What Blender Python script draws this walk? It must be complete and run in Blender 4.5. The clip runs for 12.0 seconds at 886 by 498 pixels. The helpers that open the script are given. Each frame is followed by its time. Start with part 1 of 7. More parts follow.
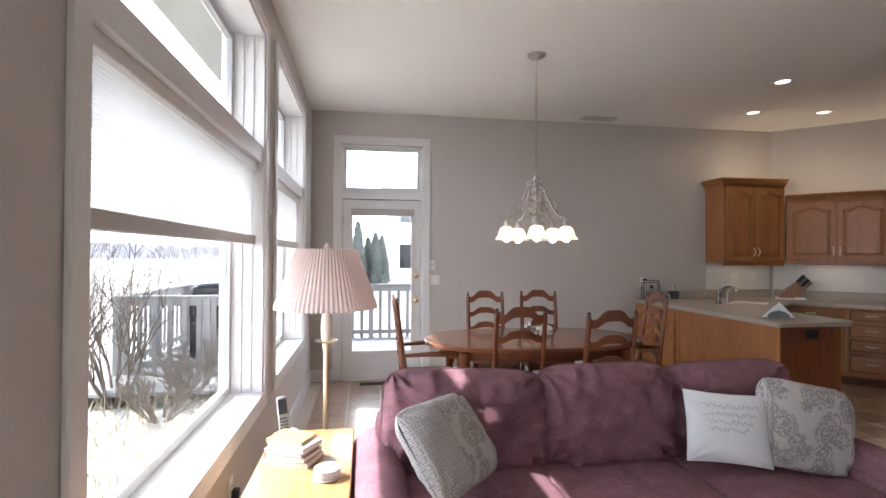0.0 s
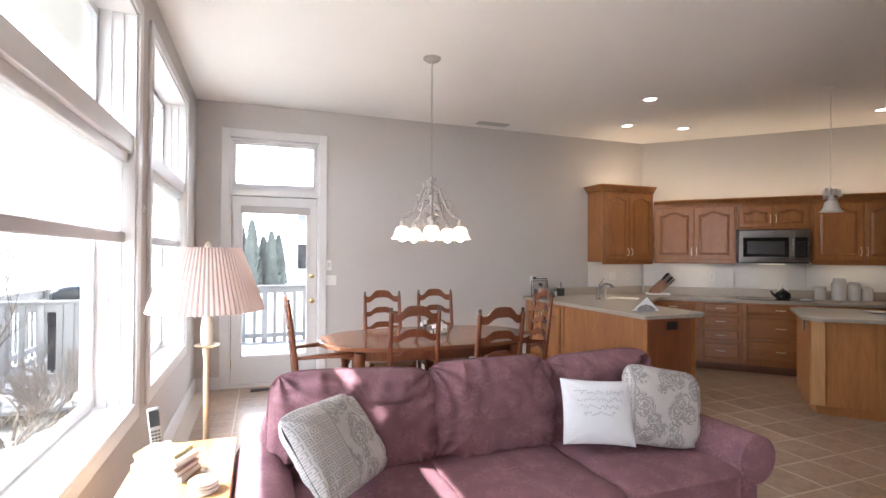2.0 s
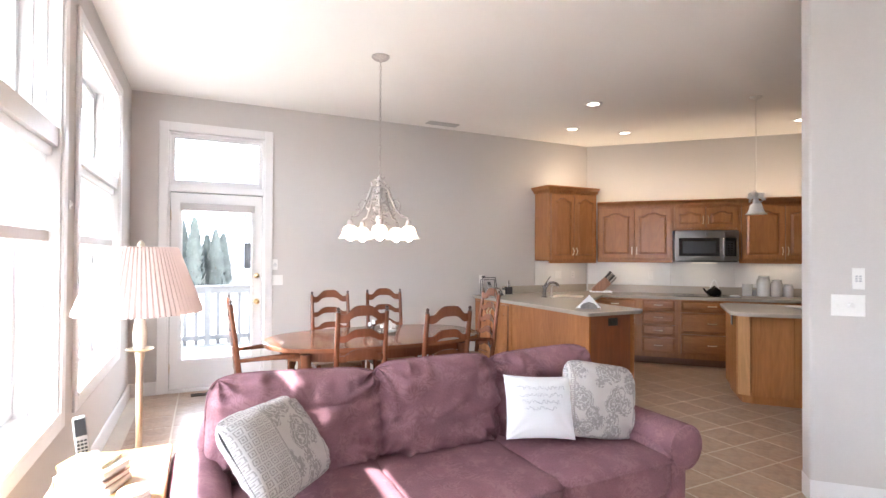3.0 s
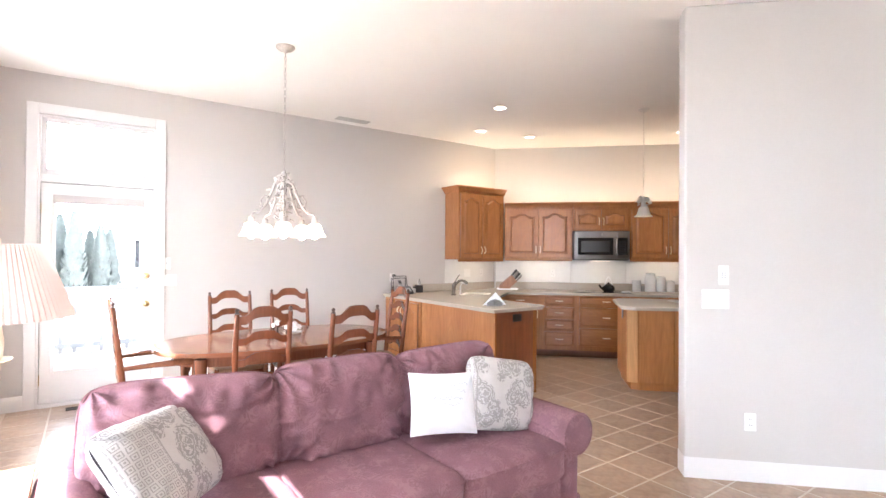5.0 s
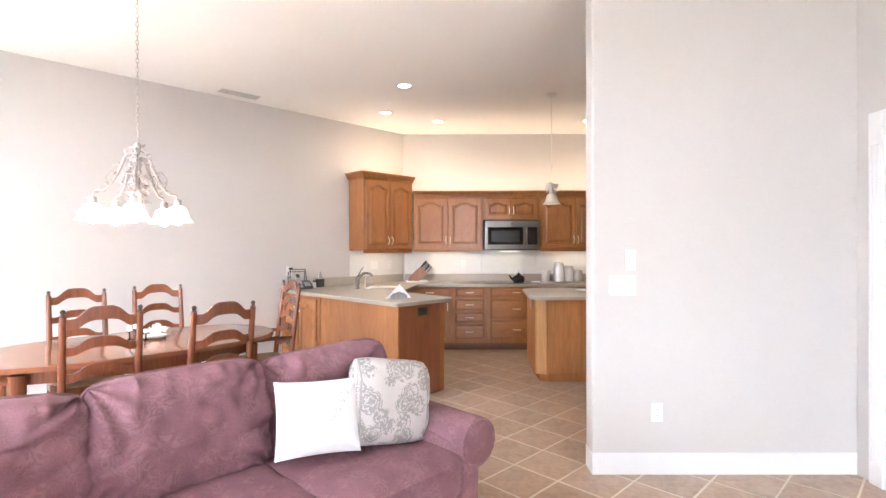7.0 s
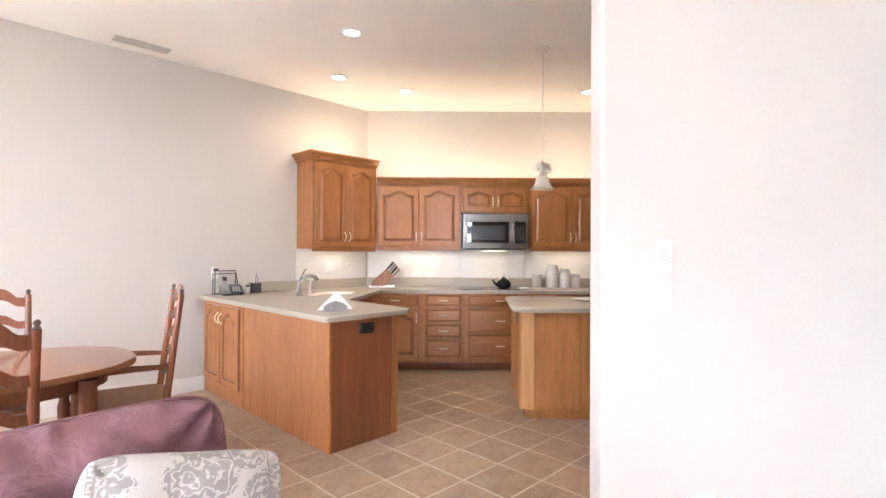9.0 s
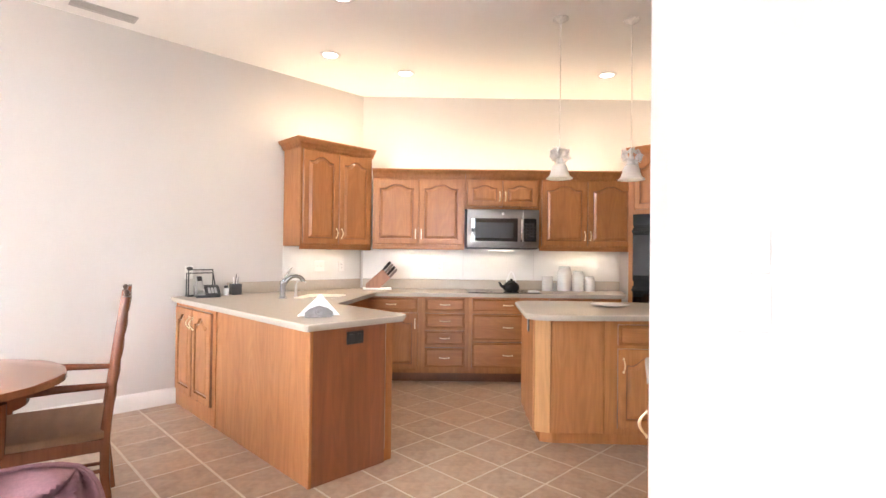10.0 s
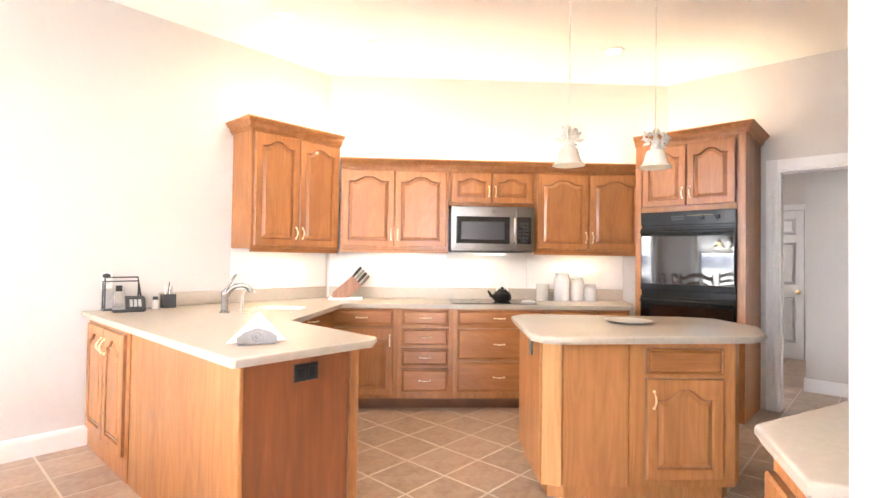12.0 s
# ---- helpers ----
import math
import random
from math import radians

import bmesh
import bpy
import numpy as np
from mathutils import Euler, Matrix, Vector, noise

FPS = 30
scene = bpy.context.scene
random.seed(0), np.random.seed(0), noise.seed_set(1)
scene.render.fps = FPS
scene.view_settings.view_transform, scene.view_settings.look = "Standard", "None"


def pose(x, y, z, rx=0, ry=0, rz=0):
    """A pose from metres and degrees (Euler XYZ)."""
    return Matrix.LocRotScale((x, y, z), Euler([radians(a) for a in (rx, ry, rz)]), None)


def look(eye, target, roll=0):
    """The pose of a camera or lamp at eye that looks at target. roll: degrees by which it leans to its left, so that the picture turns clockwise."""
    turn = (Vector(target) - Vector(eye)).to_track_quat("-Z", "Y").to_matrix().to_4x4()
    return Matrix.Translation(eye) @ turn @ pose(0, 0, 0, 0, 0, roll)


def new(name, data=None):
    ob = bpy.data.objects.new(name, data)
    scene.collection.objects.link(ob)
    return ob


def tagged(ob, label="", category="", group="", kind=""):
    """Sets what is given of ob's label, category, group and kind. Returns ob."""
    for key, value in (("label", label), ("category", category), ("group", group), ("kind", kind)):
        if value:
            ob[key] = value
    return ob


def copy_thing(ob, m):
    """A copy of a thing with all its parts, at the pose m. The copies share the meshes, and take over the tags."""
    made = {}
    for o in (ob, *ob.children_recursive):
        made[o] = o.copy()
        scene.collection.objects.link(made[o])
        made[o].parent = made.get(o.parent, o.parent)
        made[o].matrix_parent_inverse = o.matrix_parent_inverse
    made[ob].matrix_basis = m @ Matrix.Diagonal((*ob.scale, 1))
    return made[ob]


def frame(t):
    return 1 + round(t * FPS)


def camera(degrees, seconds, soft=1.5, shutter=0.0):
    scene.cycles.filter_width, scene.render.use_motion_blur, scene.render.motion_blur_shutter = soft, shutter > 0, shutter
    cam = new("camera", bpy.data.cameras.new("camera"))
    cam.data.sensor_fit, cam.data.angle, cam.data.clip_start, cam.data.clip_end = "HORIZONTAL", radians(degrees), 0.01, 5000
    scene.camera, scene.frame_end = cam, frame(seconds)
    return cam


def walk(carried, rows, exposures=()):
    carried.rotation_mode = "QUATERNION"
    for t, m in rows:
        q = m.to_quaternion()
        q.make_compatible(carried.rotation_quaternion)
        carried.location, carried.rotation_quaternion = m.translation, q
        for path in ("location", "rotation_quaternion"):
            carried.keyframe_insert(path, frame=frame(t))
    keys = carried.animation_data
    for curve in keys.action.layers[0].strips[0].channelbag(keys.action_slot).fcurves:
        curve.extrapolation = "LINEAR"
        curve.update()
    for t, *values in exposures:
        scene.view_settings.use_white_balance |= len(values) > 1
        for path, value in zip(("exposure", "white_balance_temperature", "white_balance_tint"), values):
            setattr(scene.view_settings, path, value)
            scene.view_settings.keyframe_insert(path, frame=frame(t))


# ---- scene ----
import functools
cam = camera(83.4, 12.0)
EXPOSURES = [(0.0, 1.42, 5850, 10), (1.0, 1.62, 5850, 10), (2.0, 2.16, 5850, 10), (3.0, 2.66, 5800, 10), (5.0, 3.22, 5780, 10), (7.0, 3.30, 5800, 10), (9.5, 3.47, 5920, 10), (10.5, 3.84, 6030, 10), (12.0, 4.24, 6150, 10)]
PATH = [
    (0, (0.013, -0.134, 1.455), (0.321, 1.842, 1.477), 0.3),
    (0.5, (0.022, -0.142, 1.456), (0.436, 1.815, 1.478), 0.4),
    (1, (0.029, -0.147, 1.454), (0.536, 1.787, 1.479), 0.3),
    (1.5, (0.045, -0.148, 1.449), (0.64, 1.761, 1.475), 0.3),
    (2, (0.061, -0.16, 1.45), (0.747, 1.719, 1.475), 0.3),
    (2.5, (0.076, -0.173, 1.451), (0.856, 1.668, 1.475), 0.3),
    (3, (0.087, -0.185, 1.453), (0.949, 1.62, 1.475), 0.3),
    (5, (0.127, -0.205, 1.454), (1.286, 1.425, 1.472), 0.4),
    (5.5, (0.136, -0.203, 1.456), (1.361, 1.378, 1.474), 0.4),
    (6, (0.158, -0.175, 1.446), (1.466, 1.338, 1.462), 0.5),
    (6.5, (0.25, -0.12, 1.431), (1.642, 1.317, 1.439), 0.4),
    (7, (0.503, 0.011, 1.398), (1.913, 1.43, 1.396), -0.1),
    (9, (1.577, 0.645, 1.335), (2.997, 2.054, 1.349), 0.3),
    (9.5, (1.761, 0.803, 1.311), (3.18, 2.212, 1.337), 0.6),
    (10, (1.942, 1.031, 1.302), (3.361, 2.44, 1.325), 0.7),
    (10.5, (2.094, 1.202, 1.293), (3.515, 2.609, 1.322), 0.8),
    (11, (2.249, 1.363, 1.285), (3.677, 2.763, 1.315), 0.8),
    (11.5, (2.378, 1.498, 1.288), (3.816, 2.887, 1.321), 0.7),
    (12, (2.459, 1.585, 1.304), (3.942, 2.927, 1.344), 0.8),
]
walk(cam, [(t, look(eye, target, roll)) for t, eye, target, roll in PATH], EXPOSURES)

# ---- world, sun and lamps ----
SUN = Vector((0.84, -0.22, -1.0)).normalized()
world = bpy.data.worlds.new("sky")
scene.world = world
world.use_nodes = True
wn = world.node_tree.nodes
sky = wn.new("ShaderNodeTexSky")
sky.sky_type, sky.sun_disc = "NISHITA", False
sky.sun_elevation = math.asin(-SUN.z)
sky.sun_rotation = math.atan2(-SUN.x, -SUN.y)
world.node_tree.links.new(sky.outputs[0], wn["Background"].inputs[0])
wn["Background"].inputs[1].default_value = 0.15
sun = new("sun", bpy.data.lights.new("sun", "SUN"))
sun.data.energy, sun.data.angle, sun.data.color = 5.0, radians(0.6), (1.0, 0.95, 0.88)
sun.matrix_world = look((0, 0, 0), SUN)


def lamp(name, kind, place, energy, color, size=0.1, spot=0.0, target=None, size_y=0.0):
    ob = new(name, bpy.data.lights.new(name, kind))
    ob.data.energy, ob.data.color = energy, color
    if kind == "AREA":
        ob.data.shape, ob.data.size, ob.data.size_y = "RECTANGLE", size, size_y or size
    else:
        ob.data.shadow_soft_size = size
    if kind == "SPOT":
        ob.data.spot_size, ob.data.spot_blend = radians(spot), 0.6
    ob.matrix_world = look(place, target) if target else Matrix.Translation(place)
    return ob


DAY = (0.9, 0.96, 1.0)
# fill lamps in added, unseen openings: the room's rear half and the hall
lamp("rear_fill", "AREA", (-0.80, -3.0, 1.6), 0.9, DAY, 2.4, target=(2, -3.0, 1.4), size_y=2.0)
lamp("hall_fill", "AREA", (9.3, 3.62, 1.5), 0.5, (1.0, 0.86, 0.77), 1.2, target=(9.3, 1.0, 1.2), size_y=1.2)

# ---- materials ----
def material(name, color, rough=0.6, metal=0.0, vary=0.12, fine=60.0, coarse=3.0, bump=0.05, bump_scale=None, spec=0.5, stretch=None, per_object=0.0, extra=None):
    """A procedural surface: base colour varied at two scales, with fine relief."""
    m = bpy.data.materials.new(name)
    m.use_nodes = True
    nt = m.node_tree
    b = nt.nodes["Principled BSDF"]
    b.inputs["Roughness"].default_value, b.inputs["Metallic"].default_value = rough, metal
    b.inputs["Specular IOR Level"].default_value = spec
    geo = nt.nodes.new("ShaderNodeTexCoord")
    mapping = nt.nodes.new("ShaderNodeMapping")
    mapping.inputs["Scale"].default_value = stretch or (1, 1, 1)
    nt.links.new(geo.outputs["Object"], mapping.inputs["Vector"])
    n1, n2 = nt.nodes.new("ShaderNodeTexNoise"), nt.nodes.new("ShaderNodeTexNoise")
    for n, s in ((n1, fine), (n2, coarse)):
        n.inputs["Scale"].default_value, n.inputs["Detail"].default_value = s, 4
        nt.links.new(mapping.outputs[0], n.inputs["Vector"])
    mix = nt.nodes.new("ShaderNodeMath")
    mix.operation = "ADD"
    nt.links.new(n1.outputs["Fac"], mix.inputs[0]), nt.links.new(n2.outputs["Fac"], mix.inputs[1])
    last = mix.outputs[0]
    if per_object:
        info = nt.nodes.new("ShaderNodeObjectInfo")
        ma = nt.nodes.new("ShaderNodeMath")
        ma.operation = "MULTIPLY_ADD"
        ma.inputs[1].default_value = per_object
        nt.links.new(info.outputs["Random"], ma.inputs[0]), nt.links.new(last, ma.inputs[2])
        last = ma.outputs[0]
    ramp = nt.nodes.new("ShaderNodeMapRange")
    ramp.inputs["From Min"].default_value, ramp.inputs["From Max"].default_value = 0.6, 1.4 + per_object
    nt.links.new(last, ramp.inputs["Value"])
    col = nt.nodes.new("ShaderNodeMix")
    col.data_type = "RGBA"
    col.inputs["A"].default_value = tuple(c * (1 - vary) for c in color) + (1,)
    col.inputs["B"].default_value = tuple(min(1, c * (1 + vary)) for c in color) + (1,)
    nt.links.new(ramp.outputs[0], col.inputs["Factor"])
    nt.links.new(col.outputs["Result"], b.inputs["Base Color"])
    if bump:
        bp = nt.nodes.new("ShaderNodeBump")
        bp.inputs["Strength"].default_value, bp.inputs["Distance"].default_value = bump, 0.01
        src = n1
        if bump_scale:
            src = nt.nodes.new("ShaderNodeTexNoise")
            src.inputs["Scale"].default_value, src.inputs["Detail"].default_value = bump_scale, 3
            nt.links.new(mapping.outputs[0], src.inputs["Vector"])
        nt.links.new(src.outputs["Fac"], bp.inputs["Height"])
        nt.links.new(bp.outputs[0], b.inputs["Normal"])
    if extra:
        extra(nt, b, mapping, col)
    return m


def glow(name, color, strength):
    m = bpy.data.materials.new(name)
    m.use_nodes = True
    b = m.node_tree.nodes["Principled BSDF"]
    b.inputs["Base Color"].default_value = (*color, 1)
    b.inputs["Emission Color"].default_value, b.inputs["Emission Strength"].default_value = (*color, 1), strength
    return m


def figured(color, scale, mixin=0.5, width=0.06):
    """Woven or printed figures: curling bands of a second colour."""
    def add(nt, b, mapping, col):
        warp = nt.nodes.new("ShaderNodeTexNoise")
        warp.inputs["Scale"].default_value, warp.inputs["Detail"].default_value, warp.inputs["Distortion"].default_value = scale, 1.5, 2.2
        nt.links.new(mapping.outputs[0], warp.inputs["Vector"])
        band = nt.nodes.new("ShaderNodeMath")
        band.operation = "PINGPONG"
        band.inputs[1].default_value = 0.1
        nt.links.new(warp.outputs["Fac"], band.inputs[0])
        rng = nt.nodes.new("ShaderNodeMapRange")
        rng.inputs["From Min"].default_value, rng.inputs["From Max"].default_value = width - 0.015, width + 0.015
        rng.inputs["To Max"].default_value = mixin
        nt.links.new(band.outputs[0], rng.inputs["Value"])
        patch = nt.nodes.new("ShaderNodeTexNoise")
        patch.inputs["Scale"].default_value, patch.inputs["Detail"].default_value = 10.0, 1.0
        nt.links.new(mapping.outputs[0], patch.inputs["Vector"])
        pr = nt.nodes.new("ShaderNodeMapRange")
        pr.inputs["From Min"].default_value, pr.inputs["From Max"].default_value = 0.44, 0.54
        nt.links.new(patch.outputs["Fac"], pr.inputs["Value"])
        amount = nt.nodes.new("ShaderNodeMath")
        amount.operation = "MULTIPLY"
        nt.links.new(rng.outputs[0], amount.inputs[0]), nt.links.new(pr.outputs[0], amount.inputs[1])
        second = nt.nodes.new("ShaderNodeMix")
        second.data_type = "RGBA"
        second.inputs["B"].default_value = (*color, 1)
        nt.links.new(amount.outputs[0], second.inputs["Factor"])
        nt.links.new(col.outputs["Result"], second.inputs["A"])
        nt.links.new(second.outputs["Result"], b.inputs["Base Color"])
    return add


def grain(stretch):
    """Fine dark pores and soft bands along the grain, with a little relief."""
    def add(nt, b, mapping, col):
        m2 = nt.nodes.new("ShaderNodeMapping")
        m2.inputs["Scale"].default_value = tuple(v * (14 if v > 2 else 3) for v in stretch)
        geo = nt.nodes.new("ShaderNodeTexCoord")
        info = nt.nodes.new("ShaderNodeObjectInfo")
        shift = nt.nodes.new("ShaderNodeVectorMath")
        shift.operation = "MULTIPLY_ADD"
        shift.inputs[1].default_value = (1, 1, 1)
        nt.links.new(geo.outputs["Object"], shift.inputs[0])
        nt.links.new(info.outputs["Random"], shift.inputs[2])
        nt.links.new(shift.outputs[0], m2.inputs["Vector"])
        pores = nt.nodes.new("ShaderNodeTexNoise")
        pores.inputs["Scale"].default_value, pores.inputs["Detail"].default_value, pores.inputs["Roughness"].default_value = 1.6, 5, 0.7
        pores.inputs["Distortion"].default_value = 0.5
        nt.links.new(m2.outputs[0], pores.inputs["Vector"])
        rng = nt.nodes.new("ShaderNodeMapRange")
        rng.inputs["From Min"].default_value, rng.inputs["From Max"].default_value = 0.38, 0.62
        rng.inputs["To Min"].default_value, rng.inputs["To Max"].default_value = 0.92, 1.05
        nt.links.new(pores.outputs["Fac"], rng.inputs["Value"])
        # broad cathedral figure: rings cut lengthwise
        m3 = nt.nodes.new("ShaderNodeMapping")
        m3.inputs["Scale"].default_value = tuple(5.0 if v > 2 else 0.9 for v in stretch)
        nt.links.new(shift.outputs[0], m3.inputs["Vector"])
        blot = nt.nodes.new("ShaderNodeTexNoise")
        blot.inputs["Scale"].default_value, blot.inputs["Detail"].default_value = 1.0, 1.5
        nt.links.new(m3.outputs[0], blot.inputs["Vector"])
        ring = nt.nodes.new("ShaderNodeMath")
        ring.operation = "PINGPONG"
        ring.inputs[1].default_value = 0.035
        nt.links.new(blot.outputs["Fac"], ring.inputs[0])
        rg = nt.nodes.new("ShaderNodeMapRange")
        rg.inputs["From Max"].default_value = 0.035
        rg.inputs["To Min"].default_value, rg.inputs["To Max"].default_value = 0.93, 1.05
        nt.links.new(ring.outputs[0], rg.inputs["Value"])
        both = nt.nodes.new("ShaderNodeMath")
        both.operation = "MULTIPLY"
        nt.links.new(rng.outputs[0], both.inputs[0]), nt.links.new(rg.outputs[0], both.inputs[1])
        mul = nt.nodes.new("ShaderNodeVectorMath")
        mul.operation = "SCALE"
        nt.links.new(col.outputs["Result"], mul.inputs[0])
        nt.links.new(both.outputs[0], mul.inputs["Scale"])
        nt.links.new(mul.outputs[0], b.inputs["Base Color"])
    return add


def mottled(nt, b, mapping, col):
    """Cloudy brown and grey patches in the glaze, each tile with its own."""
    info = nt.nodes.new("ShaderNodeObjectInfo")
    geo = nt.nodes.new("ShaderNodeNewGeometry")
    shift = nt.nodes.new("ShaderNodeVectorMath")
    shift.operation = "MULTIPLY_ADD"
    shift.inputs[1].default_value = (7, 5, 3)
    nt.links.new(info.outputs["Random"], shift.inputs[0])
    nt.links.new(geo.outputs["Position"], shift.inputs[2])
    cloud = nt.nodes.new("ShaderNodeTexNoise")
    cloud.inputs["Scale"].default_value, cloud.inputs["Detail"].default_value, cloud.inputs["Distortion"].default_value = 8.0, 6, 1.2
    nt.links.new(shift.outputs[0], cloud.inputs["Vector"])
    rng = nt.nodes.new("ShaderNodeMapRange")
    rng.inputs["From Min"].default_value, rng.inputs["From Max"].default_value = 0.40, 0.66
    rng.inputs["To Max"].default_value = 0.45
    nt.links.new(cloud.outputs["Fac"], rng.inputs["Value"])
    second = nt.nodes.new("ShaderNodeMix")
    second.data_type = "RGBA"
    second.inputs["B"].default_value = (0.46, 0.36, 0.275, 1)
    nt.links.new(rng.outputs[0], second.inputs["Factor"])
    nt.links.new(col.outputs["Result"], second.inputs["A"])
    nt.links.new(second.outputs["Result"], b.inputs["Base Color"])


def wood_material(name, color, rough=0.30, vary=0.3, stretch=(9, 9, 0.7), fine=9.0, per_object=0.25):
    return material(name, color, rough, 0, vary, fine, 1.2, 0.03, stretch=stretch, per_object=per_object, extra=grain(stretch))


WALL = material("greige_wall_paint", (0.55, 0.514, 0.488), 0.85, vary=0.025, fine=90, coarse=1.2, bump=0.03, bump_scale=160)
CEIL = material("ceiling_paint", (0.87, 0.84, 0.80), 0.9, vary=0.02, fine=120, coarse=1.0, bump=0.05, bump_scale=90)
TRIM = material("white_trim_paint", (0.72, 0.70, 0.69), 0.35, vary=0.02, fine=30, bump=0.01)
GROUT = material("pale_grout", (0.62, 0.55, 0.47), 0.9, vary=0.12, fine=70)
TILE = material("tan_ceramic_tile", (0.37, 0.25, 0.170), 0.33, vary=0.38, fine=26, coarse=7, bump=0.08, per_object=0.30, extra=mottled)
OAK = wood_material("honey_oak", (0.372, 0.156, 0.057), 0.27, vary=0.20, fine=3.5)
OAK_X = wood_material("honey_oak_crosswise", (0.367, 0.153, 0.055), 0.27, vary=0.20, stretch=(0.7, 9, 9), fine=3.5)
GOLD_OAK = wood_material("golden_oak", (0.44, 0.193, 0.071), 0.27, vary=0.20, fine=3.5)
# lit copy of the golden oak, brightness put into the colour
LIT_OAK = wood_material("golden_oak_lit", (0.55, 0.29, 0.115), 0.27, vary=0.2, fine=3.5)
CHERRY = wood_material("chair_wood", (0.17, 0.060, 0.028), 0.26)
TABLE = wood_material("table_wood", (0.20, 0.08, 0.038), 0.14, stretch=(0.8, 9, 9))
COUNTER = material("beige_solid_surface", (0.44, 0.38, 0.315), 0.25, vary=0.06, fine=220, coarse=40, bump=0.0)
BACKSPLASH = material("white_splash_panel", (0.70, 0.68, 0.65), 0.3, vary=0.03, fine=12, bump=0.01)
SOFA = material("plum_damask", (0.222, 0.108, 0.126), 0.8, vary=0.22, fine=160, coarse=7, bump=0.25, bump_scale=380, spec=0.25, extra=figured((0.32, 0.18, 0.195), 12.0, 0.42, 0.05))
def floral(nt, b, mapping, col, edge=0.075):
    """Grey flowers on the field, a border of small squares at one side and cord lines between."""
    def node(op, a=None, bb=None, v0=None, v1=None):
        n = nt.nodes.new("ShaderNodeMath")
        n.operation = op
        for k, (link, val) in enumerate(((a, v0), (bb, v1))):
            if link is not None:
                nt.links.new(link, n.inputs[k])
            elif val is not None:
                n.inputs[k].default_value = val
        return n.outputs[0]
    sep = nt.nodes.new("ShaderNodeSeparateXYZ")
    nt.links.new(mapping.outputs[0], sep.inputs[0])
    x, y = sep.outputs[0], sep.outputs[1]
    sq = node("MAXIMUM", node("ABSOLUTE", node("SUBTRACT", node("PINGPONG", x, None, None, 0.029), None, None, 0.0145)), node("ABSOLUTE", node("SUBTRACT", node("PINGPONG", y, None, None, 0.029), None, None, 0.0145)))
    rings = node("MAXIMUM", node("MULTIPLY", node("GREATER_THAN", sq, None, None, 0.0080), node("LESS_THAN", sq, None, None, 0.0112)), node("LESS_THAN", sq, None, None, 0.0035))
    border = node("LESS_THAN", x, None, None, -edge)
    line = node("LESS_THAN", node("ABSOLUTE", node("ADD", x, None, None, edge)), None, None, 0.003)
    line2 = node("LESS_THAN", node("ABSOLUTE", node("SUBTRACT", x, None, None, 0.165)), None, None, 0.003)
    vor = nt.nodes.new("ShaderNodeTexVoronoi")
    vor.inputs["Scale"].default_value = 10.5
    warp = nt.nodes.new("ShaderNodeTexNoise")
    warp.inputs["Scale"].default_value, warp.inputs["Detail"].default_value = 46.0, 3.0
    nt.links.new(mapping.outputs[0], warp.inputs["Vector"])
    nt.links.new(mapping.outputs[0], vor.inputs["Vector"])
    petals = node("PINGPONG", node("ADD", vor.outputs["Distance"], node("MULTIPLY", warp.outputs["Fac"], None, None, 0.55)), None, None, 0.085)
    near = node("LESS_THAN", vor.outputs["Distance"], None, None, 0.60)
    flowers = node("MULTIPLY", node("GREATER_THAN", petals, None, None, 0.030), near)
    field = node("SUBTRACT", None, border, 1.0)
    ink = node("MAXIMUM", node("MAXIMUM", node("MULTIPLY", rings, border), node("MULTIPLY", flowers, field)), node("MAXIMUM", line, line2))
    ink = node("MULTIPLY", ink, None, None, 0.56)
    second = nt.nodes.new("ShaderNodeMix")
    second.data_type = "RGBA"
    second.inputs["B"].default_value = (0.16, 0.145, 0.14, 1)
    nt.links.new(ink, second.inputs["Factor"])
    nt.links.new(col.outputs["Result"], second.inputs["A"])
    nt.links.new(second.outputs["Result"], b.inputs["Base Color"])


FLORAL = material("grey_floral_cloth", (0.54, 0.505, 0.485), 0.9, vary=0.08, fine=220, bump=0.2, bump_scale=400, extra=floral)
FLORAL_PLAIN = material("grey_floral_cloth_narrow_border", (0.54, 0.505, 0.485), 0.9, vary=0.08, fine=220, bump=0.2, bump_scale=400, extra=functools.partial(floral, edge=0.185))
WHITE_CLOTH = material("white_cotton", (0.82, 0.82, 0.84), 0.9, vary=0.03, fine=240, bump=0.15, bump_scale=420)
STEEL = material("brushed_steel", (0.27, 0.25, 0.235), 0.32, 1.0, 0.06, 30, bump=0.02, stretch=(0.5, 20, 20))
CHROME = material("nickel", (0.72, 0.70, 0.66), 0.15, 1.0, 0.04, 20, bump=0.0)
BRASS = material("brass", (0.80, 0.62, 0.32), 0.22, 1.0, 0.06, 20, bump=0.0)
BLACK = material("black_enamel", (0.010, 0.010, 0.011), 0.2, vary=0.1, bump=0.0, spec=0.2)
DARK_GLASS = material("black_glass", (0.006, 0.006, 0.008), 0.03, vary=0.05, bump=0.0, spec=0.9)
PLASTIC_W = material("white_plastic", (0.78, 0.76, 0.73), 0.4, vary=0.03, bump=0.0)
PLASTIC_B = material("black_plastic", (0.02, 0.02, 0.022), 0.4, vary=0.1, bump=0.0)
CERAMIC = material("white_ceramic", (0.62, 0.60, 0.58), 0.2, vary=0.04, fine=15, bump=0.0)
IRON_W = material("whitewashed_iron", (0.66, 0.64, 0.61), 0.5, vary=0.3, fine=60, bump=0.1)
IRON_C = material("rubbed_grey_iron", (0.42, 0.38, 0.35), 0.6, vary=0.45, fine=60, bump=0.1)
RUSH = material("woven_rush", (0.23, 0.125, 0.068), 0.85, vary=0.3, fine=120, bump=0.5, stretch=(1, 6, 1))


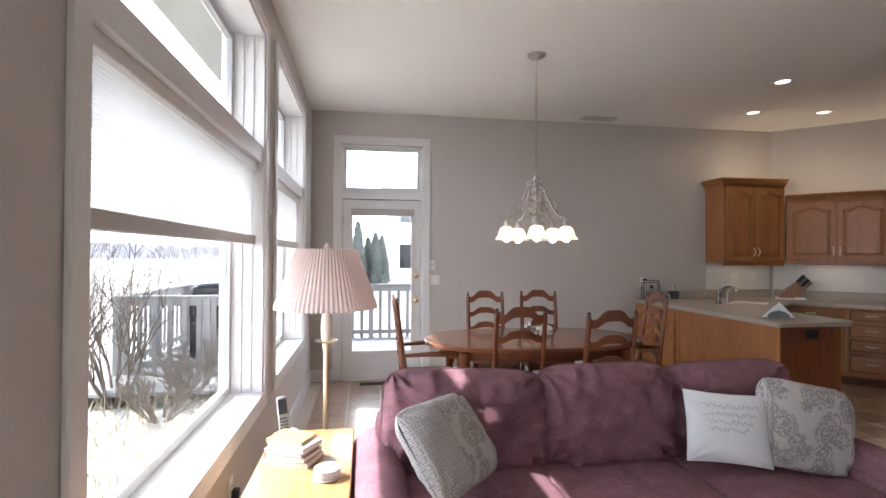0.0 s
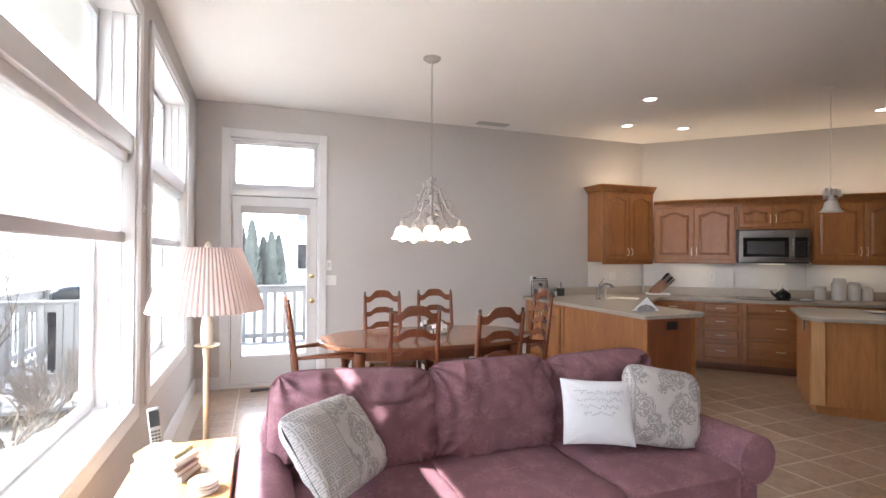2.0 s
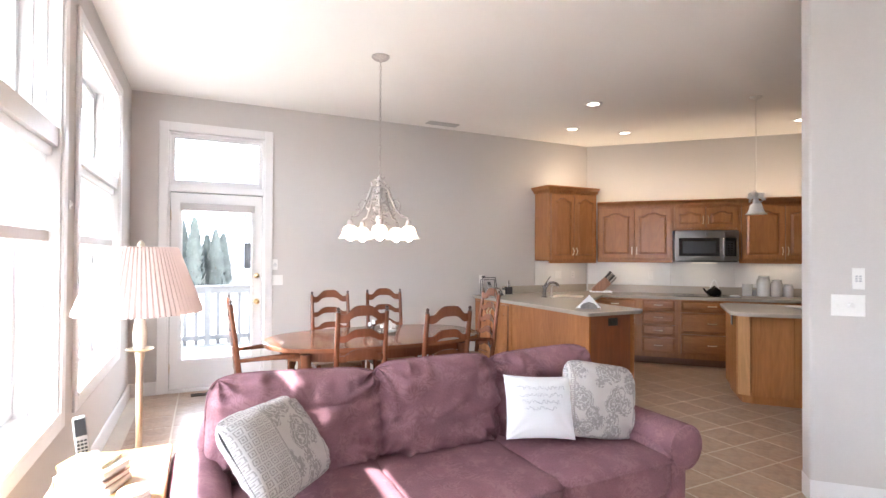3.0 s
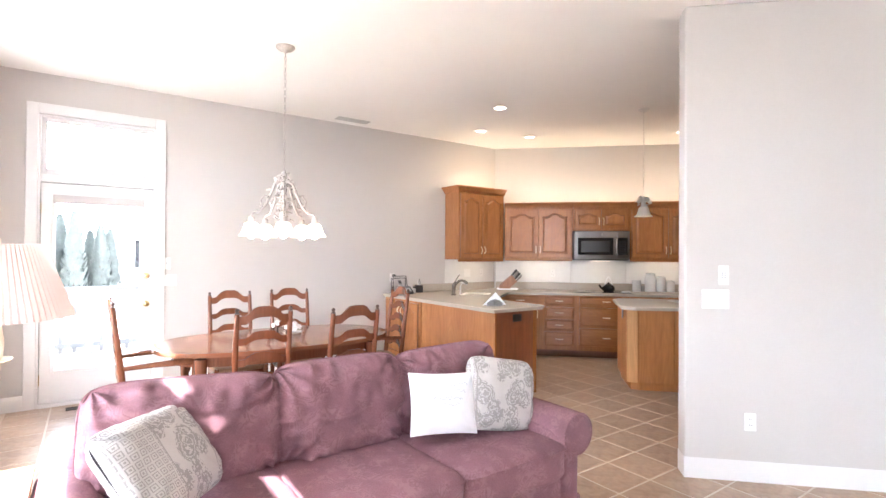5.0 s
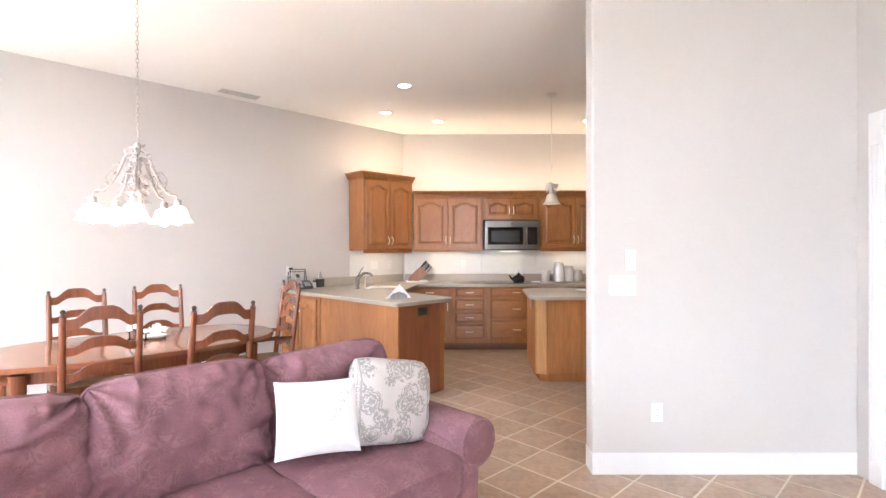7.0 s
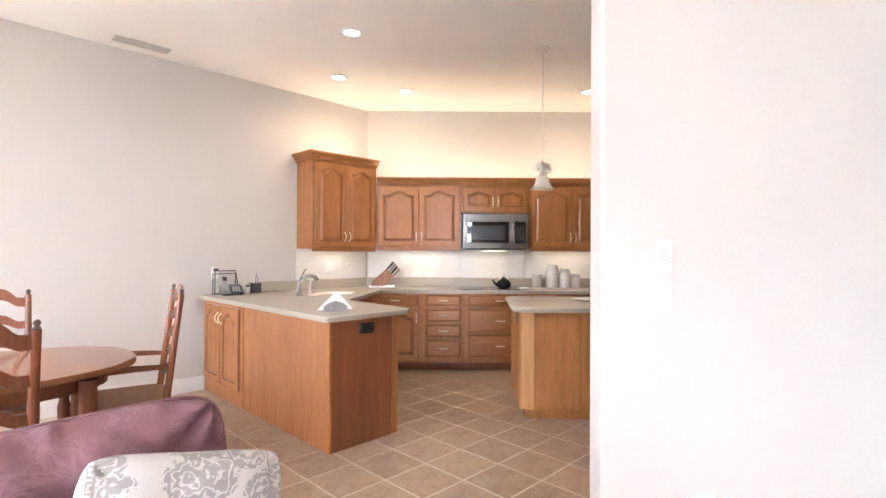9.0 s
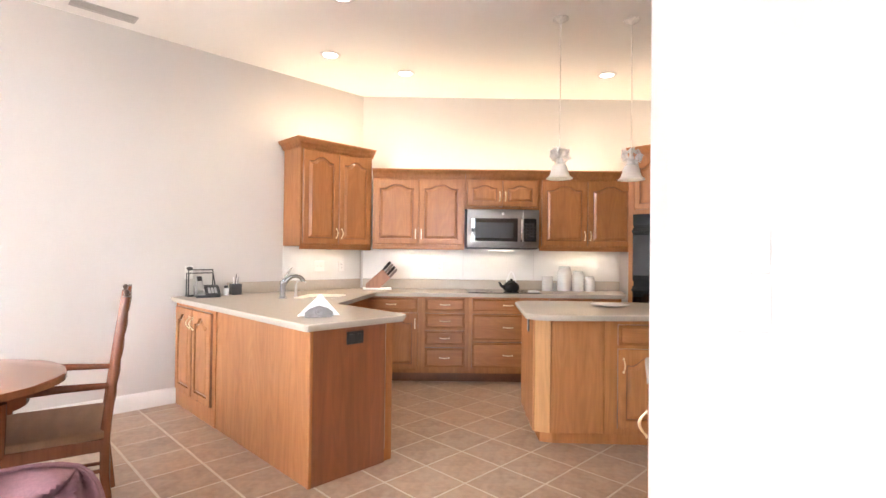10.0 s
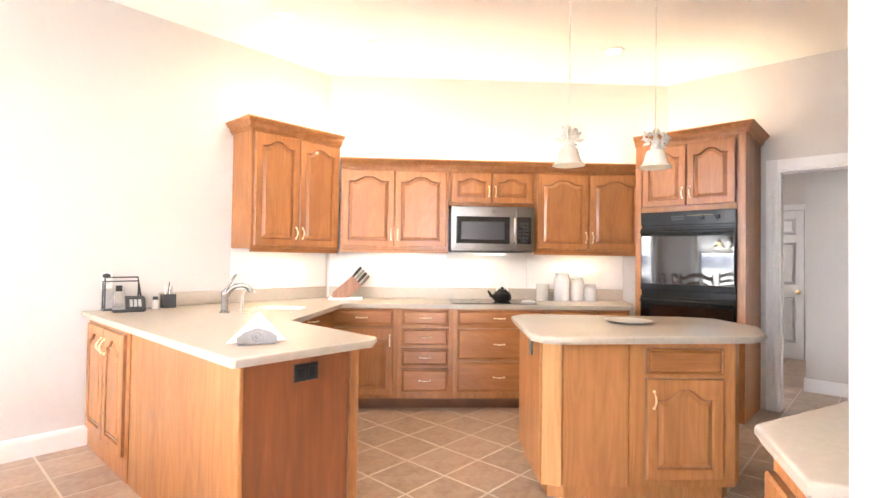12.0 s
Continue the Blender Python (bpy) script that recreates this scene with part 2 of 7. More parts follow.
def see_through(name, color, rough, ior=1.45):
    m = bpy.data.materials.new(name)
    m.use_nodes = True
    b = m.node_tree.nodes["Principled BSDF"]
    b.inputs["Base Color"].default_value = (*color, 1)
    b.inputs["Roughness"].default_value, b.inputs["IOR"].default_value, b.inputs["Transmission Weight"].default_value = rough, ior, 1.0
    return m


def sheer(name, color, through_part=0.5, bump_scale=0.0):
    """Thin cloth that lets light through it."""
    m = bpy.data.materials.new(name)
    m.use_nodes = True
    nt = m.node_tree
    out = nt.nodes["Material Output"]
    nt.nodes.remove(nt.nodes["Principled BSDF"])
    d, t, mx = nt.nodes.new("ShaderNodeBsdfDiffuse"), nt.nodes.new("ShaderNodeBsdfTranslucent"), nt.nodes.new("ShaderNodeMixShader")
    d.inputs[0].default_value, t.inputs[0].default_value = (*color, 1), (*color, 1)
    mx.inputs[0].default_value = through_part
    nt.links.new(d.outputs[0], mx.inputs[1]), nt.links.new(t.outputs[0], mx.inputs[2]), nt.links.new(mx.outputs[0], out.inputs[0])
    return m


GLASS = see_through("window_glass", (0.98, 1.0, 0.99), 0.0, 1.05)
SHADE_CLOTH = sheer("shade_cloth", (0.74, 0.73, 0.72), 0.30)
LAMPSHADE = sheer("pink_pleated_cloth", (0.74, 0.60, 0.56), 0.22)


# ---- mesh helpers ----
def mesh_of(bm, name, mat, smooth=False):
    me = bpy.data.meshes.new(name)
    bmesh.ops.recalc_face_normals(bm, faces=bm.faces)
    bm.to_mesh(me)
    bm.free()
    me.materials.append(mat)
    if smooth:
        me.polygons.foreach_set("use_smooth", [True] * len(me.polygons))
        me.set_sharp_from_angle(angle=radians(42))
    return me


def part(name, bm, mat, parent=None, label="", smooth=False, at=None):
    ob = new(name, mesh_of(bm, name, mat, smooth))
    if parent is not None:
        ob.parent = parent
    if at is not None:
        ob.matrix_basis = at
    if label:
        ob["label"] = label
    return ob


def thing(name, m=None, label="", category="", group="", kind=""):
    ob = new(name)
    ob.empty_display_size = 0.1
    if m is not None:
        ob.matrix_basis = m
    return tagged(ob, label, category, group, kind)


def structure(name, bm, mat, label="", category="", m=None, smooth=False):
    ob = part(name, bm, mat, smooth=smooth, at=m)
    return tagged(ob, label, category, kind="structure")


def box(bm, x0, x1, y0, y1, z0, z1, bevel=0.0, seg=2, m=None):
    vs = [bm.verts.new((x, y, z)) for x in (x0, x1) for y in (y0, y1) for z in (z0, z1)]
    fs = [bm.faces.new([vs[i] for i in f]) for f in ((0, 1, 3, 2), (4, 6, 7, 5), (0, 4, 5, 1), (2, 3, 7, 6), (0, 2, 6, 4), (1, 5, 7, 3))]
    if bevel:
        es = list({e for f in fs for e in f.edges})
        r = bmesh.ops.bevel(bm, geom=es, offset=bevel, segments=seg, profile=0.5, affect="EDGES")
        vs = list({v for v in vs if v.is_valid} | set(r["verts"]))
    if m is not None:
        bmesh.ops.transform(bm, matrix=m, verts=vs)
    return vs


def boxed(*a, **k):
    bm = bmesh.new()
    box(bm, *a, **k)
    return bm


def prism(bm, poly, z0, z1, bevel=0.0, seg=3):
    lo, hi = [bm.verts.new((x, y, z0)) for x, y in poly], [bm.verts.new((x, y, z1)) for x, y in poly]
    n = len(poly)
    bm.faces.new(lo[::-1])
    top = bm.faces.new(hi)
    for i in range(n):
        bm.faces.new((lo[i], lo[(i + 1) % n], hi[(i + 1) % n], hi[i]))
    if bevel:
        bmesh.ops.bevel(bm, geom=list(top.edges), offset=bevel, segments=seg, profile=0.5, affect="EDGES")


def prismed(*a, **k):
    bm = bmesh.new()
    prism(bm, *a, **k)
    return bm


def lathe(bm, profile, n=24, m=None, pleat=0.0, lobes=0):
    """Turn (radius, z) points round the z axis."""
    rings = []
    for r, z in profile:
        ring = []
        for i in range(n):
            a = 2 * math.pi * i / n
            q = r * (1 + (pleat * math.cos(lobes * a) if lobes else (pleat if i % 2 else -pleat)))
            ring.append(bm.verts.new((q * math.cos(a), q * math.sin(a), z)))
        rings.append(ring)
    for a, b in zip(rings, rings[1:]):
        for i in range(n):
            bm.faces.new((a[i], a[(i + 1) % n], b[(i + 1) % n], b[i]))
    if m is not None:
        bmesh.ops.transform(bm, matrix=m, verts=[v for ring in rings for v in ring])
    return rings


def lathed(profile, n=24, m=None, caps=True, **k):
    bm = bmesh.new()
    rings = lathe(bm, profile, n, m, **k)
    if caps:
        bm.faces.new(rings[0][::-1]), bm.faces.new(rings[-1])
    return bm


def tube(bm, points, radius, n=8, caps=True):
    """A round bar along points; radius may be one number or one for each point."""
    pts = [Vector(p) for p in points]
    rad = radius if isinstance(radius, (list, tuple)) else [radius] * len(pts)
    rings, up = [], None
    for i, p in enumerate(pts):
        d = (pts[min(i + 1, len(pts) - 1)] - pts[max(i - 1, 0)]).normalized()
        if up is None:
            up = d.orthogonal()
        side = d.cross(up).normalized()
        up = side.cross(d).normalized()
        rings.append([bm.verts.new(p + rad[i] * (math.cos(2 * math.pi * k / n) * side + math.sin(2 * math.pi * k / n) * up)) for k in range(n)])
    for a, b in zip(rings, rings[1:]):
        for k in range(n):
            bm.faces.new((a[k], a[(k + 1) % n], b[(k + 1) % n], b[k]))
    if caps:
        bm.faces.new(rings[0][::-1]), bm.faces.new(rings[-1])


def tubed(points, radius, n=8):
    bm = bmesh.new()
    tube(bm, points, radius, n)
    return bm


def arc(p, q, rise, steps=8):
    """Points from p to q, lifted by rise in the middle (a vector)."""
    p, q, rise = Vector(p), Vector(q), Vector(rise)
    return [p.lerp(q, i / steps) + rise * math.sin(math.pi * i / steps) for i in range(steps + 1)]


def sweep(bm, path, profile):
    """Run a profile of (out, z) points along a plan path; out is to the left of the path's direction."""
    pts = [Vector((*p, 0)) for p in path]
    rings = []
    for i, p in enumerate(pts):
        d0 = (p - pts[i - 1]).normalized() if i else (pts[1] - p).normalized()
        d1 = (pts[i + 1] - p).normalized() if i + 1 < len(pts) else d0
        n0, n1 = Vector((-d0.y, d0.x, 0)), Vector((-d1.y, d1.x, 0))
        n = (n0 + n1).normalized()
        n /= max(0.3, n.dot(n0))
        rings.append([bm.verts.new((p.x + n.x * o, p.y + n.y * o, z)) for o, z in profile])
    k = len(profile)
    for a, b in zip(rings, rings[1:]):
        for i in range(k):
            bm.faces.new((a[i], a[(i + 1) % k], b[(i + 1) % k], b[i]))
    bm.faces.new(rings[0]), bm.faces.new(rings[-1][::-1])


def swept(path, profile):
    bm = bmesh.new()
    sweep(bm, path, profile)
    return bm


def cushion(w, d, h, n=14, power=5.0, puff=0.25, wrinkle=0.0, seed=0, sag=0.0):
    """A stuffed block, w by d by h, base centred on the origin, with swollen faces and soft corners."""
    bm = bmesh.new()
    bmesh.ops.create_cube(bm, size=2)
    bmesh.ops.subdivide_edges(bm, edges=bm.edges, cuts=n, use_grid_fill=True)
    for v in bm.verts:
        x, y, z = v.co
        q = (abs(x) ** power + abs(y) ** power + abs(z) ** power) ** (1 / power)
        x, y, z = x / q, y / q, z / q
        flat = (1 - x * x) * (1 - y * y)
        zz = z * (1 - puff + puff * (0.25 + 0.75 * flat)) if abs(z) > 0.05 else z
        c = Vector((x * w / 2, y * d / 2, (zz + 1) * h / 2 - (sag * flat if z > 0 else 0)))
        if wrinkle:
            k = noise.noise(Vector((c.x * 7 + seed, c.y * 7, c.z * 5))) + 0.5 * noise.noise(Vector((c.x * 17 + seed, c.y * 15, c.z * 9)))
            c += Vector((x, y, z)).normalized() * wrinkle * k
        v.co = c
    return bm


def pad(w, h, t, edge=8.0, hollow=0.0, wrinkle=0.0, seed=0.0, n=22, rim=0.0, round_corner=0.0, pucker=0.0):
    """A sewn cushion lying flat, w by h and t thick: two swollen sheets joined at a seam. edge: how boxy the sides are."""
    bm = bmesh.new()
    sheets = []
    for side in (1, -1):
        rows = []
        for i in range(n + 1):
            row = []
            for j in range(n + 1):
                u, v = math.sin(math.pi / 2 * (2 * i / n - 1)), math.sin(math.pi / 2 * (2 * j / n - 1))
                x, y = u, v
                if round_corner:
                    q = max(abs(u), abs(v))
                    r = (abs(u) ** 6 + abs(v) ** 6) ** (1 / 6)
                    k = (q / r) ** round_corner if r else 1
                    x, y = u * k, v * k
                sw = max(0.0, (1 - abs(u) ** edge) * (1 - abs(v) ** edge)) ** 0.5
                z = side * (t / 2) * (rim + (1 - rim) * sw)
                c = Vector((x * w / 2 * (1 - hollow * (1 - v * v)), y * h / 2 * (1 - hollow * (1 - u * u)), z))
                if wrinkle:
                    a = noise.noise(Vector((c.x * 6 + seed, c.y * 6, side * 3.0))) + 0.6 * noise.noise(Vector((c.x * 15 + seed, c.y * 13, side * 5.0)))
                    gather = 1.0 * noise.noise(Vector((c.x * 30 + seed, c.y * 4, 1.0))) * max(0, abs(v) - 0.45) * 2 + 0.9 * noise.noise(Vector((c.x * 5, c.y * 32 + seed, 2.0))) * max(0, abs(u) - 0.5) * 2
                    c.z += side * wrinkle * (a + gather) * min(1, 3 * sw)
                if pucker:      # creases running in from the corners and down from the seams
                    for cu in (-1, 1):
                        for cv in (-1, 1):
                            du, dv = (u - cu) * w / 2, (v - cv) * h / 2
                            dist, ang = math.hypot(du, dv), math.atan2(abs(dv), abs(du))
                            c.z += side * pucker * math.sin(ang * 11 + cu * 2 + cv + seed + 5 * noise.noise(Vector((du * 4 + seed, dv * 4, cu)))) * math.exp(-(dist / 0.17) ** 2) * min(1, dist / 0.03)
                    c.z += side * 0.8 * pucker * math.sin(c.x * 75 + seed + 6 * noise.noise(Vector((c.x * 5, seed, 0)))) * math.exp(-(1 - abs(v)) / 0.13) * min(1, 4 * sw)
                    fold = noise.noise(Vector((c.x * 3.2 + 0.8 * c.y + seed, c.y * 7.5, side * 2.0)))
                    c.z -= side * pucker * 0.45 * max(0.0, 1 - abs(fold) * 7) * min(1, 2 * sw)
                row.append(c)
            rows.append(row)
        sheets.append(rows)
    vs = [[[bm.verts.new(c) for c in row] for row in rows] for rows in sheets]
    for k in (0, 1):
        for i in range(n):
            for j in range(n):
                f = [vs[k][i][j], vs[k][i + 1][j], vs[k][i + 1][j + 1], vs[k][i][j + 1]]
                bm.faces.new(f if k == 0 else f[::-1])
    ring = [(i, 0) for i in range(n)] + [(n, j) for j in range(n)] + [(n - i, n) for i in range(n)] + [(0, n - j) for j in range(n)]
    if rim:
        for (a, b), (c, d) in zip(ring, ring[1:] + ring[:1]):
            bm.faces.new((vs[0][a][b], vs[1][a][b], vs[1][c][d], vs[0][c][d]))
    else:
        bmesh.ops.remove_doubles(bm, verts=bm.verts, dist=1e-5)
    return bm


# ---- large structure ----
H = 3.10
WX, FY = -0.60, 5.69          # inner faces of the window wall and of the far wall
OX = 7.72                     # inner face of the oven wall
K45 = pose(0, 0, 0, 0, 0, -45)  # frame of the diagonal kitchen wall: x along it, y into it
S = math.sqrt(0.5)
DW = 7.78                     # diagonal wall's inner face in that frame
PD = 3.437                    # the pier's living-room face in that frame
W1, W2 = (1.065, 3.02, 0.60, 2.79), (3.40, 4.93, 0.60, 2.82)  # window openings: y0, y1, z0, z1
DOOR = (-0.26, 0.67, 2.09, 2.17, 2.72)  # x0, x1, door head, transom sill and head

bm = bmesh.new()
box(bm, -0.85, 12.0, -5.5, 5.9, -0.30, -0.0015)
structure("floor", bm, GROUT, "pale grout bed under the ceramic floor tiles", "floor")
structure("ceiling", boxed(-0.95, 12.0, -5.6, 6.0, H, H + 0.2), CEIL, "plain off-white painted ceiling", "ceiling")


def wall_with_holes(bm, u0, u1, holes, v0, v1, put):
    """A slab over u0..u1 and z 0..H with rectangular holes (ua, ub, za, zb); put(u0, u1, z0, z1) adds one block."""
    cuts = sorted({u0, u1, *(h[0] for h in holes), *(h[1] for h in holes)})
    for a, b in zip(cuts, cuts[1:]):
        over = sorted([h for h in holes if h[0] <= a and h[1] >= b], key=lambda h: h[2])
        z = v0
        for h in over:
            if h[2] > z:
                put(a, b, z, h[2])
            z = h[3]
        if z < v1:
            put(a, b, z, v1)


bm = bmesh.new()
# opening added behind the camera to let fill light in
REAR = (-4.3, -1.7, 0.6, 2.8)
wall_with_holes(bm, -5.5, FY + 0.2, [W1, W2, REAR], -0.3, H, lambda a, b, z0, z1: box(bm, WX - 0.25, WX, a, b, z0, z1))
structure("wall_west", bm, WALL, "greige painted wall with deep window openings", "wall")
bm = bmesh.new()
wall_with_holes(bm, WX, 12.0, [(DOOR[0] - 0.005, DOOR[1] + 0.005, 0.0, DOOR[4] + 0.01)], -0.3, H, lambda a, b, z0, z1: box(bm, a, b, FY, FY + 0.2, z0, z1))
structure("wall_north", bm, WALL, "greige painted wall with a glazed garden door", "wall")
bm = bmesh.new()
box(bm, -0.30, 3.20, DW, DW + 0.12, 0, H)
structure("wall_diagonal", bm, WALL, "warmly lit painted wall across the kitchen corner", "wall", K45)
bm = bmesh.new()
HALL = (1.40, 2.335, 0.0, 2.13)
wall_with_holes(bm, -5.5, FY, [HALL], 0, H, lambda a, b, z0, z1: box(bm, OX, OX + 0.14, a, b, z0, z1))
structure("wall_east", bm, WALL, "painted wall with a cased opening to the hall", "wall")
# the pier and the wall that meets it, in the diagonal frame
lx0, lx1 = 1.259, 2.89
structure("wall_pier", boxed(lx0, lx1 + 0.14, PD, PD + 0.14, 0, H, bevel=0.012), WALL, "plain greige painted wall pier between living room and kitchen", "wall", K45)
bm = bmesh.new()
wall_with_holes(bm, -4.0, PD, [(2.19, 3.24, 0.0, 2.10)], 0, H, lambda a, b, z0, z1: box(bm, lx1, lx1 + 0.14, a, b, z0, z1))
structure("wall_side", bm, WALL, "painted wall with a cased doorway", "wall", K45)
structure("wall_south", boxed(WX, OX, -5.5, -5.35, 0, H), WALL, "plain painted rear wall", "wall")
bm = bmesh.new()
wall_with_holes(bm, -5.5, 1.0, [(-2.9, -1.1, 0.7, 2.3)], 0, H, lambda a, b, z0, z1: box(bm, 11.85, 12.0, a, b, z0, z1))
structure("wall_hall_east", bm, WALL, "plain painted wall with a window opening in the next room", "wall")
structure("wall_hall_south", boxed(OX + 0.14, 11.85, -5.5, -5.35, 0, H), WALL, "plain painted rear wall of the next room", "wall")
# hall beyond the opening
structure("wall_hall_end", boxed(10.75, 10.87, 2.25, 3.6, 0, H), WALL, "shaded hall end wall", "wall")
structure("wall_hall_side", boxed(8.77, 11.2, 1.0, 2.25, 0, H), WALL, "plain painted hall wall", "wall")
# its opening is added out of view for the hall's fill lamp
bm = bmesh.new()
wall_with_holes(bm, OX + 0.14, 11.2, [(8.6, 10.0, 0.8, 2.2)], 0, H, lambda a, b, z0, z1: box(bm, a, b, 3.6, 3.7, z0, z1))
structure("wall_hall_north", bm, WALL, "plain painted hall wall", "wall")

BASE = [(0, 0), (0.016, 0), (0.016, 0.105), (0.012, 0.125), (0.005, 0.135), (0, 0.135)]


def baseboard(path, m=None):
    structure("baseboard", swept(path, BASE), TRIM, "white moulded baseboard along the wall", "baseboard", m)


baseboard([(3.38, FY - 0.001), (0.76, FY - 0.001)])
baseboard([(-0.35, FY - 0.001), (WX, FY - 0.001), (WX, -5.3)])
structure("baseboard", swept([(lx1, PD - 0.001), (lx0 - 0.001, PD - 0.001), (lx0 - 0.001, PD + 0.14)], [(-o, z) for o, z in BASE]), TRIM, "white moulded baseboard round the wall pier", "baseboard", K45)
structure("baseboard", boxed(8.754, 8.77, 1.0, 2.266, 0, 0.13, bevel=0.004), TRIM, "white baseboard in the hall", "baseboard")
structure("baseboard", boxed(8.771, 10.749, 2.25, 2.266, 0, 0.13, bevel=0.004), TRIM, "white baseboard in the hall", "baseboard")


# ---- windows ----
def window(name, y0, y1, z0, z1, label):
    w = thing(name, None, label, "window", kind="structure")
    xi, xg = WX, WX - 0.17
    zb0, zb1 = 2.00, 2.10
    # jamb liners of the deep reveal
    for n, dims in (("jamb", (xg - 0.08, xi + 0.004, y0, y0 + 0.018, z0, z1)), ("jamb", (xg - 0.08, xi + 0.004, y1 - 0.018, y1, z0, z1)),
                    ("head", (xg - 0.08, xi + 0.004, y0 + 0.018, y1 - 0.018, z1 - 0.018, z1)), ("sill", (xg - 0.08, xi + 0.02, y0 + 0.018, y1 - 0.018, z0, z0 + 0.022)),
                    ("transom_bar", (xg - 0.05, xi - 0.006, y0 + 0.018, y1 - 0.018, zb0, zb1))):
        part(n, boxed(*dims, bevel=0.004), TRIM, w)
    # stepped stops along the reveal
    for yy, sgn in ((y0 + 0.018, 1), (y1 - 0.018, -1)):
        for k, dx in enumerate((0.06, 0.115)):
            a, b = sorted((yy, yy + sgn * (0.010 + 0.012 * k)))
            part("stop", boxed(xg - 0.02, xi - dx, a, b, z0 + 0.022, zb0), TRIM, w)
            part("stop", boxed(xg - 0.02, xi - dx, a, b, zb1, z1 - 0.018), TRIM, w)
    c = 0.075
    for dims in ((y0 - c, y0, z0 - c, z1 + c), (y1, y1 + c, z0 - c, z1 + c), (y0, y1, z1, z1 + c), (y0, y1, z0 - c, z0)):
        part("casing", boxed(xi, xi + 0.018, *dims, bevel=0.006), TRIM, w)
    for za, zb in ((z0 + 0.03, zb0 - 0.01), (zb1 + 0.01, z1 - 0.028)):
        f, a, b = 0.045, y0 + 0.04, y1 - 0.04
        for dims in ((a, a + f, za, zb), (b - f, b, za, zb), (a + f, b - f, za, za + f), (a + f, b - f, zb - f, zb)):
            part("sash", boxed(xg - 0.04, xg, *dims, bevel=0.005), SASH, w)
        p = part("pane", boxed(xg - 0.024, xg - 0.018, a + f, b - f, za + f, zb - f), GLASS, w)
        p.visible_shadow = False
    return w


SASH = material("grey_sash", (0.55, 0.55, 0.55), 0.4, vary=0.04, bump=0.0)
window("window_1", *W1, "tall white cased window with a transom and a half-lowered shade")
window("window_2", *W2, "tall white cased window with a transom and a half-lowered shade")
window("window_3", *REAR, "tall white cased window in the room's rear half")


def roller_shade(y0, y1, ztop, zbot):
    s = thing("window_shade", pose(WX - 0.055, (y0 + y1) / 2, ztop), "translucent white cellular shade pulled halfway down in the window", "window shade", "window shades")
    w = (y1 - y0) / 2
    part("head_rail", boxed(-0.03, 0.025, -w, w, -0.05, 0, bevel=0.006), TRIM, s)
    bm, n = bmesh.new(), 60
    lo = []
    for i in range(n + 1):
        z = -0.05 - (ztop - zbot - 0.10) * i / n
        x = 0.0009 * (1 if i % 2 else -1)
        lo.append((bm.verts.new((x, -w + 0.004, z)), bm.verts.new((x, w - 0.004, z))))
    for a, b in zip(lo, lo[1:]):
        bm.faces.new((a[0], a[1], b[1], b[0]))
    part("cloth", bm, SHADE_CLOTH, s, "pleated translucent cloth")
    z = -(ztop - zbot) + 0.055
    part("bottom_rail", boxed(-0.016, 0.016, -w, w, z - 0.055, z, bevel=0.006), SHADE_RAIL, s)


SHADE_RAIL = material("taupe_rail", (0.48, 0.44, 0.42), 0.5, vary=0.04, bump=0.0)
roller_shade(W1[0] + 0.022, W1[1] - 0.03, 2.0, 1.51)
roller_shade(W2[0] + 0.03, W2[1] - 0.03, 2.0, 1.51)


# ---- garden door ----
GAP_SHADE = material("door_gap_shade", (0.05, 0.045, 0.04), 0.7, bump=0.0)


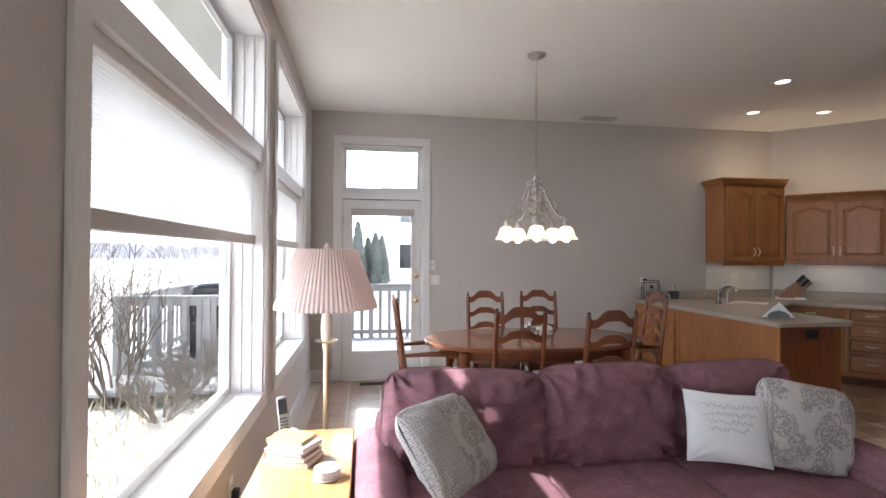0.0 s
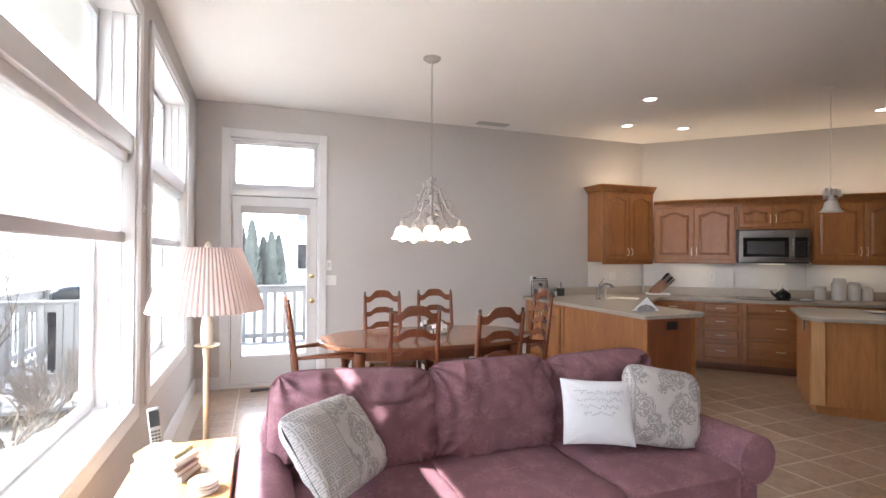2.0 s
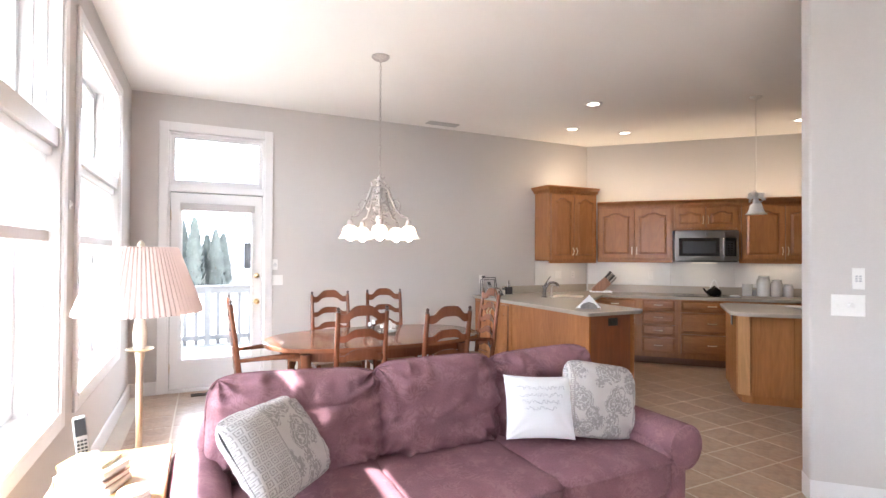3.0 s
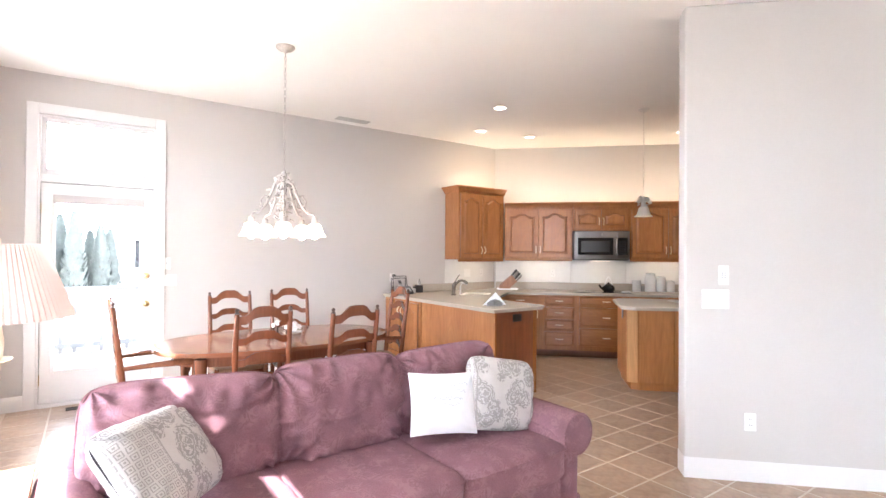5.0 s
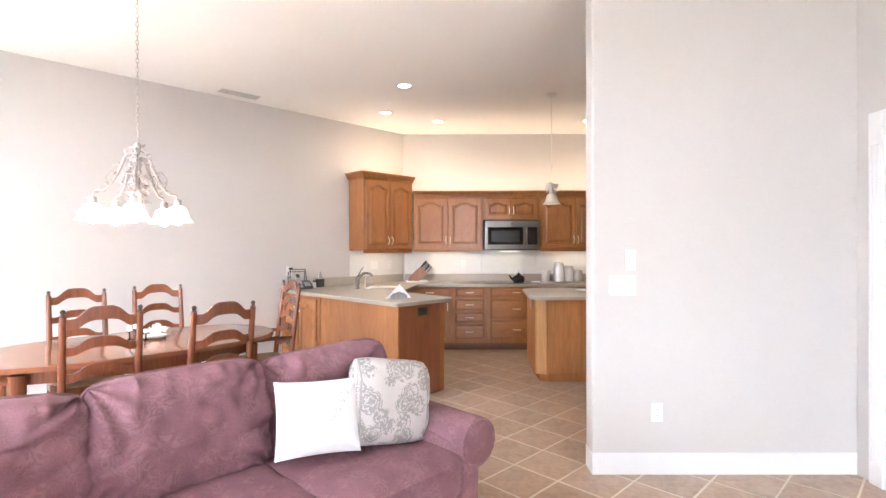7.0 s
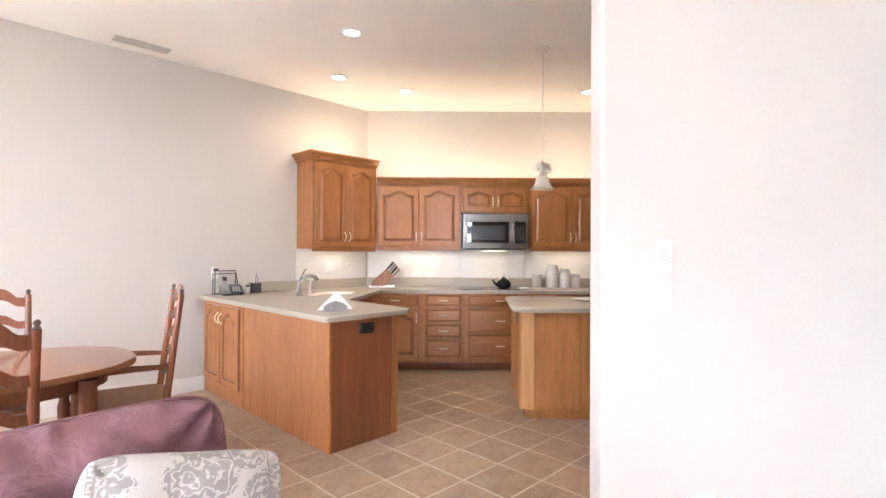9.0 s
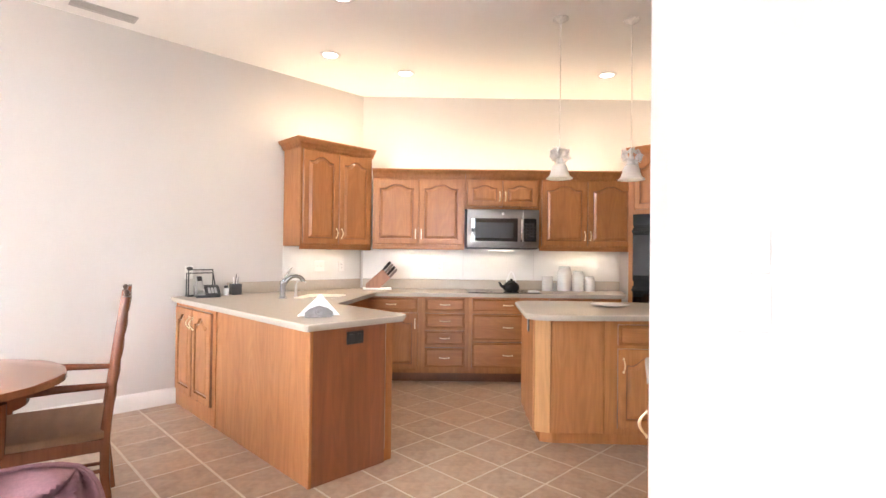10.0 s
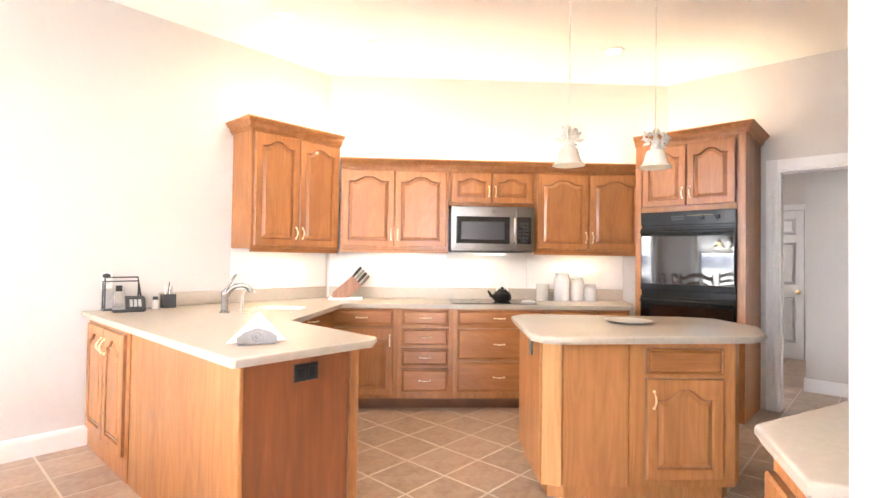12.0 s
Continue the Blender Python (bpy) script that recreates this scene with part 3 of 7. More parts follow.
def garden_door():
    x0, x1, zh, zt0, zt1 = DOOR
    d = thing("door_1", None, "white glazed garden door, closed, under a transom window", "door", kind="structure")
    for dims in ((x0 - 0.095, x0 - 0.005, 0, zt1 + 0.10), (x1 + 0.005, x1 + 0.095, 0, zt1 + 0.10)):
        part("casing", boxed(dims[0], dims[1], FY - 0.02, FY, dims[2], dims[3], bevel=0.006), TRIM, d)
    part("casing", boxed(x0 - 0.005, x1 + 0.005, FY - 0.02, FY, zt1 + 0.005, zt1 + 0.10, bevel=0.006), TRIM, d)
    for n, dims in (("jamb", (x0 - 0.005, x0 + 0.012, FY - 0.004, FY + 0.18, 0, zt1)), ("jamb", (x1 - 0.012, x1 + 0.005, FY - 0.004, FY + 0.18, 0, zt1)),
                    ("mullion", (x0 + 0.012, x1 - 0.012, FY - 0.012, FY + 0.16, zh + 0.004, zt0)), ("threshold", (x0 + 0.012, x1 - 0.012, FY - 0.03, FY + 0.18, 0.001, 0.03)),
                    ("head", (x0 + 0.012, x1 - 0.012, FY - 0.004, FY + 0.18, zt1 - 0.015, zt1))):
        part(n, boxed(*dims, bevel=0.004), TRIM, d)
    f = 0.04
    for dims in ((x0 + 0.012, x0 + 0.012 + f, zt0, zt1 - 0.015), (x1 - 0.012 - f, x1 - 0.012, zt0, zt1 - 0.015), (x0 + 0.012 + f, x1 - 0.012 - f, zt0, zt0 + f + 0.02), (x0 + 0.012 + f, x1 - 0.012 - f, zt1 - 0.015 - f, zt1 - 0.015)):
        part("transom_sash", boxed(dims[0], dims[1], FY + 0.05, FY + 0.09, dims[2], dims[3], bevel=0.005), TRIM, d)
    p = part("transom_pane", boxed(x0 + 0.05, x1 - 0.05, FY + 0.066, FY + 0.072, zt0 + 0.05, zt1 - 0.05), GLASS, d)
    p.visible_shadow = False
    for dims in ((x0 + 0.046, x0 + 0.054, zt0 + 0.054, zt1 - 0.058), (x1 - 0.054, x1 - 0.046, zt0 + 0.054, zt1 - 0.058), (x0 + 0.046, x1 - 0.046, zt0 + 0.048, zt0 + 0.0539), (x0 + 0.046, x1 - 0.046, zt1 - 0.0579, zt1 - 0.050)):
        part("transom_seal", boxed(dims[0], dims[1], FY + 0.044, FY + 0.056, dims[2], dims[3]), SASH, d, "grey glazing seal")
    a, b = x0 + 0.014, x1 - 0.014
    ga, gb, gz0, gz1 = x0 + 0.115, x1 - 0.115, 0.32, 1.94
    for dims in ((a, ga, 0.032, zh), (gb, b, 0.032, zh), (ga, gb, 0.032, gz0), (ga, gb, gz1, zh)):
        part("door_stile", boxed(dims[0], dims[1], FY + 0.03, FY + 0.074, dims[2], dims[3]), TRIM, d)
    for dims in ((ga - 0.02, ga + 0.012, gz0 - 0.02, gz1 + 0.02), (gb - 0.012, gb + 0.02, gz0 - 0.02, gz1 + 0.02), (ga + 0.012, gb - 0.012, gz0 - 0.02, gz0 + 0.012), (ga + 0.012, gb - 0.012, gz1 - 0.012, gz1 + 0.02)):
        part("glazing_bead", boxed(dims[0], dims[1], FY + 0.018, FY + 0.03, dims[2], dims[3], bevel=0.004), TRIM, d)
    p = part("door_pane", boxed(ga, gb, FY + 0.049, FY + 0.055, gz0, gz1), GLASS, d)
    p.visible_shadow = False
    # dark strips added to draw the shaded gap between door and jamb
    for dims in ((a - 0.008, a - 0.001, 0.032, zh), (b + 0.001, b + 0.008, 0.032, zh), (a - 0.008, b + 0.008, zh - 0.001, zh + 0.003)):
        part("gap_strip", boxed(dims[0], dims[1], FY + 0.024, FY + 0.05, dims[2], dims[3]), GAP_SHADE, d, "dark strip standing for the shade in the door gap")
    part("shade_rail", boxed(ga - 0.01, gb + 0.02, FY - 0.006, FY + 0.018, gz1 - 0.04, gz1 + 0.04, bevel=0.006), SHADE_RAIL, d, "rolled-up shade in its rail")
    for z, r in ((0.92, 0.027), (1.205, 0.022)):
        k = part("door_handle" if z < 1 else "deadbolt", lathed([(0.03, 0), (0.03, 0.006), (0.012, 0.010), (0.011, 0.03), (r, 0.04), (r * 1.05, 0.052), (r * 0.7, 0.064), (0.004, 0.067)], 16), BRASS, d, "polished brass", True)
        k.matrix_basis = pose(x1 - 0.065, FY + 0.03, z, 90)
    for z in (0.25, 1.05, 1.85):
        part("hinge", tubed([(x0 + 0.013, FY + 0.026, z - 0.05), (x0 + 0.013, FY + 0.026, z + 0.05)], 0.007), BRASS, d)


garden_door()


# ---- cabinets ----
def panel_front(w, h, arch=0.0, stile=0.055, t=0.023, rise=True):
    """A cabinet door or drawer front: x across, z up, front towards -y, back on y = 0."""
    bm = bmesh.new()
    k = 12

    def loop(inset, y, a):
        x0, x1, z0, z1 = -w / 2 + inset, w / 2 - inset, inset, h - inset
        pts = [(x0, z0), (x1, z0)]
        for i in range(k + 1):
            u = i / k
            s = abs(2 * u - 1)
            drop = a * (0.5 - 0.5 * math.cos(math.pi * min(1, max(0, (s - 0.12) / 0.62)))) if a else 0
            pts.append((x1 + (x0 - x1) * u, z1 - drop))
        return [bm.verts.new((x, y, z)) for x, z in pts]

    loops = [loop(0, 0, 0), loop(0, -t + 0.006, 0), loop(0.006, -t, 0)]
    if rise:
        loops += [loop(stile, -t, arch), loop(stile + 0.004, -t + 0.015, arch), loop(stile + 0.010, -t + 0.015, arch), loop(stile + 0.032, -t + 0.003, arch), loop(stile + 0.034, -t + 0.001, arch)]
    else:
        loops += [loop(0.014, -t + 0.007, 0), loop(0.022, -t - 0.004, 0), loop(0.030, -t - 0.005, 0)]
    n = k + 3
    for a, b in zip(loops, loops[1:]):
        for i in range(n):
            bm.faces.new((a[i], a[(i + 1) % n], b[(i + 1) % n], b[i]))
    bm.faces.new(loops[-1]), bm.faces.new(loops[0][::-1])
    bm.faces.ensure_lookup_table()
    # second slot: groove floors, darker on oak fronts to paint in their shade
    if rise:
        for f in bm.faces:
            c = f.calc_center_median()
            if -t + 0.0135 < c.y < -t + 0.0165 and len(f.verts) == 4 and abs(c.x) < w / 2 - stile + 0.004 and stile * 0.9 < c.z < h - stile * 0.9:
                f.material_index = 1
    # outer edges take it too, as painted shadow gaps round the fronts
    for f in bm.faces:
        c = f.calc_center_median()
        if -t + 0.005 < c.y < -0.002 and (abs(c.x) > w / 2 - 0.001 or c.z < 0.001 or c.z > h - 0.001):
            f.material_index = 1
    return bm


def bow_handle(parent, x, z, upright=True, y=-0.027):
    """A small bright brass pull."""
    pts = arc((0, 0, -0.045), (0, 0, 0.045), (0, -0.026, 0), 8)
    bm = tubed(pts, [0.0035, 0.004, 0.005, 0.0055, 0.006, 0.0055, 0.005, 0.004, 0.0035], 8)
    for zz in (-0.045, 0.045):
        lathe(bm, [(0.0005, -0.004), (0.008, -0.003), (0.008, 0.003), (0.0005, 0.004)], 10, pose(0, 0, zz, 90))
    o = part("handle", bm, PULL, parent, "polished brass pull", True)
    o.matrix_basis = pose(x, y, z, 0, 0 if upright else 90, 0)
    return o


# darker oak: shade of grooves and gaps put into the colour
GROOVE_SHADE = wood_material("oak_groove_shade", (0.22, 0.088, 0.034))
PULL = material("pale_brass", (0.85, 0.68, 0.42), 0.28, 0.8, 0.05, 20, bump=0.0)


def cabinet_door(cab, x, y, z, w, h, arch=0.05, hinge="left", low=True):
    d = part("door", panel_front(w, h, arch), OAK, cab, "raised arched panel", False, pose(x, y, z))
    d.data.materials.append(GROOVE_SHADE)
    hx = (w / 2 - 0.028) * (1 if hinge == "left" else -1)
    bow_handle(d, hx, 0.11 if low else h - 0.11)
    return d


def drawer(cab, x, y, z, w, h, handles=1):
    d = part("drawer", panel_front(w, h, 0, rise=False), OAK_X, cab, "", False, pose(x, y, z))
    d.data.materials.append(GROOVE_SHADE)
    for i in range(handles):
        bow_handle(d, 0, h / 2, False)
    return d


CROWN = [(0, 0), (0.006, 0), (0.010, 0.018), (0.022, 0.024), (0.030, 0.045), (0.052, 0.062), (0.058, 0.074), (0.064, 0.076), (0.064, 0.09), (0, 0.09)]


def crown(cab, path, z):
    part("crown_moulding", swept(path, [(o, z + q) for o, q in CROWN]), OAK, cab)
    # small rope beads under the cornice
    bm = bmesh.new()
    for (ax, ay), (bx, by) in zip(path, path[1:]):
        d = Vector((bx - ax, by - ay, 0))
        n = int(d.length / 0.022)
        nn = Vector((-d.y, d.x, 0)).normalized()
        for i in range(n):
            p = Vector((ax, ay, 0)) + d * ((i + 0.5) / n) + nn * 0.012
            box(bm, p.x - 0.007, p.x + 0.007, p.y - 0.007, p.y + 0.007, z + 0.010, z + 0.022)
    tagged(part("beading", bm, OAK, cab), kind="stuff")


def upper_cabinet(m, w, h, depth, doors, label, arch=0.045, crown_path=None, rail=True):
    """Origin at the back's lower left; x along the wall, y to the wall (0 is the wall, front at -depth)."""
    c = thing("wall_cabinet", m, label, "cabinet", "kitchen wall cabinets")
    part("body", boxed(0, w, -depth, -0.002, 0, h, bevel=0.003), OAK, c)
    part("face_frame", boxed(0.002, w - 0.002, -depth - 0.006, -depth, 0.002, h - 0.002, bevel=0.002), OAK, c)
    if rail:
        part("light_rail", boxed(0.002, w - 0.002, -depth - 0.004, -depth + 0.014, -0.03, 0.0, bevel=0.004), OAK_X, c)
    n = doors
    gap, side = 0.006, 0.022
    dw = (w - 2 * side - gap * (n - 1)) / n
    for i in range(n):
        cabinet_door(c, side + dw / 2 + i * (dw + gap), -depth - 0.007, 0.025, dw, h - 0.05, arch, "left" if i % 2 == 0 else "right")
    if crown_path:
        crown(c, crown_path, h - 0.01)
    return c


# far-wall cabinet, taller than the others
upper_cabinet(pose(4.35, FY, 1.37), 0.845, 0.96, 0.33, 2, "tall honey-oak wall cabinet with two arched raised-panel doors",
              crown_path=[(0.849, -0.34), (-0.004, -0.34), (-0.004, 0.0)])
# cabinets of the diagonal wall, in its frame
ZU = 1.385
D0 = 0.32
upper_cabinet(K45 @ pose(-0.10, DW, ZU), 0.995, 0.75, D0, 2, "honey-oak wall cabinet with two arched raised-panel doors", crown_path=[(0.995, -D0 - 0.006), (0.0, -D0 - 0.006)])
upper_cabinet(K45 @ pose(0.897, DW, 1.80), 0.80, 0.335, D0, 2, "short honey-oak cabinet with two small arched doors above the microwave", arch=0.03, rail=False, crown_path=[(0.80, -D0 - 0.006), (0.0, -D0 - 0.006)])
upper_cabinet(K45 @ pose(1.699, DW, ZU), 1.03, 0.75, D0, 2, "honey-oak wall cabinet with two arched raised-panel doors", crown_path=[(1.03, -D0 - 0.006), (0.0, -D0 - 0.006)])


def base_cabinet(m, w, fronts, label, depth=0.60, h=0.872, toe=0.10):
    """fronts: (kind, x0, x1, z0, z1)."""
    c = thing("base_cabinet", m, label, "cabinet", "kitchen base cabinets")
    part("body", boxed(0, w, -depth, -0.002, toe, h), OAK, c)
    part("face_frame", boxed(0.001, w - 0.001, -depth - 0.012, -depth, toe, h, bevel=0.002), OAK, c)
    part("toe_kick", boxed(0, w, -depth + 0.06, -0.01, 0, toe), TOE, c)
    for kind, x0, x1, z0, z1 in fronts:
        if kind == "drawer":
            drawer(c, (x0 + x1) / 2, -depth - 0.013, z0, x1 - x0, z1 - z0)
        else:
            cabinet_door(c, (x0 + x1) / 2, -depth - 0.013, z0, x1 - x0, z1 - z0, 0.05, kind, False)
    return c


# oak again, darkened: the shade of the recess is in the colour
TOE = material("shaded_oak_toe_kick", (0.18, 0.075, 0.03), 0.6, vary=0.2)
BD = 0.60  # base depth; fronts at DW - 0.6 = 7.18
# x along the diagonal: from the corner with the sink run to the oven
base_cabinet(K45 @ pose(-0.15, DW, 0), 0.60, [("drawer", 0.024, 0.565, 0.73, 0.862), ("left", 0.024, 0.565, 0.135, 0.71)], "honey-oak base cabinet, one drawer above an arched door")
base_cabinet(K45 @ pose(0.45, DW, 0), 0.48, [("drawer", 0.038, 0.442, 0.73, 0.862), ("drawer", 0.038, 0.442, 0.555, 0.705), ("drawer", 0.038, 0.442, 0.385, 0.53), ("drawer", 0.038, 0.442, 0.16, 0.36)], "honey-oak base cabinet with four drawers")
base_cabinet(K45 @ pose(0.93, DW, 0), 0.80, [("drawer", 0.036, 0.764, 0.73, 0.862), ("drawer", 0.036, 0.764, 0.44, 0.705), ("drawer", 0.036, 0.764, 0.16, 0.42)], "wide honey-oak base cabinet with three deep drawers under the cooktop")
base_cabinet(K45 @ pose(1.73, DW, 0), 0.44, [("drawer", 0.02, 0.42, 0.73, 0.862), ("left", 0.02, 0.42, 0.135, 0.71)], "honey-oak base cabinet, one drawer above an arched door")
base_cabinet(K45 @ pose(2.17, DW, 0), 0.32, [("drawer", 0.02, 0.30, 0.73, 0.862), ("right", 0.02, 0.30, 0.135, 0.71)], "narrow honey-oak base cabinet, one drawer above an arched door")


# ---- worktop: peninsula, sink run and cooktop run in one piece ----
def worktop(name, poly, label, z0=0.874, z1=0.914):
    ob = tagged(part(name, prismed(poly, z0 + 0.016, z1, bevel=0.010), COUNTER, smooth=True), label, "countertop")
    c = Vector((sum(p[0] for p in poly) / len(poly), sum(p[1] for p in poly) / len(poly)))
    n, low = len(poly), []
    area = sum(poly[i][0] * poly[(i + 1) % n][1] - poly[(i + 1) % n][0] * poly[i][1] for i in range(n))
    for i in range(n):
        p, q, r = Vector(poly[i - 1]), Vector(poly[i]), Vector(poly[(i + 1) % n])
        d0, d1 = (q - p).normalized(), (r - q).normalized()
        side = 1 if area > 0 else -1
        n0, n1 = Vector((-d0.y, d0.x)) * side, Vector((-d1.y, d1.x)) * side
        m = (n0 + n1).normalized()
        m /= max(0.4, m.dot(n0))
        low.append(tuple(q + m * 0.010))
    part("edge_band", prismed(low, z0, z0 + 0.0155), COUNTER, ob, "lower step of the moulded edge")
    return ob


def k2w(x, y):
    v = K45 @ Vector((x, y, 0))
    return (v.x, v.y)


PX0, PX1, PY = 3.345, 4.05, 3.435
counter_poly = [(PX0 - 0.02, FY - 0.003), (PX0 - 0.02, PY + 0.015), (PX0 - 0.005, PY), (PX1 - 0.03, PY), (PX1 + 0.03, PY + 0.05), (4.09, 4.32),
                k2w(-0.02, DW - 0.645), k2w(2.52, DW - 0.645), (7.05, 3.37), k2w(2.70, DW - 0.003), (DW / S - FY - 0.004, FY - 0.003)]
worktop("countertop", counter_poly, "beige solid-surface countertop running from the peninsula round the kitchen")
tagged(part("backsplash_lip", boxed(3.80, 5.29, FY - 0.022, FY - 0.002, 0.916, 1.02, bevel=0.005), COUNTER), "beige upstand along the far wall", "backsplash", kind="structure")
tagged(part("backsplash_lip", boxed(-0.245, 2.68, DW - 0.022, DW - 0.002, 0.916, 1.02, bevel=0.005), COUNTER, at=K45), "beige upstand along the diagonal wall", "backsplash", kind="structure")
for x0, x1 in ((-0.245, 0.893), (0.897, 1.697), (1.701, 2.68)):
    tagged(part("backsplash_panel", boxed(x0, x1, DW - 0.010, DW - 0.001, 1.022, 1.80 if x0 == 0.897 else 1.38, bevel=0.002), BACKSPLASH, at=K45), "smooth white splash panel behind the counter", "backsplash", kind="structure")
tagged(part("backsplash_panel", boxed(4.35, 5.285, FY - 0.010, FY - 0.001, 1.022, 1.37, bevel=0.002), BACKSPLASH), "smooth white splash panel behind the counter", "backsplash", kind="structure")


def peninsula():
    c = thing("peninsula_cabinet", None, "honey-oak kitchen peninsula with plain panels and a two-door end unit", "cabinet")
    x0, x1, y0 = PX0 + 0.032, PX1 - 0.07, PY + 0.045
    part("body", boxed(x0 + 0.02, x1, y0 + 0.02, FY - 0.003, 0.0, 0.872), OAK, c)
    part("side_panel", boxed(x0 + 0.004, x0 + 0.02, y0 + 0.02, 4.80, 0.0, 0.872, bevel=0.002), OAK, c, "plain oak veneer panel")
    # end faces use the darker oak, shade painted into its colour
    part("end_panel", boxed(x0 + 0.02, x1 - 0.07, y0 + 0.003, y0 + 0.02, 0.0, 0.872, bevel=0.002), OAK_SHADED, c, "plain oak veneer panel")
    part("corner_post", boxed(x0 - 0.002, x0 + 0.022, y0 - 0.002, y0 + 0.022, 0.0, 0.872, bevel=0.006), OAK, c)
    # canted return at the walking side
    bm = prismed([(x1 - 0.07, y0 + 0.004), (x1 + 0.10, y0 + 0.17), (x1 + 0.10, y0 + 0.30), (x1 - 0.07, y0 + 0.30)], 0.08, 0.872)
    part("canted_panel", bm, OAK_SHADED, c)
    # two doors facing the table
    part("face_frame", boxed(x0, x0 + 0.02, 4.81, FY - 0.003, 0.0, 0.872, bevel=0.002), OAK, c)
    for yc, hinge in ((5.45, "left"), (5.055, "right")):
        d = part("door", panel_front(0.375, 0.70, 0.05), OAK, c, "raised arched panel", False, pose(x0, yc, 0.14, 0, 0, -90))
        d.data.materials.append(GROOVE_SHADE)
        bow_handle(d, 0.16 if hinge == "left" else -0.16, 0.59)
    o = part("outlet", boxed(-0.06, 0.06, -0.008, 0, -0.038, 0.038, bevel=0.004), PLASTIC_B, c, "black double outlet set in the end panel")
    o.matrix_basis = pose(x0 + 0.30, y0 + 0.003, 0.805)
    for dx in (-0.028, 0.028):
        part("socket", boxed(dx - 0.018, dx + 0.018, -0.011, -0.008, -0.022, 0.022, bevel=0.003), PLASTIC_B, o)


# the side panel's veneer with the end's shade put into the colour
OAK_SHADED = wood_material("oak_veneer_shaded", (0.200, 0.067, 0.026), vary=0.34, fine=3.0)
peninsula()
base_cabinet(pose(4.10, FY, 0), 0.85, [("drawer", 0.02, 0.42, 0.72, 0.855), ("drawer", 0.43, 0.83, 0.72, 0.855), ("left", 0.02, 0.42, 0.135, 0.705), ("right", 0.43, 0.83, 0.135, 0.705)], "honey-oak sink cabinet with two doors", depth=0.62)


def island():
    c = thing("kitchen_island", None, "honey-oak kitchen island with canted corner and one arched door", "kitchen island")
    # plan: left side facing the peninsula, canted corner, long front on the diagonal
    part("body", prismed([(5.35, 3.46), (4.86, 3.005), (4.91, 2.915), (5.56, 2.235), (5.65, 2.225), (6.19, 2.63), (6.0, 2.93), (5.54, 3.40)], 0.09, 0.872), GOLD_OAK, c)
    part("plinth", prismed([(5.33, 3.42), (4.92, 3.01), (4.96, 2.93), (5.56, 2.29), (5.63, 2.28), (6.13, 2.65), (5.95, 2.90), (5.52, 3.36)], 0.0, 0.09), GOLD_OAK, c)
    a, b = Vector((4.905, 2.915, 0)), Vector((5.56, 2.23, 0))
    L = (b - a).length
    ang = math.degrees(math.atan2(b.y - a.y, b.x - a.x))
    m = pose(a.x, a.y, 0, 0, 0, ang)
    for x0, x1 in ((0.0, 0.36), (0.36, L)):
        part("front_panel", boxed(x0 + 0.002, x1 - 0.002, -0.016, 0, 0.09, 0.872, bevel=0.003), GOLD_OAK, c, at=m)
    drawer(c, 0, 0, 0, 0.42, 0.14, 0).matrix_basis = m @ pose(0.66, -0.017, 0.70)
    d = part("door", panel_front(0.42, 0.54, 0.055), GOLD_OAK, c, "raised arched panel", False, m @ pose(0.66, -0.017, 0.135))
    d.data.materials.append(GROOVE_SHADE)
    bow_handle(d, -0.175, 0.43)
    cv, cw = Vector((4.855, 3.01, 0)), Vector((4.905, 2.915, 0))
    cm = pose(cv.x, cv.y, 0, 0, 0, math.degrees(math.atan2(cw.y - cv.y, cw.x - cv.x)))
    # canted face painted paler, as if catching the light
    part("corner_panel", boxed(0.001, (cw - cv).length - 0.001, -0.014, 0.0, 0.09, 0.872, bevel=0.003), LIT_OAK, c, at=cm)
    sv = Vector((5.35, 3.465, 0))
    sm = pose(sv.x, sv.y, 0, 0, 0, math.degrees(math.atan2(cv.y - sv.y, cv.x - sv.x)))
    part("side_panel", boxed(0.001, (cv - sv).length - 0.001, -0.014, 0.0, 0.09, 0.872, bevel=0.003), GOLD_OAK, c, at=sm)
    part("outlet", boxed(0.40, 0.475, -0.022, -0.014, 0.745, 0.86, bevel=0.003), PLASTIC_B, c, "black outlet", at=sm)
    worktop("island_countertop", [(5.36, 3.56), (4.75, 3.03), (4.715, 2.93), (4.75, 2.84), (5.56, 2.13), (5.70, 2.10), (6.05, 2.20), (6.33, 2.52), (6.25, 2.72), (5.62, 3.50), (5.50, 3.58)], "beige solid-surface island countertop with rounded corners")


island()


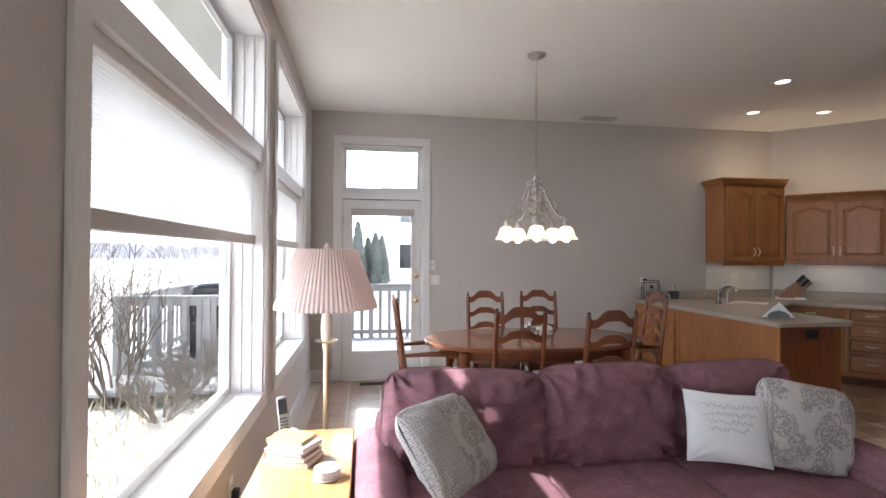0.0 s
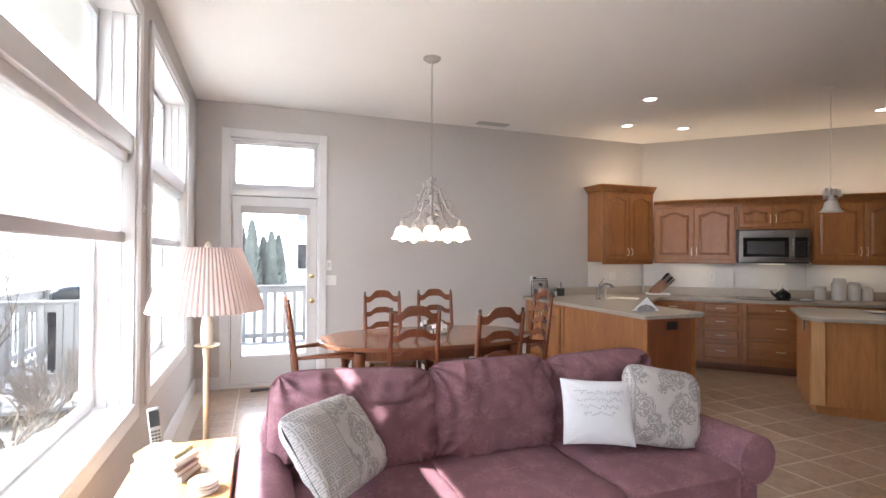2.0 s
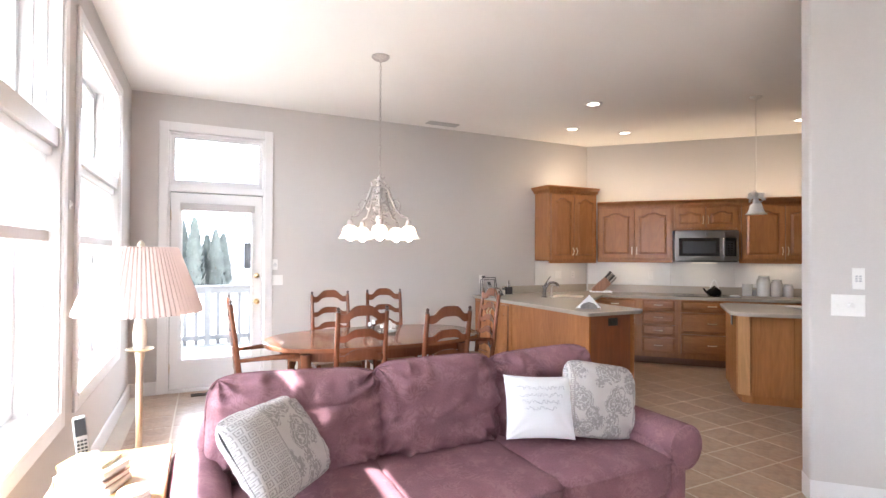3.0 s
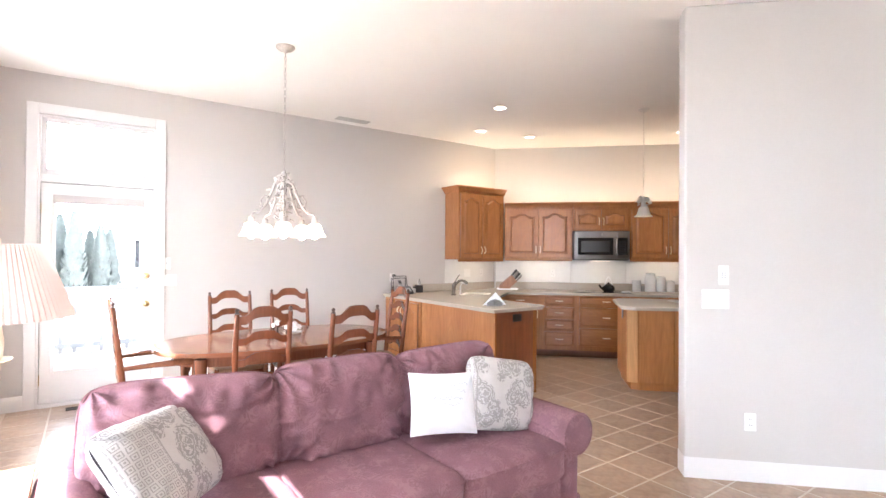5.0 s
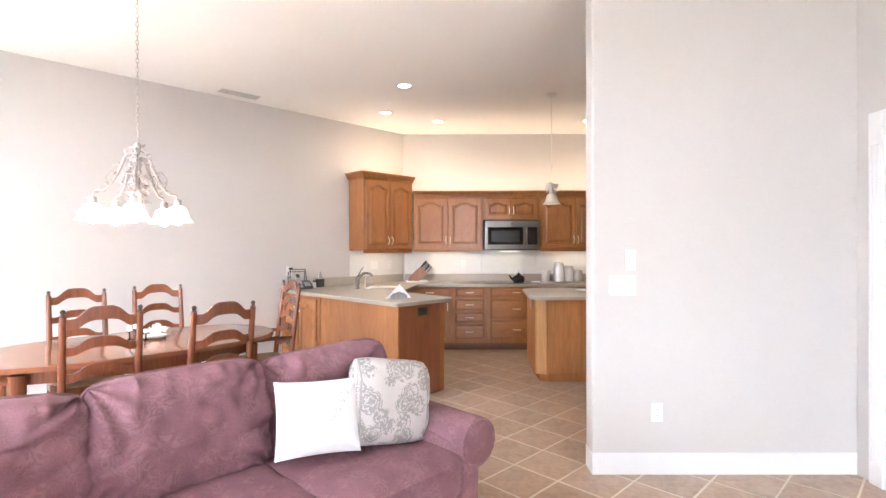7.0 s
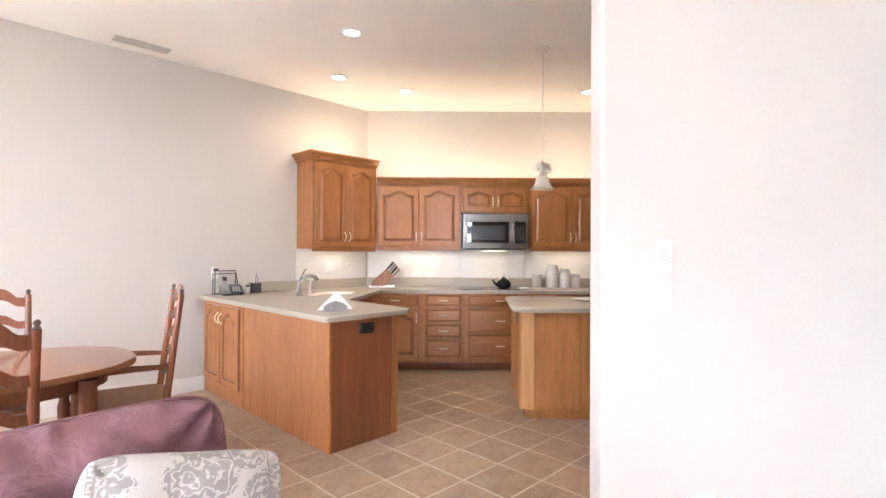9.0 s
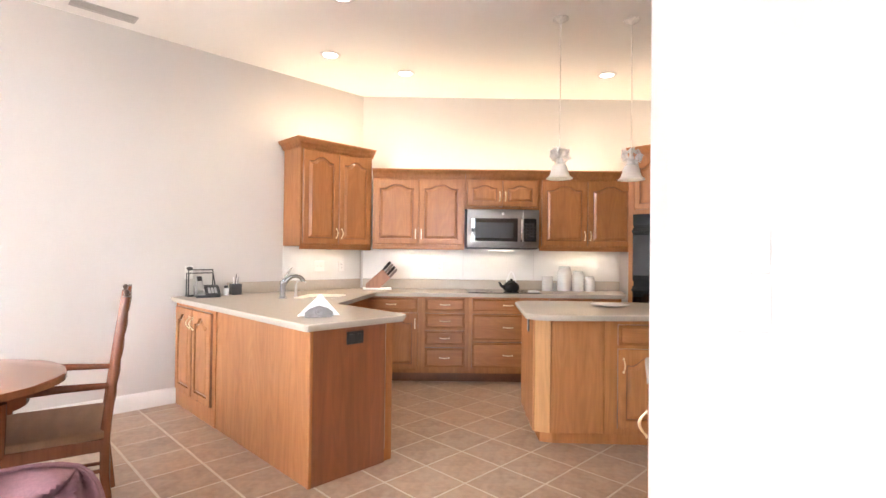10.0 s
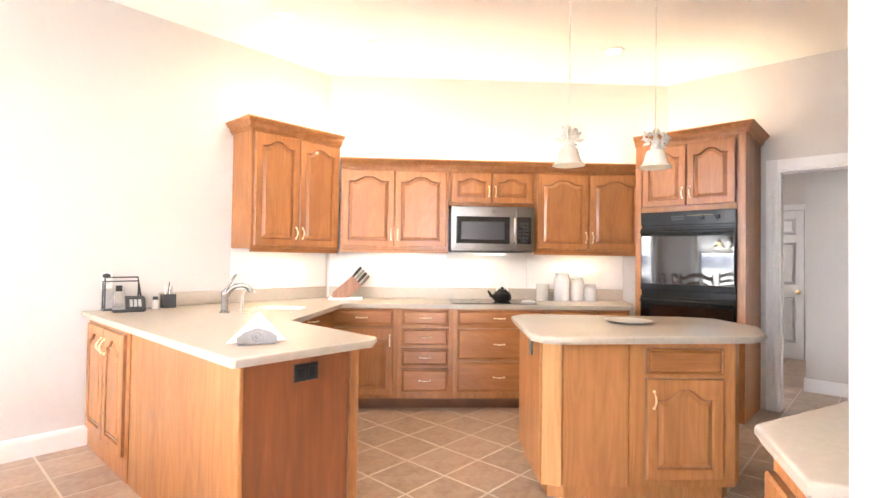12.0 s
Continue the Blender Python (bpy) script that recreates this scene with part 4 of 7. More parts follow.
def oven_cabinet():
    x0 = 7.09
    m = pose(OX, 3.36, 0, 0, 0, -90)   # x along -y, y towards the wall (+x)
    c = thing("oven_cabinet", m, "tall honey-oak cabinet holding a black double wall oven", "cabinet")
    w, dp = 0.89, OX - x0
    part("side_panel", boxed(0, 0.02, -dp, -0.003, 0, 2.38), OAK, c)
    part("side_panel", boxed(w - 0.02, w, -dp, -0.003, 0, 2.38), OAK, c)
    part("body", boxed(0.02, w - 0.02, -dp + 0.02, -0.003, 0, 2.38), OAK, c)
    for dims in ((0.0, 0.055, 0.1, 2.38), (w - 0.055, w, 0.1, 2.38), (0.055, w - 0.055, 1.755, 1.80), (0.055, w - 0.055, 2.33, 2.38), (0.055, w - 0.055, 0.1, 0.35)):
        part("face_frame", boxed(dims[0] + 0.001, dims[1] - 0.001, -dp - 0.004, -dp, dims[2], dims[3], bevel=0.002), OAK, c)
    for xc, hg in ((0.255, "left"), (0.635, "right")):
        cabinet_door(c, xc, -dp - 0.005, 1.80, 0.372, 0.535, 0.05, hg)
    crown(c, [(w + 0.004, 0.0), (w + 0.004, -dp - 0.006), (-0.004, -dp - 0.006)][::1], 2.365)
    o = thing("wall_oven", m, "black double wall oven with glass doors, built into the tall cabinet", "oven")
    a, b, y = 0.06, w - 0.06, -dp - 0.006
    part("case", boxed(a, b, y, -dp + 0.02, 0.36, 1.75, bevel=0.004), BLACK, o)
    cp = part("control_panel", boxed(a, b, y - 0.03, y, 1.63, 1.75, bevel=0.006), BLACK, o)
    part("display", boxed(a + 0.25, b - 0.09, y - 0.033, y - 0.03, 1.66, 1.73, bevel=0.001), BLACK, cp)
    for i in range(8):
        part("legend", boxed(a + 0.40 + i * 0.026, a + 0.418 + i * 0.026, y - 0.0345, y - 0.033, 1.705, 1.713), AMBER, cp)
    for i in range(2):
        for j in range(5):
            part("button", boxed(a + 0.27 + j * 0.022, a + 0.284 + j * 0.022, y - 0.0345, y - 0.033, 1.675 + 0.022 * i, 1.686 + 0.022 * i), GREY_BUTTON, cp)
    for xx in (0.52, 0.64):
        part("knob", lathed([(0.017, 0), (0.016, 0.012), (0.012, 0.016), (0.002, 0.016)], 16), BLACK, cp, "round control knob", True, pose(a + xx, y - 0.033, 1.69, 90))
    for z0, z1 in ((1.05, 1.61), (0.40, 1.00)):
        d = part("oven_door", boxed(a, b, y - 0.035, y, z0, z1, bevel=0.008), BLACK, o)
        part("glass", boxed(a + 0.012, b - 0.012, y - 0.039, y - 0.035, z0 + 0.06, z1 - 0.075, bevel=0.002), DARK_GLASS, d)
        part("handle", boxed(a + 0.006, b - 0.006, y - 0.078, y - 0.044, z1 - 0.058, z1 - 0.022, bevel=0.014, seg=3), BLACK, d, "full-width black grip")
        for xx in (a + 0.04, b - 0.04):
            part("handle_post", boxed(xx - 0.012, xx + 0.012, y - 0.05, y - 0.034, z1 - 0.052, z1 - 0.028, bevel=0.003), BLACK, d)
        for k in range(3):
            part("vent_bar", boxed(a + 0.01, b - 0.01, y - 0.043, y - 0.035, z0 + 0.012 + 0.015 * k, z0 + 0.020 + 0.015 * k, bevel=0.002), BLACK, d)


AMBER = material("amber_legend", (0.16, 0.12, 0.04), 0.5, bump=0.0)
GREY_BUTTON = material("dark_grey_button", (0.045, 0.045, 0.047), 0.4, bump=0.0)
oven_cabinet()


def microwave():
    m = K45 @ pose(0.915, DW, 1.385)
    o = thing("microwave", m, "stainless over-the-range microwave with a black glass door", "microwave")
    w, h, d = 0.762, 0.405, 0.395
    part("case", boxed(0, w, -d, -0.004, 0, h, bevel=0.004), STEEL, o)
    part("underside", boxed(0.01, w - 0.01, -d + 0.01, -0.02, -0.014, 0), PLASTIC_B, o)
    f = part("door_frame", boxed(0.0, w * 0.775, -d - 0.024, -d, 0.022, h - 0.004, bevel=0.004), STEEL, o)
    part("window", boxed(0.045, w * 0.775 - 0.055, -d - 0.027, -d - 0.024, 0.065, h - 0.095, bevel=0.003), DARK_GLASS, f)
    part("window_mesh", boxed(0.09, w * 0.775 - 0.10, -d - 0.029, -d - 0.027, 0.10, h - 0.14, bevel=0.002), SCREEN, f)
    part("handle", tubed([(w * 0.755, -d - 0.024, 0.07), (w * 0.755, -d - 0.06, 0.09), (w * 0.755, -d - 0.065, 0.2), (w * 0.755, -d - 0.06, h - 0.115), (w * 0.755, -d - 0.024, h - 0.095)], 0.011, 10), CHROME, f, "", True)
    p = part("control_panel", boxed(w * 0.78, w, -d - 0.022, -d, 0.022, h - 0.004, bevel=0.004), STEEL, o)
    k = part("keypad", boxed(w * 0.79, w - 0.03, -d - 0.025, -d - 0.022, 0.065, h - 0.095, bevel=0.002), DARK_GLASS, p)
    for i in range(3):
        for j in range(6):
            part("key", boxed(w * 0.805 + i * 0.036, w * 0.805 + i * 0.036 + 0.024, -d - 0.027, -d - 0.025, 0.08 + j * 0.032, 0.098 + j * 0.032), SCREEN, k)
    part("badge", lathed([(0.012, 0), (0.012, 0.002), (0.004, 0.003)], 20), CHROME, f, "round maker's badge", True, pose(w * 0.5, -d - 0.024, h - 0.045, 90))
    part("vent_lip", boxed(0.004, w - 0.004, -d - 0.01, -d, 0.0, 0.020, bevel=0.003), STEEL, o)


SCREEN = material("grey_screen", (0.05, 0.05, 0.055), 0.25, vary=0.1, fine=300, bump=0.0)
microwave()

# hall casing and door
def cased(m, w, h, name, label, cw=0.095, depth=0.14):
    """Casing round an opening w wide and h high; the wall's face is y = 0, the room at -y."""
    c = thing(name, m, label, "door casing", kind="structure")
    for x0, x1 in ((-cw, 0.0), (w, w + cw)):
        p = part("casing", boxed(x0 + 0.001, x1 - 0.001, -0.018, 0.0, 0, h + cw, bevel=0.004), TRIM, c)
        for k in range(4):
            xx = x0 + 0.02 + k * (cw - 0.04) / 3
            part("flute", tubed([(xx, -0.018, 0.14), (xx, -0.018, h - 0.1)], 0.006, 8), TRIM, p)
    part("casing", boxed(0, w, -0.018, 0.0, h, h + cw, bevel=0.004), TRIM, c)
    part("jamb", boxed(0.0, 0.015, -0.004, depth + 0.004, 0, h), TRIM, c)
    part("jamb", boxed(w - 0.015, w, -0.004, depth + 0.004, 0, h), TRIM, c)
    part("head_jamb", boxed(0.015, w - 0.015, -0.004, depth + 0.004, h - 0.015, h), TRIM, c)


cased(pose(OX, HALL[1], 0, 0, 0, -90), HALL[1] - HALL[0], HALL[3], "trim_hall_opening", "white moulded casing round the hall opening")
cased(K45 @ pose(lx1, 3.24, 0, 0, 0, -90), 1.05, 2.10, "trim_side_doorway", "white fluted casing round the side doorway")


def panel_door(m, w=0.76, h=2.03):
    d = thing("door_2", m, "white six-panel interior door, closed, at the hall's end", "door", kind="structure")
    part("leaf", boxed(0, w, -0.035, 0, 0.01, h, bevel=0.002), TRIM, d)
    for xc in (0.21, w - 0.21):
        for z0, z1 in ((0.22, 0.86), (1.02, 1.60), (1.70, 1.93)):
            part("panel", panel_front(0.24, z1 - z0, 0, stile=0.012, t=0.012), TRIM, d, at=pose(xc, -0.035, z0)).data.materials.append(TRIM)
    part("door_handle", lathed([(0.03, 0), (0.03, 0.006), (0.011, 0.01), (0.011, 0.03), (0.027, 0.042), (0.027, 0.055), (0.005, 0.066)], 14), BRASS, d, "brass knob", True, pose(w - 0.06, -0.036, 0.92, 90))
    for x0, x1, z0, z1 in ((-0.09, -0.01, 0, h + 0.09), (w + 0.01, w + 0.09, 0, h + 0.09), (-0.01, w + 0.01, h + 0.01, h + 0.09)):
        part("casing", boxed(x0, x1, -0.02, 0.0, z0, z1, bevel=0.004), TRIM, d)


panel_door(pose(10.748, 3.235, 0, 0, 0, -90))

# side counter behind the pier
sc = [(3.875, 1.836), (3.565, 1.70), (3.70, 1.47), (4.45, 0.72), (4.95, 1.16), (4.34, 1.675)]
worktop("side_countertop", sc, "beige solid-surface countertop on the unit behind the wall pier")
c = thing("side_cabinet", None, "honey-oak base unit behind the wall pier", "cabinet")
part("body", prismed([(3.865, 1.795), (3.63, 1.69), (3.75, 1.49), (4.46, 0.78), (4.89, 1.16), (4.32, 1.64)], 0.0, 0.872), OAK, c)
v0, v1 = Vector((3.865, 1.795)), Vector((3.63, 1.69))
sm = pose(v0.x, v0.y, 0, 0, 0, math.degrees(math.atan2(v1.y - v0.y, v1.x - v0.x)))
sd = part("door", panel_front(0.22, 0.70, 0.03, stile=0.04), OAK, c, "raised panel", False, sm @ pose(0.125, -0.001, 0.12))
sd.data.materials.append(GROOVE_SHADE)
bow_handle(sd, -0.07, 0.56)


# ---- living and dining furniture ----
def sofa():
    # origin at the left rear corner on the floor; x along the sofa, y towards its front
    m = pose(1.13, 1.90, 0, 0, 0, 0)
    s = thing("sofa", m, "plum damask three-seat sofa with rolled arms and loose cushions", "sofa")
    hw = 1.12
    part("base", boxed(-hw + 0.10, hw - 0.10, -0.40, 0.36, 0.06, 0.34, bevel=0.03), SOFA, s, "", True)
    part("skirt", boxed(-hw + 0.04, hw - 0.04, -0.42, 0.40, 0.01, 0.22, bevel=0.01), SOFA, s, "plain cloth skirt", True)
    # rear frame with a rounded top
    bm = cushion(2 * hw - 0.10, 0.22, 0.60, 16, 6, 0.06, 0.004)
    part("back", bm, SOFA, s, "", True, pose(0, 0.30, 0.22))
    for sx in (-1, 1):
        a = part("arm", cushion(0.14, 0.80, 0.46, 14, 7, 0.05, 0.005), SOFA, s, "", True, pose(sx * (hw - 0.115), -0.02, 0.10))
        bm = lathed([(0.001, -0.36), (0.05, -0.37), (0.09, -0.395), (0.105, -0.392), (0.109, -0.37), (0.107, 0.0), (0.109, 0.36), (0.104, 0.395), (0.094, 0.402), (0.075, 0.412), (0.03, 0.418), (0.001, 0.419)], 36, caps=False)
        for v in bm.verts:
            q = 1 + 0.035 * noise.noise(v.co * 9) + (0.02 * noise.noise(Vector((math.atan2(v.co.y, v.co.x) * 6, v.co.z * 3, sx))))
            v.co.x, v.co.y = v.co.x * q, v.co.y * q
        part("roll", bm, SOFA, a, "rolled arm top", True, pose(sx * 0.055, 0.0, 0.428, 90))
        part("arm_welt", tubed([(sx * 0.055 + 0.104 * math.cos(k * math.pi / 14), -0.398, 0.428 + 0.104 * math.sin(k * math.pi / 14)) for k in range(-4, 25)], 0.006, 6), SOFA, a, "corded seam round the arm's scroll", True)
    for i, x in enumerate((-0.645, 0.0, 0.645)):
        seat = part("seat_cushion", cushion(0.655, 0.70, 0.20, 14, 9, 0.16, 0.010, i * 9.1), SOFA, s, "", True, pose(x, -0.10, 0.32))
        part("welt", tubed([(-0.318, -0.20, 0.168), (-0.316, -0.325, 0.164), (-0.29, -0.343, 0.164), (0.0, -0.347, 0.166), (0.29, -0.343, 0.164), (0.316, -0.325, 0.164), (0.318, -0.20, 0.168)], 0.006, 6), SOFA, seat, "corded seam", True)
    for i, (x, w, h, tilt) in enumerate(((-0.665, 0.76, 0.46, 2.5), (0.03, 0.68, 0.465, 0), (0.69, 0.70, 0.46, -1.5))):
        bm = pad(w, h, 0.25, 5.0, -0.01, 0.026, 3 + i * 5.7, 64, 0.0, 0.9, 0.019)
        bc = part("back_cushion", bm, SOFA, s, "", True, pose(x, 0.17, 0.475, 78, tilt, 0) @ pose(0, h / 2 - 0.01, 0))
        loop = []
        for k in range(97):
            q = math.pi * 2 * k / 96
            u, v = math.cos(q), math.sin(q)
            e = max(abs(u), abs(v))
            u, v = u / e, v / e
            r = ((abs(u) ** 6 + abs(v) ** 6) ** (1 / 6)) ** 0.9
            loop.append((u / r * w / 2 * 1.004 * (1 + 0.01 * (1 - v * v)), v / r * h / 2 * 1.006 * (1 + 0.01 * (1 - u * u)), 0.004 * noise.noise(Vector((q * 9, i, 0)))))
        part("welt", tubed(loop, 0.0055, 6), SOFA, bc, "corded seam", True)
    return s


sofa()


def pillow(m, w, h, t, mat, label, seed=0, lines=False):
    bm = pad(w, h, t, 2.6, 0.055, 0.004, seed, 40, pucker=0.003) if lines else pad(w, h, t, 4.0, 0.02, 0.008, seed, 40, 0.0, 0.8, 0.006)
    ob = part("throw_pillow", bm, mat, None, "", True, m)
    if lines:
        rng = random.Random(5)
        for k in range(4):      # unreadable script, as plain strokes
            y, x = 0.085 - 0.033 * k, -0.125 + 0.012 * k
            pts = []
            while x < 0.125 - 0.018 * k:
                u, v = x / (w / 2), y / (h / 2)
                sw = ((1 - abs(u) ** 2.6) * (1 - abs(v) ** 2.6)) ** 0.5
                pts.append((x, y + rng.uniform(-0.011, 0.011), t / 2 * sw + 0.0035))
                x += 0.006
            part("script_line", tubed(pts, 0.0013, 4), SCRIPT, ob, "faint grey embroidered script")
    return tagged(ob, label, "pillow", "throw pillows on the sofa")


SCRIPT = material("grey_thread", (0.42, 0.42, 0.46), 0.8, bump=0.0)
pillow(pose(1.590, 1.845, 0.698, 69, 3, -17), 0.352, 0.306, 0.12, WHITE_CLOTH, "white cotton throw pillow with faint grey script on the sofa", 0, True)
pillow(pose(1.946, 1.81, 0.697, 75, 11, -7), 0.43, 0.385, 0.16, FLORAL_PLAIN, "grey and white floral throw pillow leaning on the sofa arm", 4)
pillow(pose(0.345, 1.80, 0.715, 51, 4.5, 52), 0.50, 0.37, 0.16, FLORAL, "grey and white floral throw pillow leaning on the sofa back", 8)


def slat(w, h, rise, bow):
    """A ladder-back slat, arched on top and hollow below, bowed to the rear; centred, x across."""
    bm, n, t = bmesh.new(), 24, 0.013
    rows = []
    for i in range(n + 1):
        u = 2 * i / n - 1
        x = u * w / 2
        s = max(0.0, 1 - (abs(u) / 0.78) ** 2)
        top = h / 2 + rise * (0.5 - 0.5 * math.cos(math.pi * s))
        low = -h / 2 + rise * 0.75 * (0.5 - 0.5 * math.cos(math.pi * s))
        y = bow * (1 - u * u)
        rows.append([bm.verts.new(p) for p in ((x, y, low), (x, y + t, low), (x, y + t, top), (x, y, top))])
    for a, b in zip(rows, rows[1:]):
        for k in range(4):
            bm.faces.new((a[k], a[(k + 1) % 4], b[(k + 1) % 4], b[k]))
    bm.faces.new(rows[0][::-1]), bm.faces.new(rows[-1])
    return bm


FINIAL = wood_material("dark_turned_wood", (0.05, 0.022, 0.013), 0.3)


def chair(m, arms, label):
    """Ladder-back dining chair; origin on the floor under the seat, facing +y, back at -y."""
    c = thing("dining_chair", m, label, "chair", "chairs round the dining table")
    w, d, sh, top = (0.47, 0.42, 0.45, 1.08) if arms else (0.355, 0.40, 0.45, 1.045)
    lean = 0.075
    for sx in (-1, 1):
        x = sx * w / 2
        bm = tubed([(x, -d / 2 - 0.03, 0), (x, -d / 2, 0.25), (x, -d / 2, sh), (x, -d / 2 - lean * 0.5, 0.78), (x, -d / 2 - lean, top)], [0.016, 0.019, 0.021, 0.019, 0.016], 10)
        p = part("back_post", bm, CHERRY, c, "", True)
        part("finial", lathed([(0.010, 0), (0.016, 0.005), (0.008, 0.011), (0.013, 0.019), (0.014, 0.026), (0.008, 0.034), (0.002, 0.037)], 12), FINIAL, p, "turned finial", True, pose(x, -d / 2 - lean, top))
        xf = sx * (w / 2 + 0.025)
        bm = lathed([(0.014, 0), (0.020, 0.02), (0.016, 0.05), (0.021, 0.25), (0.018, 0.30), (0.022, 0.36), (0.021, sh + (0.22 if arms else 0.01))], 12)
        part("front_leg", bm, CHERRY, c, "", True, pose(xf, d / 2, 0))
        for z in (0.14, 0.27):
            part("stretcher", tubed([(xf, d / 2, z), (x, -d / 2 - 0.01, z)], 0.010, 8), CHERRY, c, "", True)
        if arms:
            pts = [(x, -d / 2 - 0.025, 0.665), (x + sx * 0.02, -0.05, 0.675), (xf + sx * 0.02, d / 2 - 0.06, 0.68), (xf, d / 2 + 0.05, 0.675)]
            part("armrest", tubed(pts, [0.014, 0.018, 0.024, 0.02], 10), CHERRY, c, "", True)
    for z in (0.12, 0.22):
        part("stretcher", tubed([(-w / 2 - 0.025, d / 2, z), (w / 2 + 0.025, d / 2, z)], 0.012, 8), CHERRY, c, "", True)
    part("stretcher", tubed([(-w / 2, -d / 2 - 0.012, 0.18), (w / 2, -d / 2 - 0.012, 0.18)], 0.010, 8), CHERRY, c, "", True)
    n = 4 if not arms else 5
    for i in range(n):
        z = 0.565 + i * (top - 0.045 - 0.565) / (n - 1)
        y = -d / 2 - lean * (z - sh) / (top - sh)
        h, rise = (0.058, 0.062) if i == n - 1 else (0.046, 0.046)
        part("slat", slat(w - 0.02, h, rise, -0.025), CHERRY, c, "", True, pose(0, y - 0.006, z))
    for dims in ((-w / 2, w / 2, -d / 2 - 0.012, -d / 2 + 0.012), (-w / 2 - 0.02, w / 2 + 0.02, d / 2 - 0.012, d / 2 + 0.012), (-w / 2 - 0.022, -w / 2 + 0.002, -d / 2 + 0.013, d / 2 - 0.013), (w / 2 - 0.002, w / 2 + 0.022, -d / 2 + 0.013, d / 2 - 0.013)):
        part("seat_rail", boxed(*dims, sh - 0.085, sh - 0.028, bevel=0.004), CHERRY, c)
    bm = cushion(w + 0.07, d + 0.05, 0.05, 8, 9, 0.12)
    part("seat", bm, RUSH, c, "woven rush seat", True, pose(0, 0, sh - 0.03))
    return c


side = chair(pose(1.10, 3.52, 0, 0, 0, 0), False, "reddish-brown ladder-back dining chair with arched slats and rush seat")
copy_thing(side, pose(1.62, 3.25, 0, 0, 0, 6))
copy_thing(side, pose(1.215, 4.52, 0, 0, 0, 180))
copy_thing(side, pose(1.78, 4.58, 0, 0, 0, 176))
arm = chair(pose(0.54, 3.98, 0, 0, 0, -90), True, "reddish-brown ladder-back armchair with arched slats at the table's end")
copy_thing(arm, pose(2.34, 4.08, 0, 0, 0, 78))


def dining_table():
    t = thing("dining_table", pose(1.43, 3.95, 0), "oval reddish-brown wooden dining table with a polished top", "table")
    def oval(a, b, n=48, p=2.5):
        return [(a * math.copysign(abs(math.cos(q)) ** (2 / p), math.cos(q)), b * math.copysign(abs(math.sin(q)) ** (2 / p), math.sin(q))) for q in (2 * math.pi * i / n for i in range(n))]
    part("tabletop", prismed(oval(0.93, 0.53), 0.725, 0.755, bevel=0.010), TABLE, t, "polished oval top", True)
    part("apron", prismed(oval(0.80, 0.42), 0.635, 0.725), CHERRY, t)
    for x in (-0.66, 0.66):
        for y in (-0.33, 0.33):
            bm = lathed([(0.016, 0), (0.026, 0.03), (0.018, 0.06), (0.024, 0.2), (0.033, 0.42), (0.024, 0.47), (0.038, 0.50), (0.040, 0.56), (0.042, 0.70)], 14)
            part("leg", bm, CHERRY, t, "", True, pose(x, y, 0))


dining_table()


def leaf_spray(mat, parent, n, r0, r1, z0, z1, size, seed):
    """Cast leaves set round a stem."""
    rng, bm = random.Random(seed), bmesh.new()
    for j in range(n):
        a, u = rng.uniform(0, 6.28), rng.random()
        r, z = r0 + (r1 - r0) * u * rng.uniform(0.6, 1), z0 + (z1 - z0) * u
        q = pose(r * math.cos(a), r * math.sin(a), z, rng.uniform(-70, 70), rng.uniform(-70, 30), math.degrees(a) + rng.uniform(-50, 50))
        lf = [Vector(p) * size for p in ((0, 0, 0), (0.28, 0.26, 0.1), (0.75, 0.13, 0.0), (1, 0, -0.12), (0.75, -0.13, 0.0), (0.28, -0.26, 0.1))]
        lo, hi = [bm.verts.new(q @ p) for p in lf], [bm.verts.new(q @ (p + Vector((0, 0, 0.003)))) for p in lf]
        bm.faces.new(lo[::-1]), bm.faces.new(hi)
        for i in range(6):
            bm.faces.new((lo[i], lo[(i + 1) % 6], hi[(i + 1) % 6], hi[i]))
    return tagged(part("leaves", bm, mat, parent), kind="stuff")


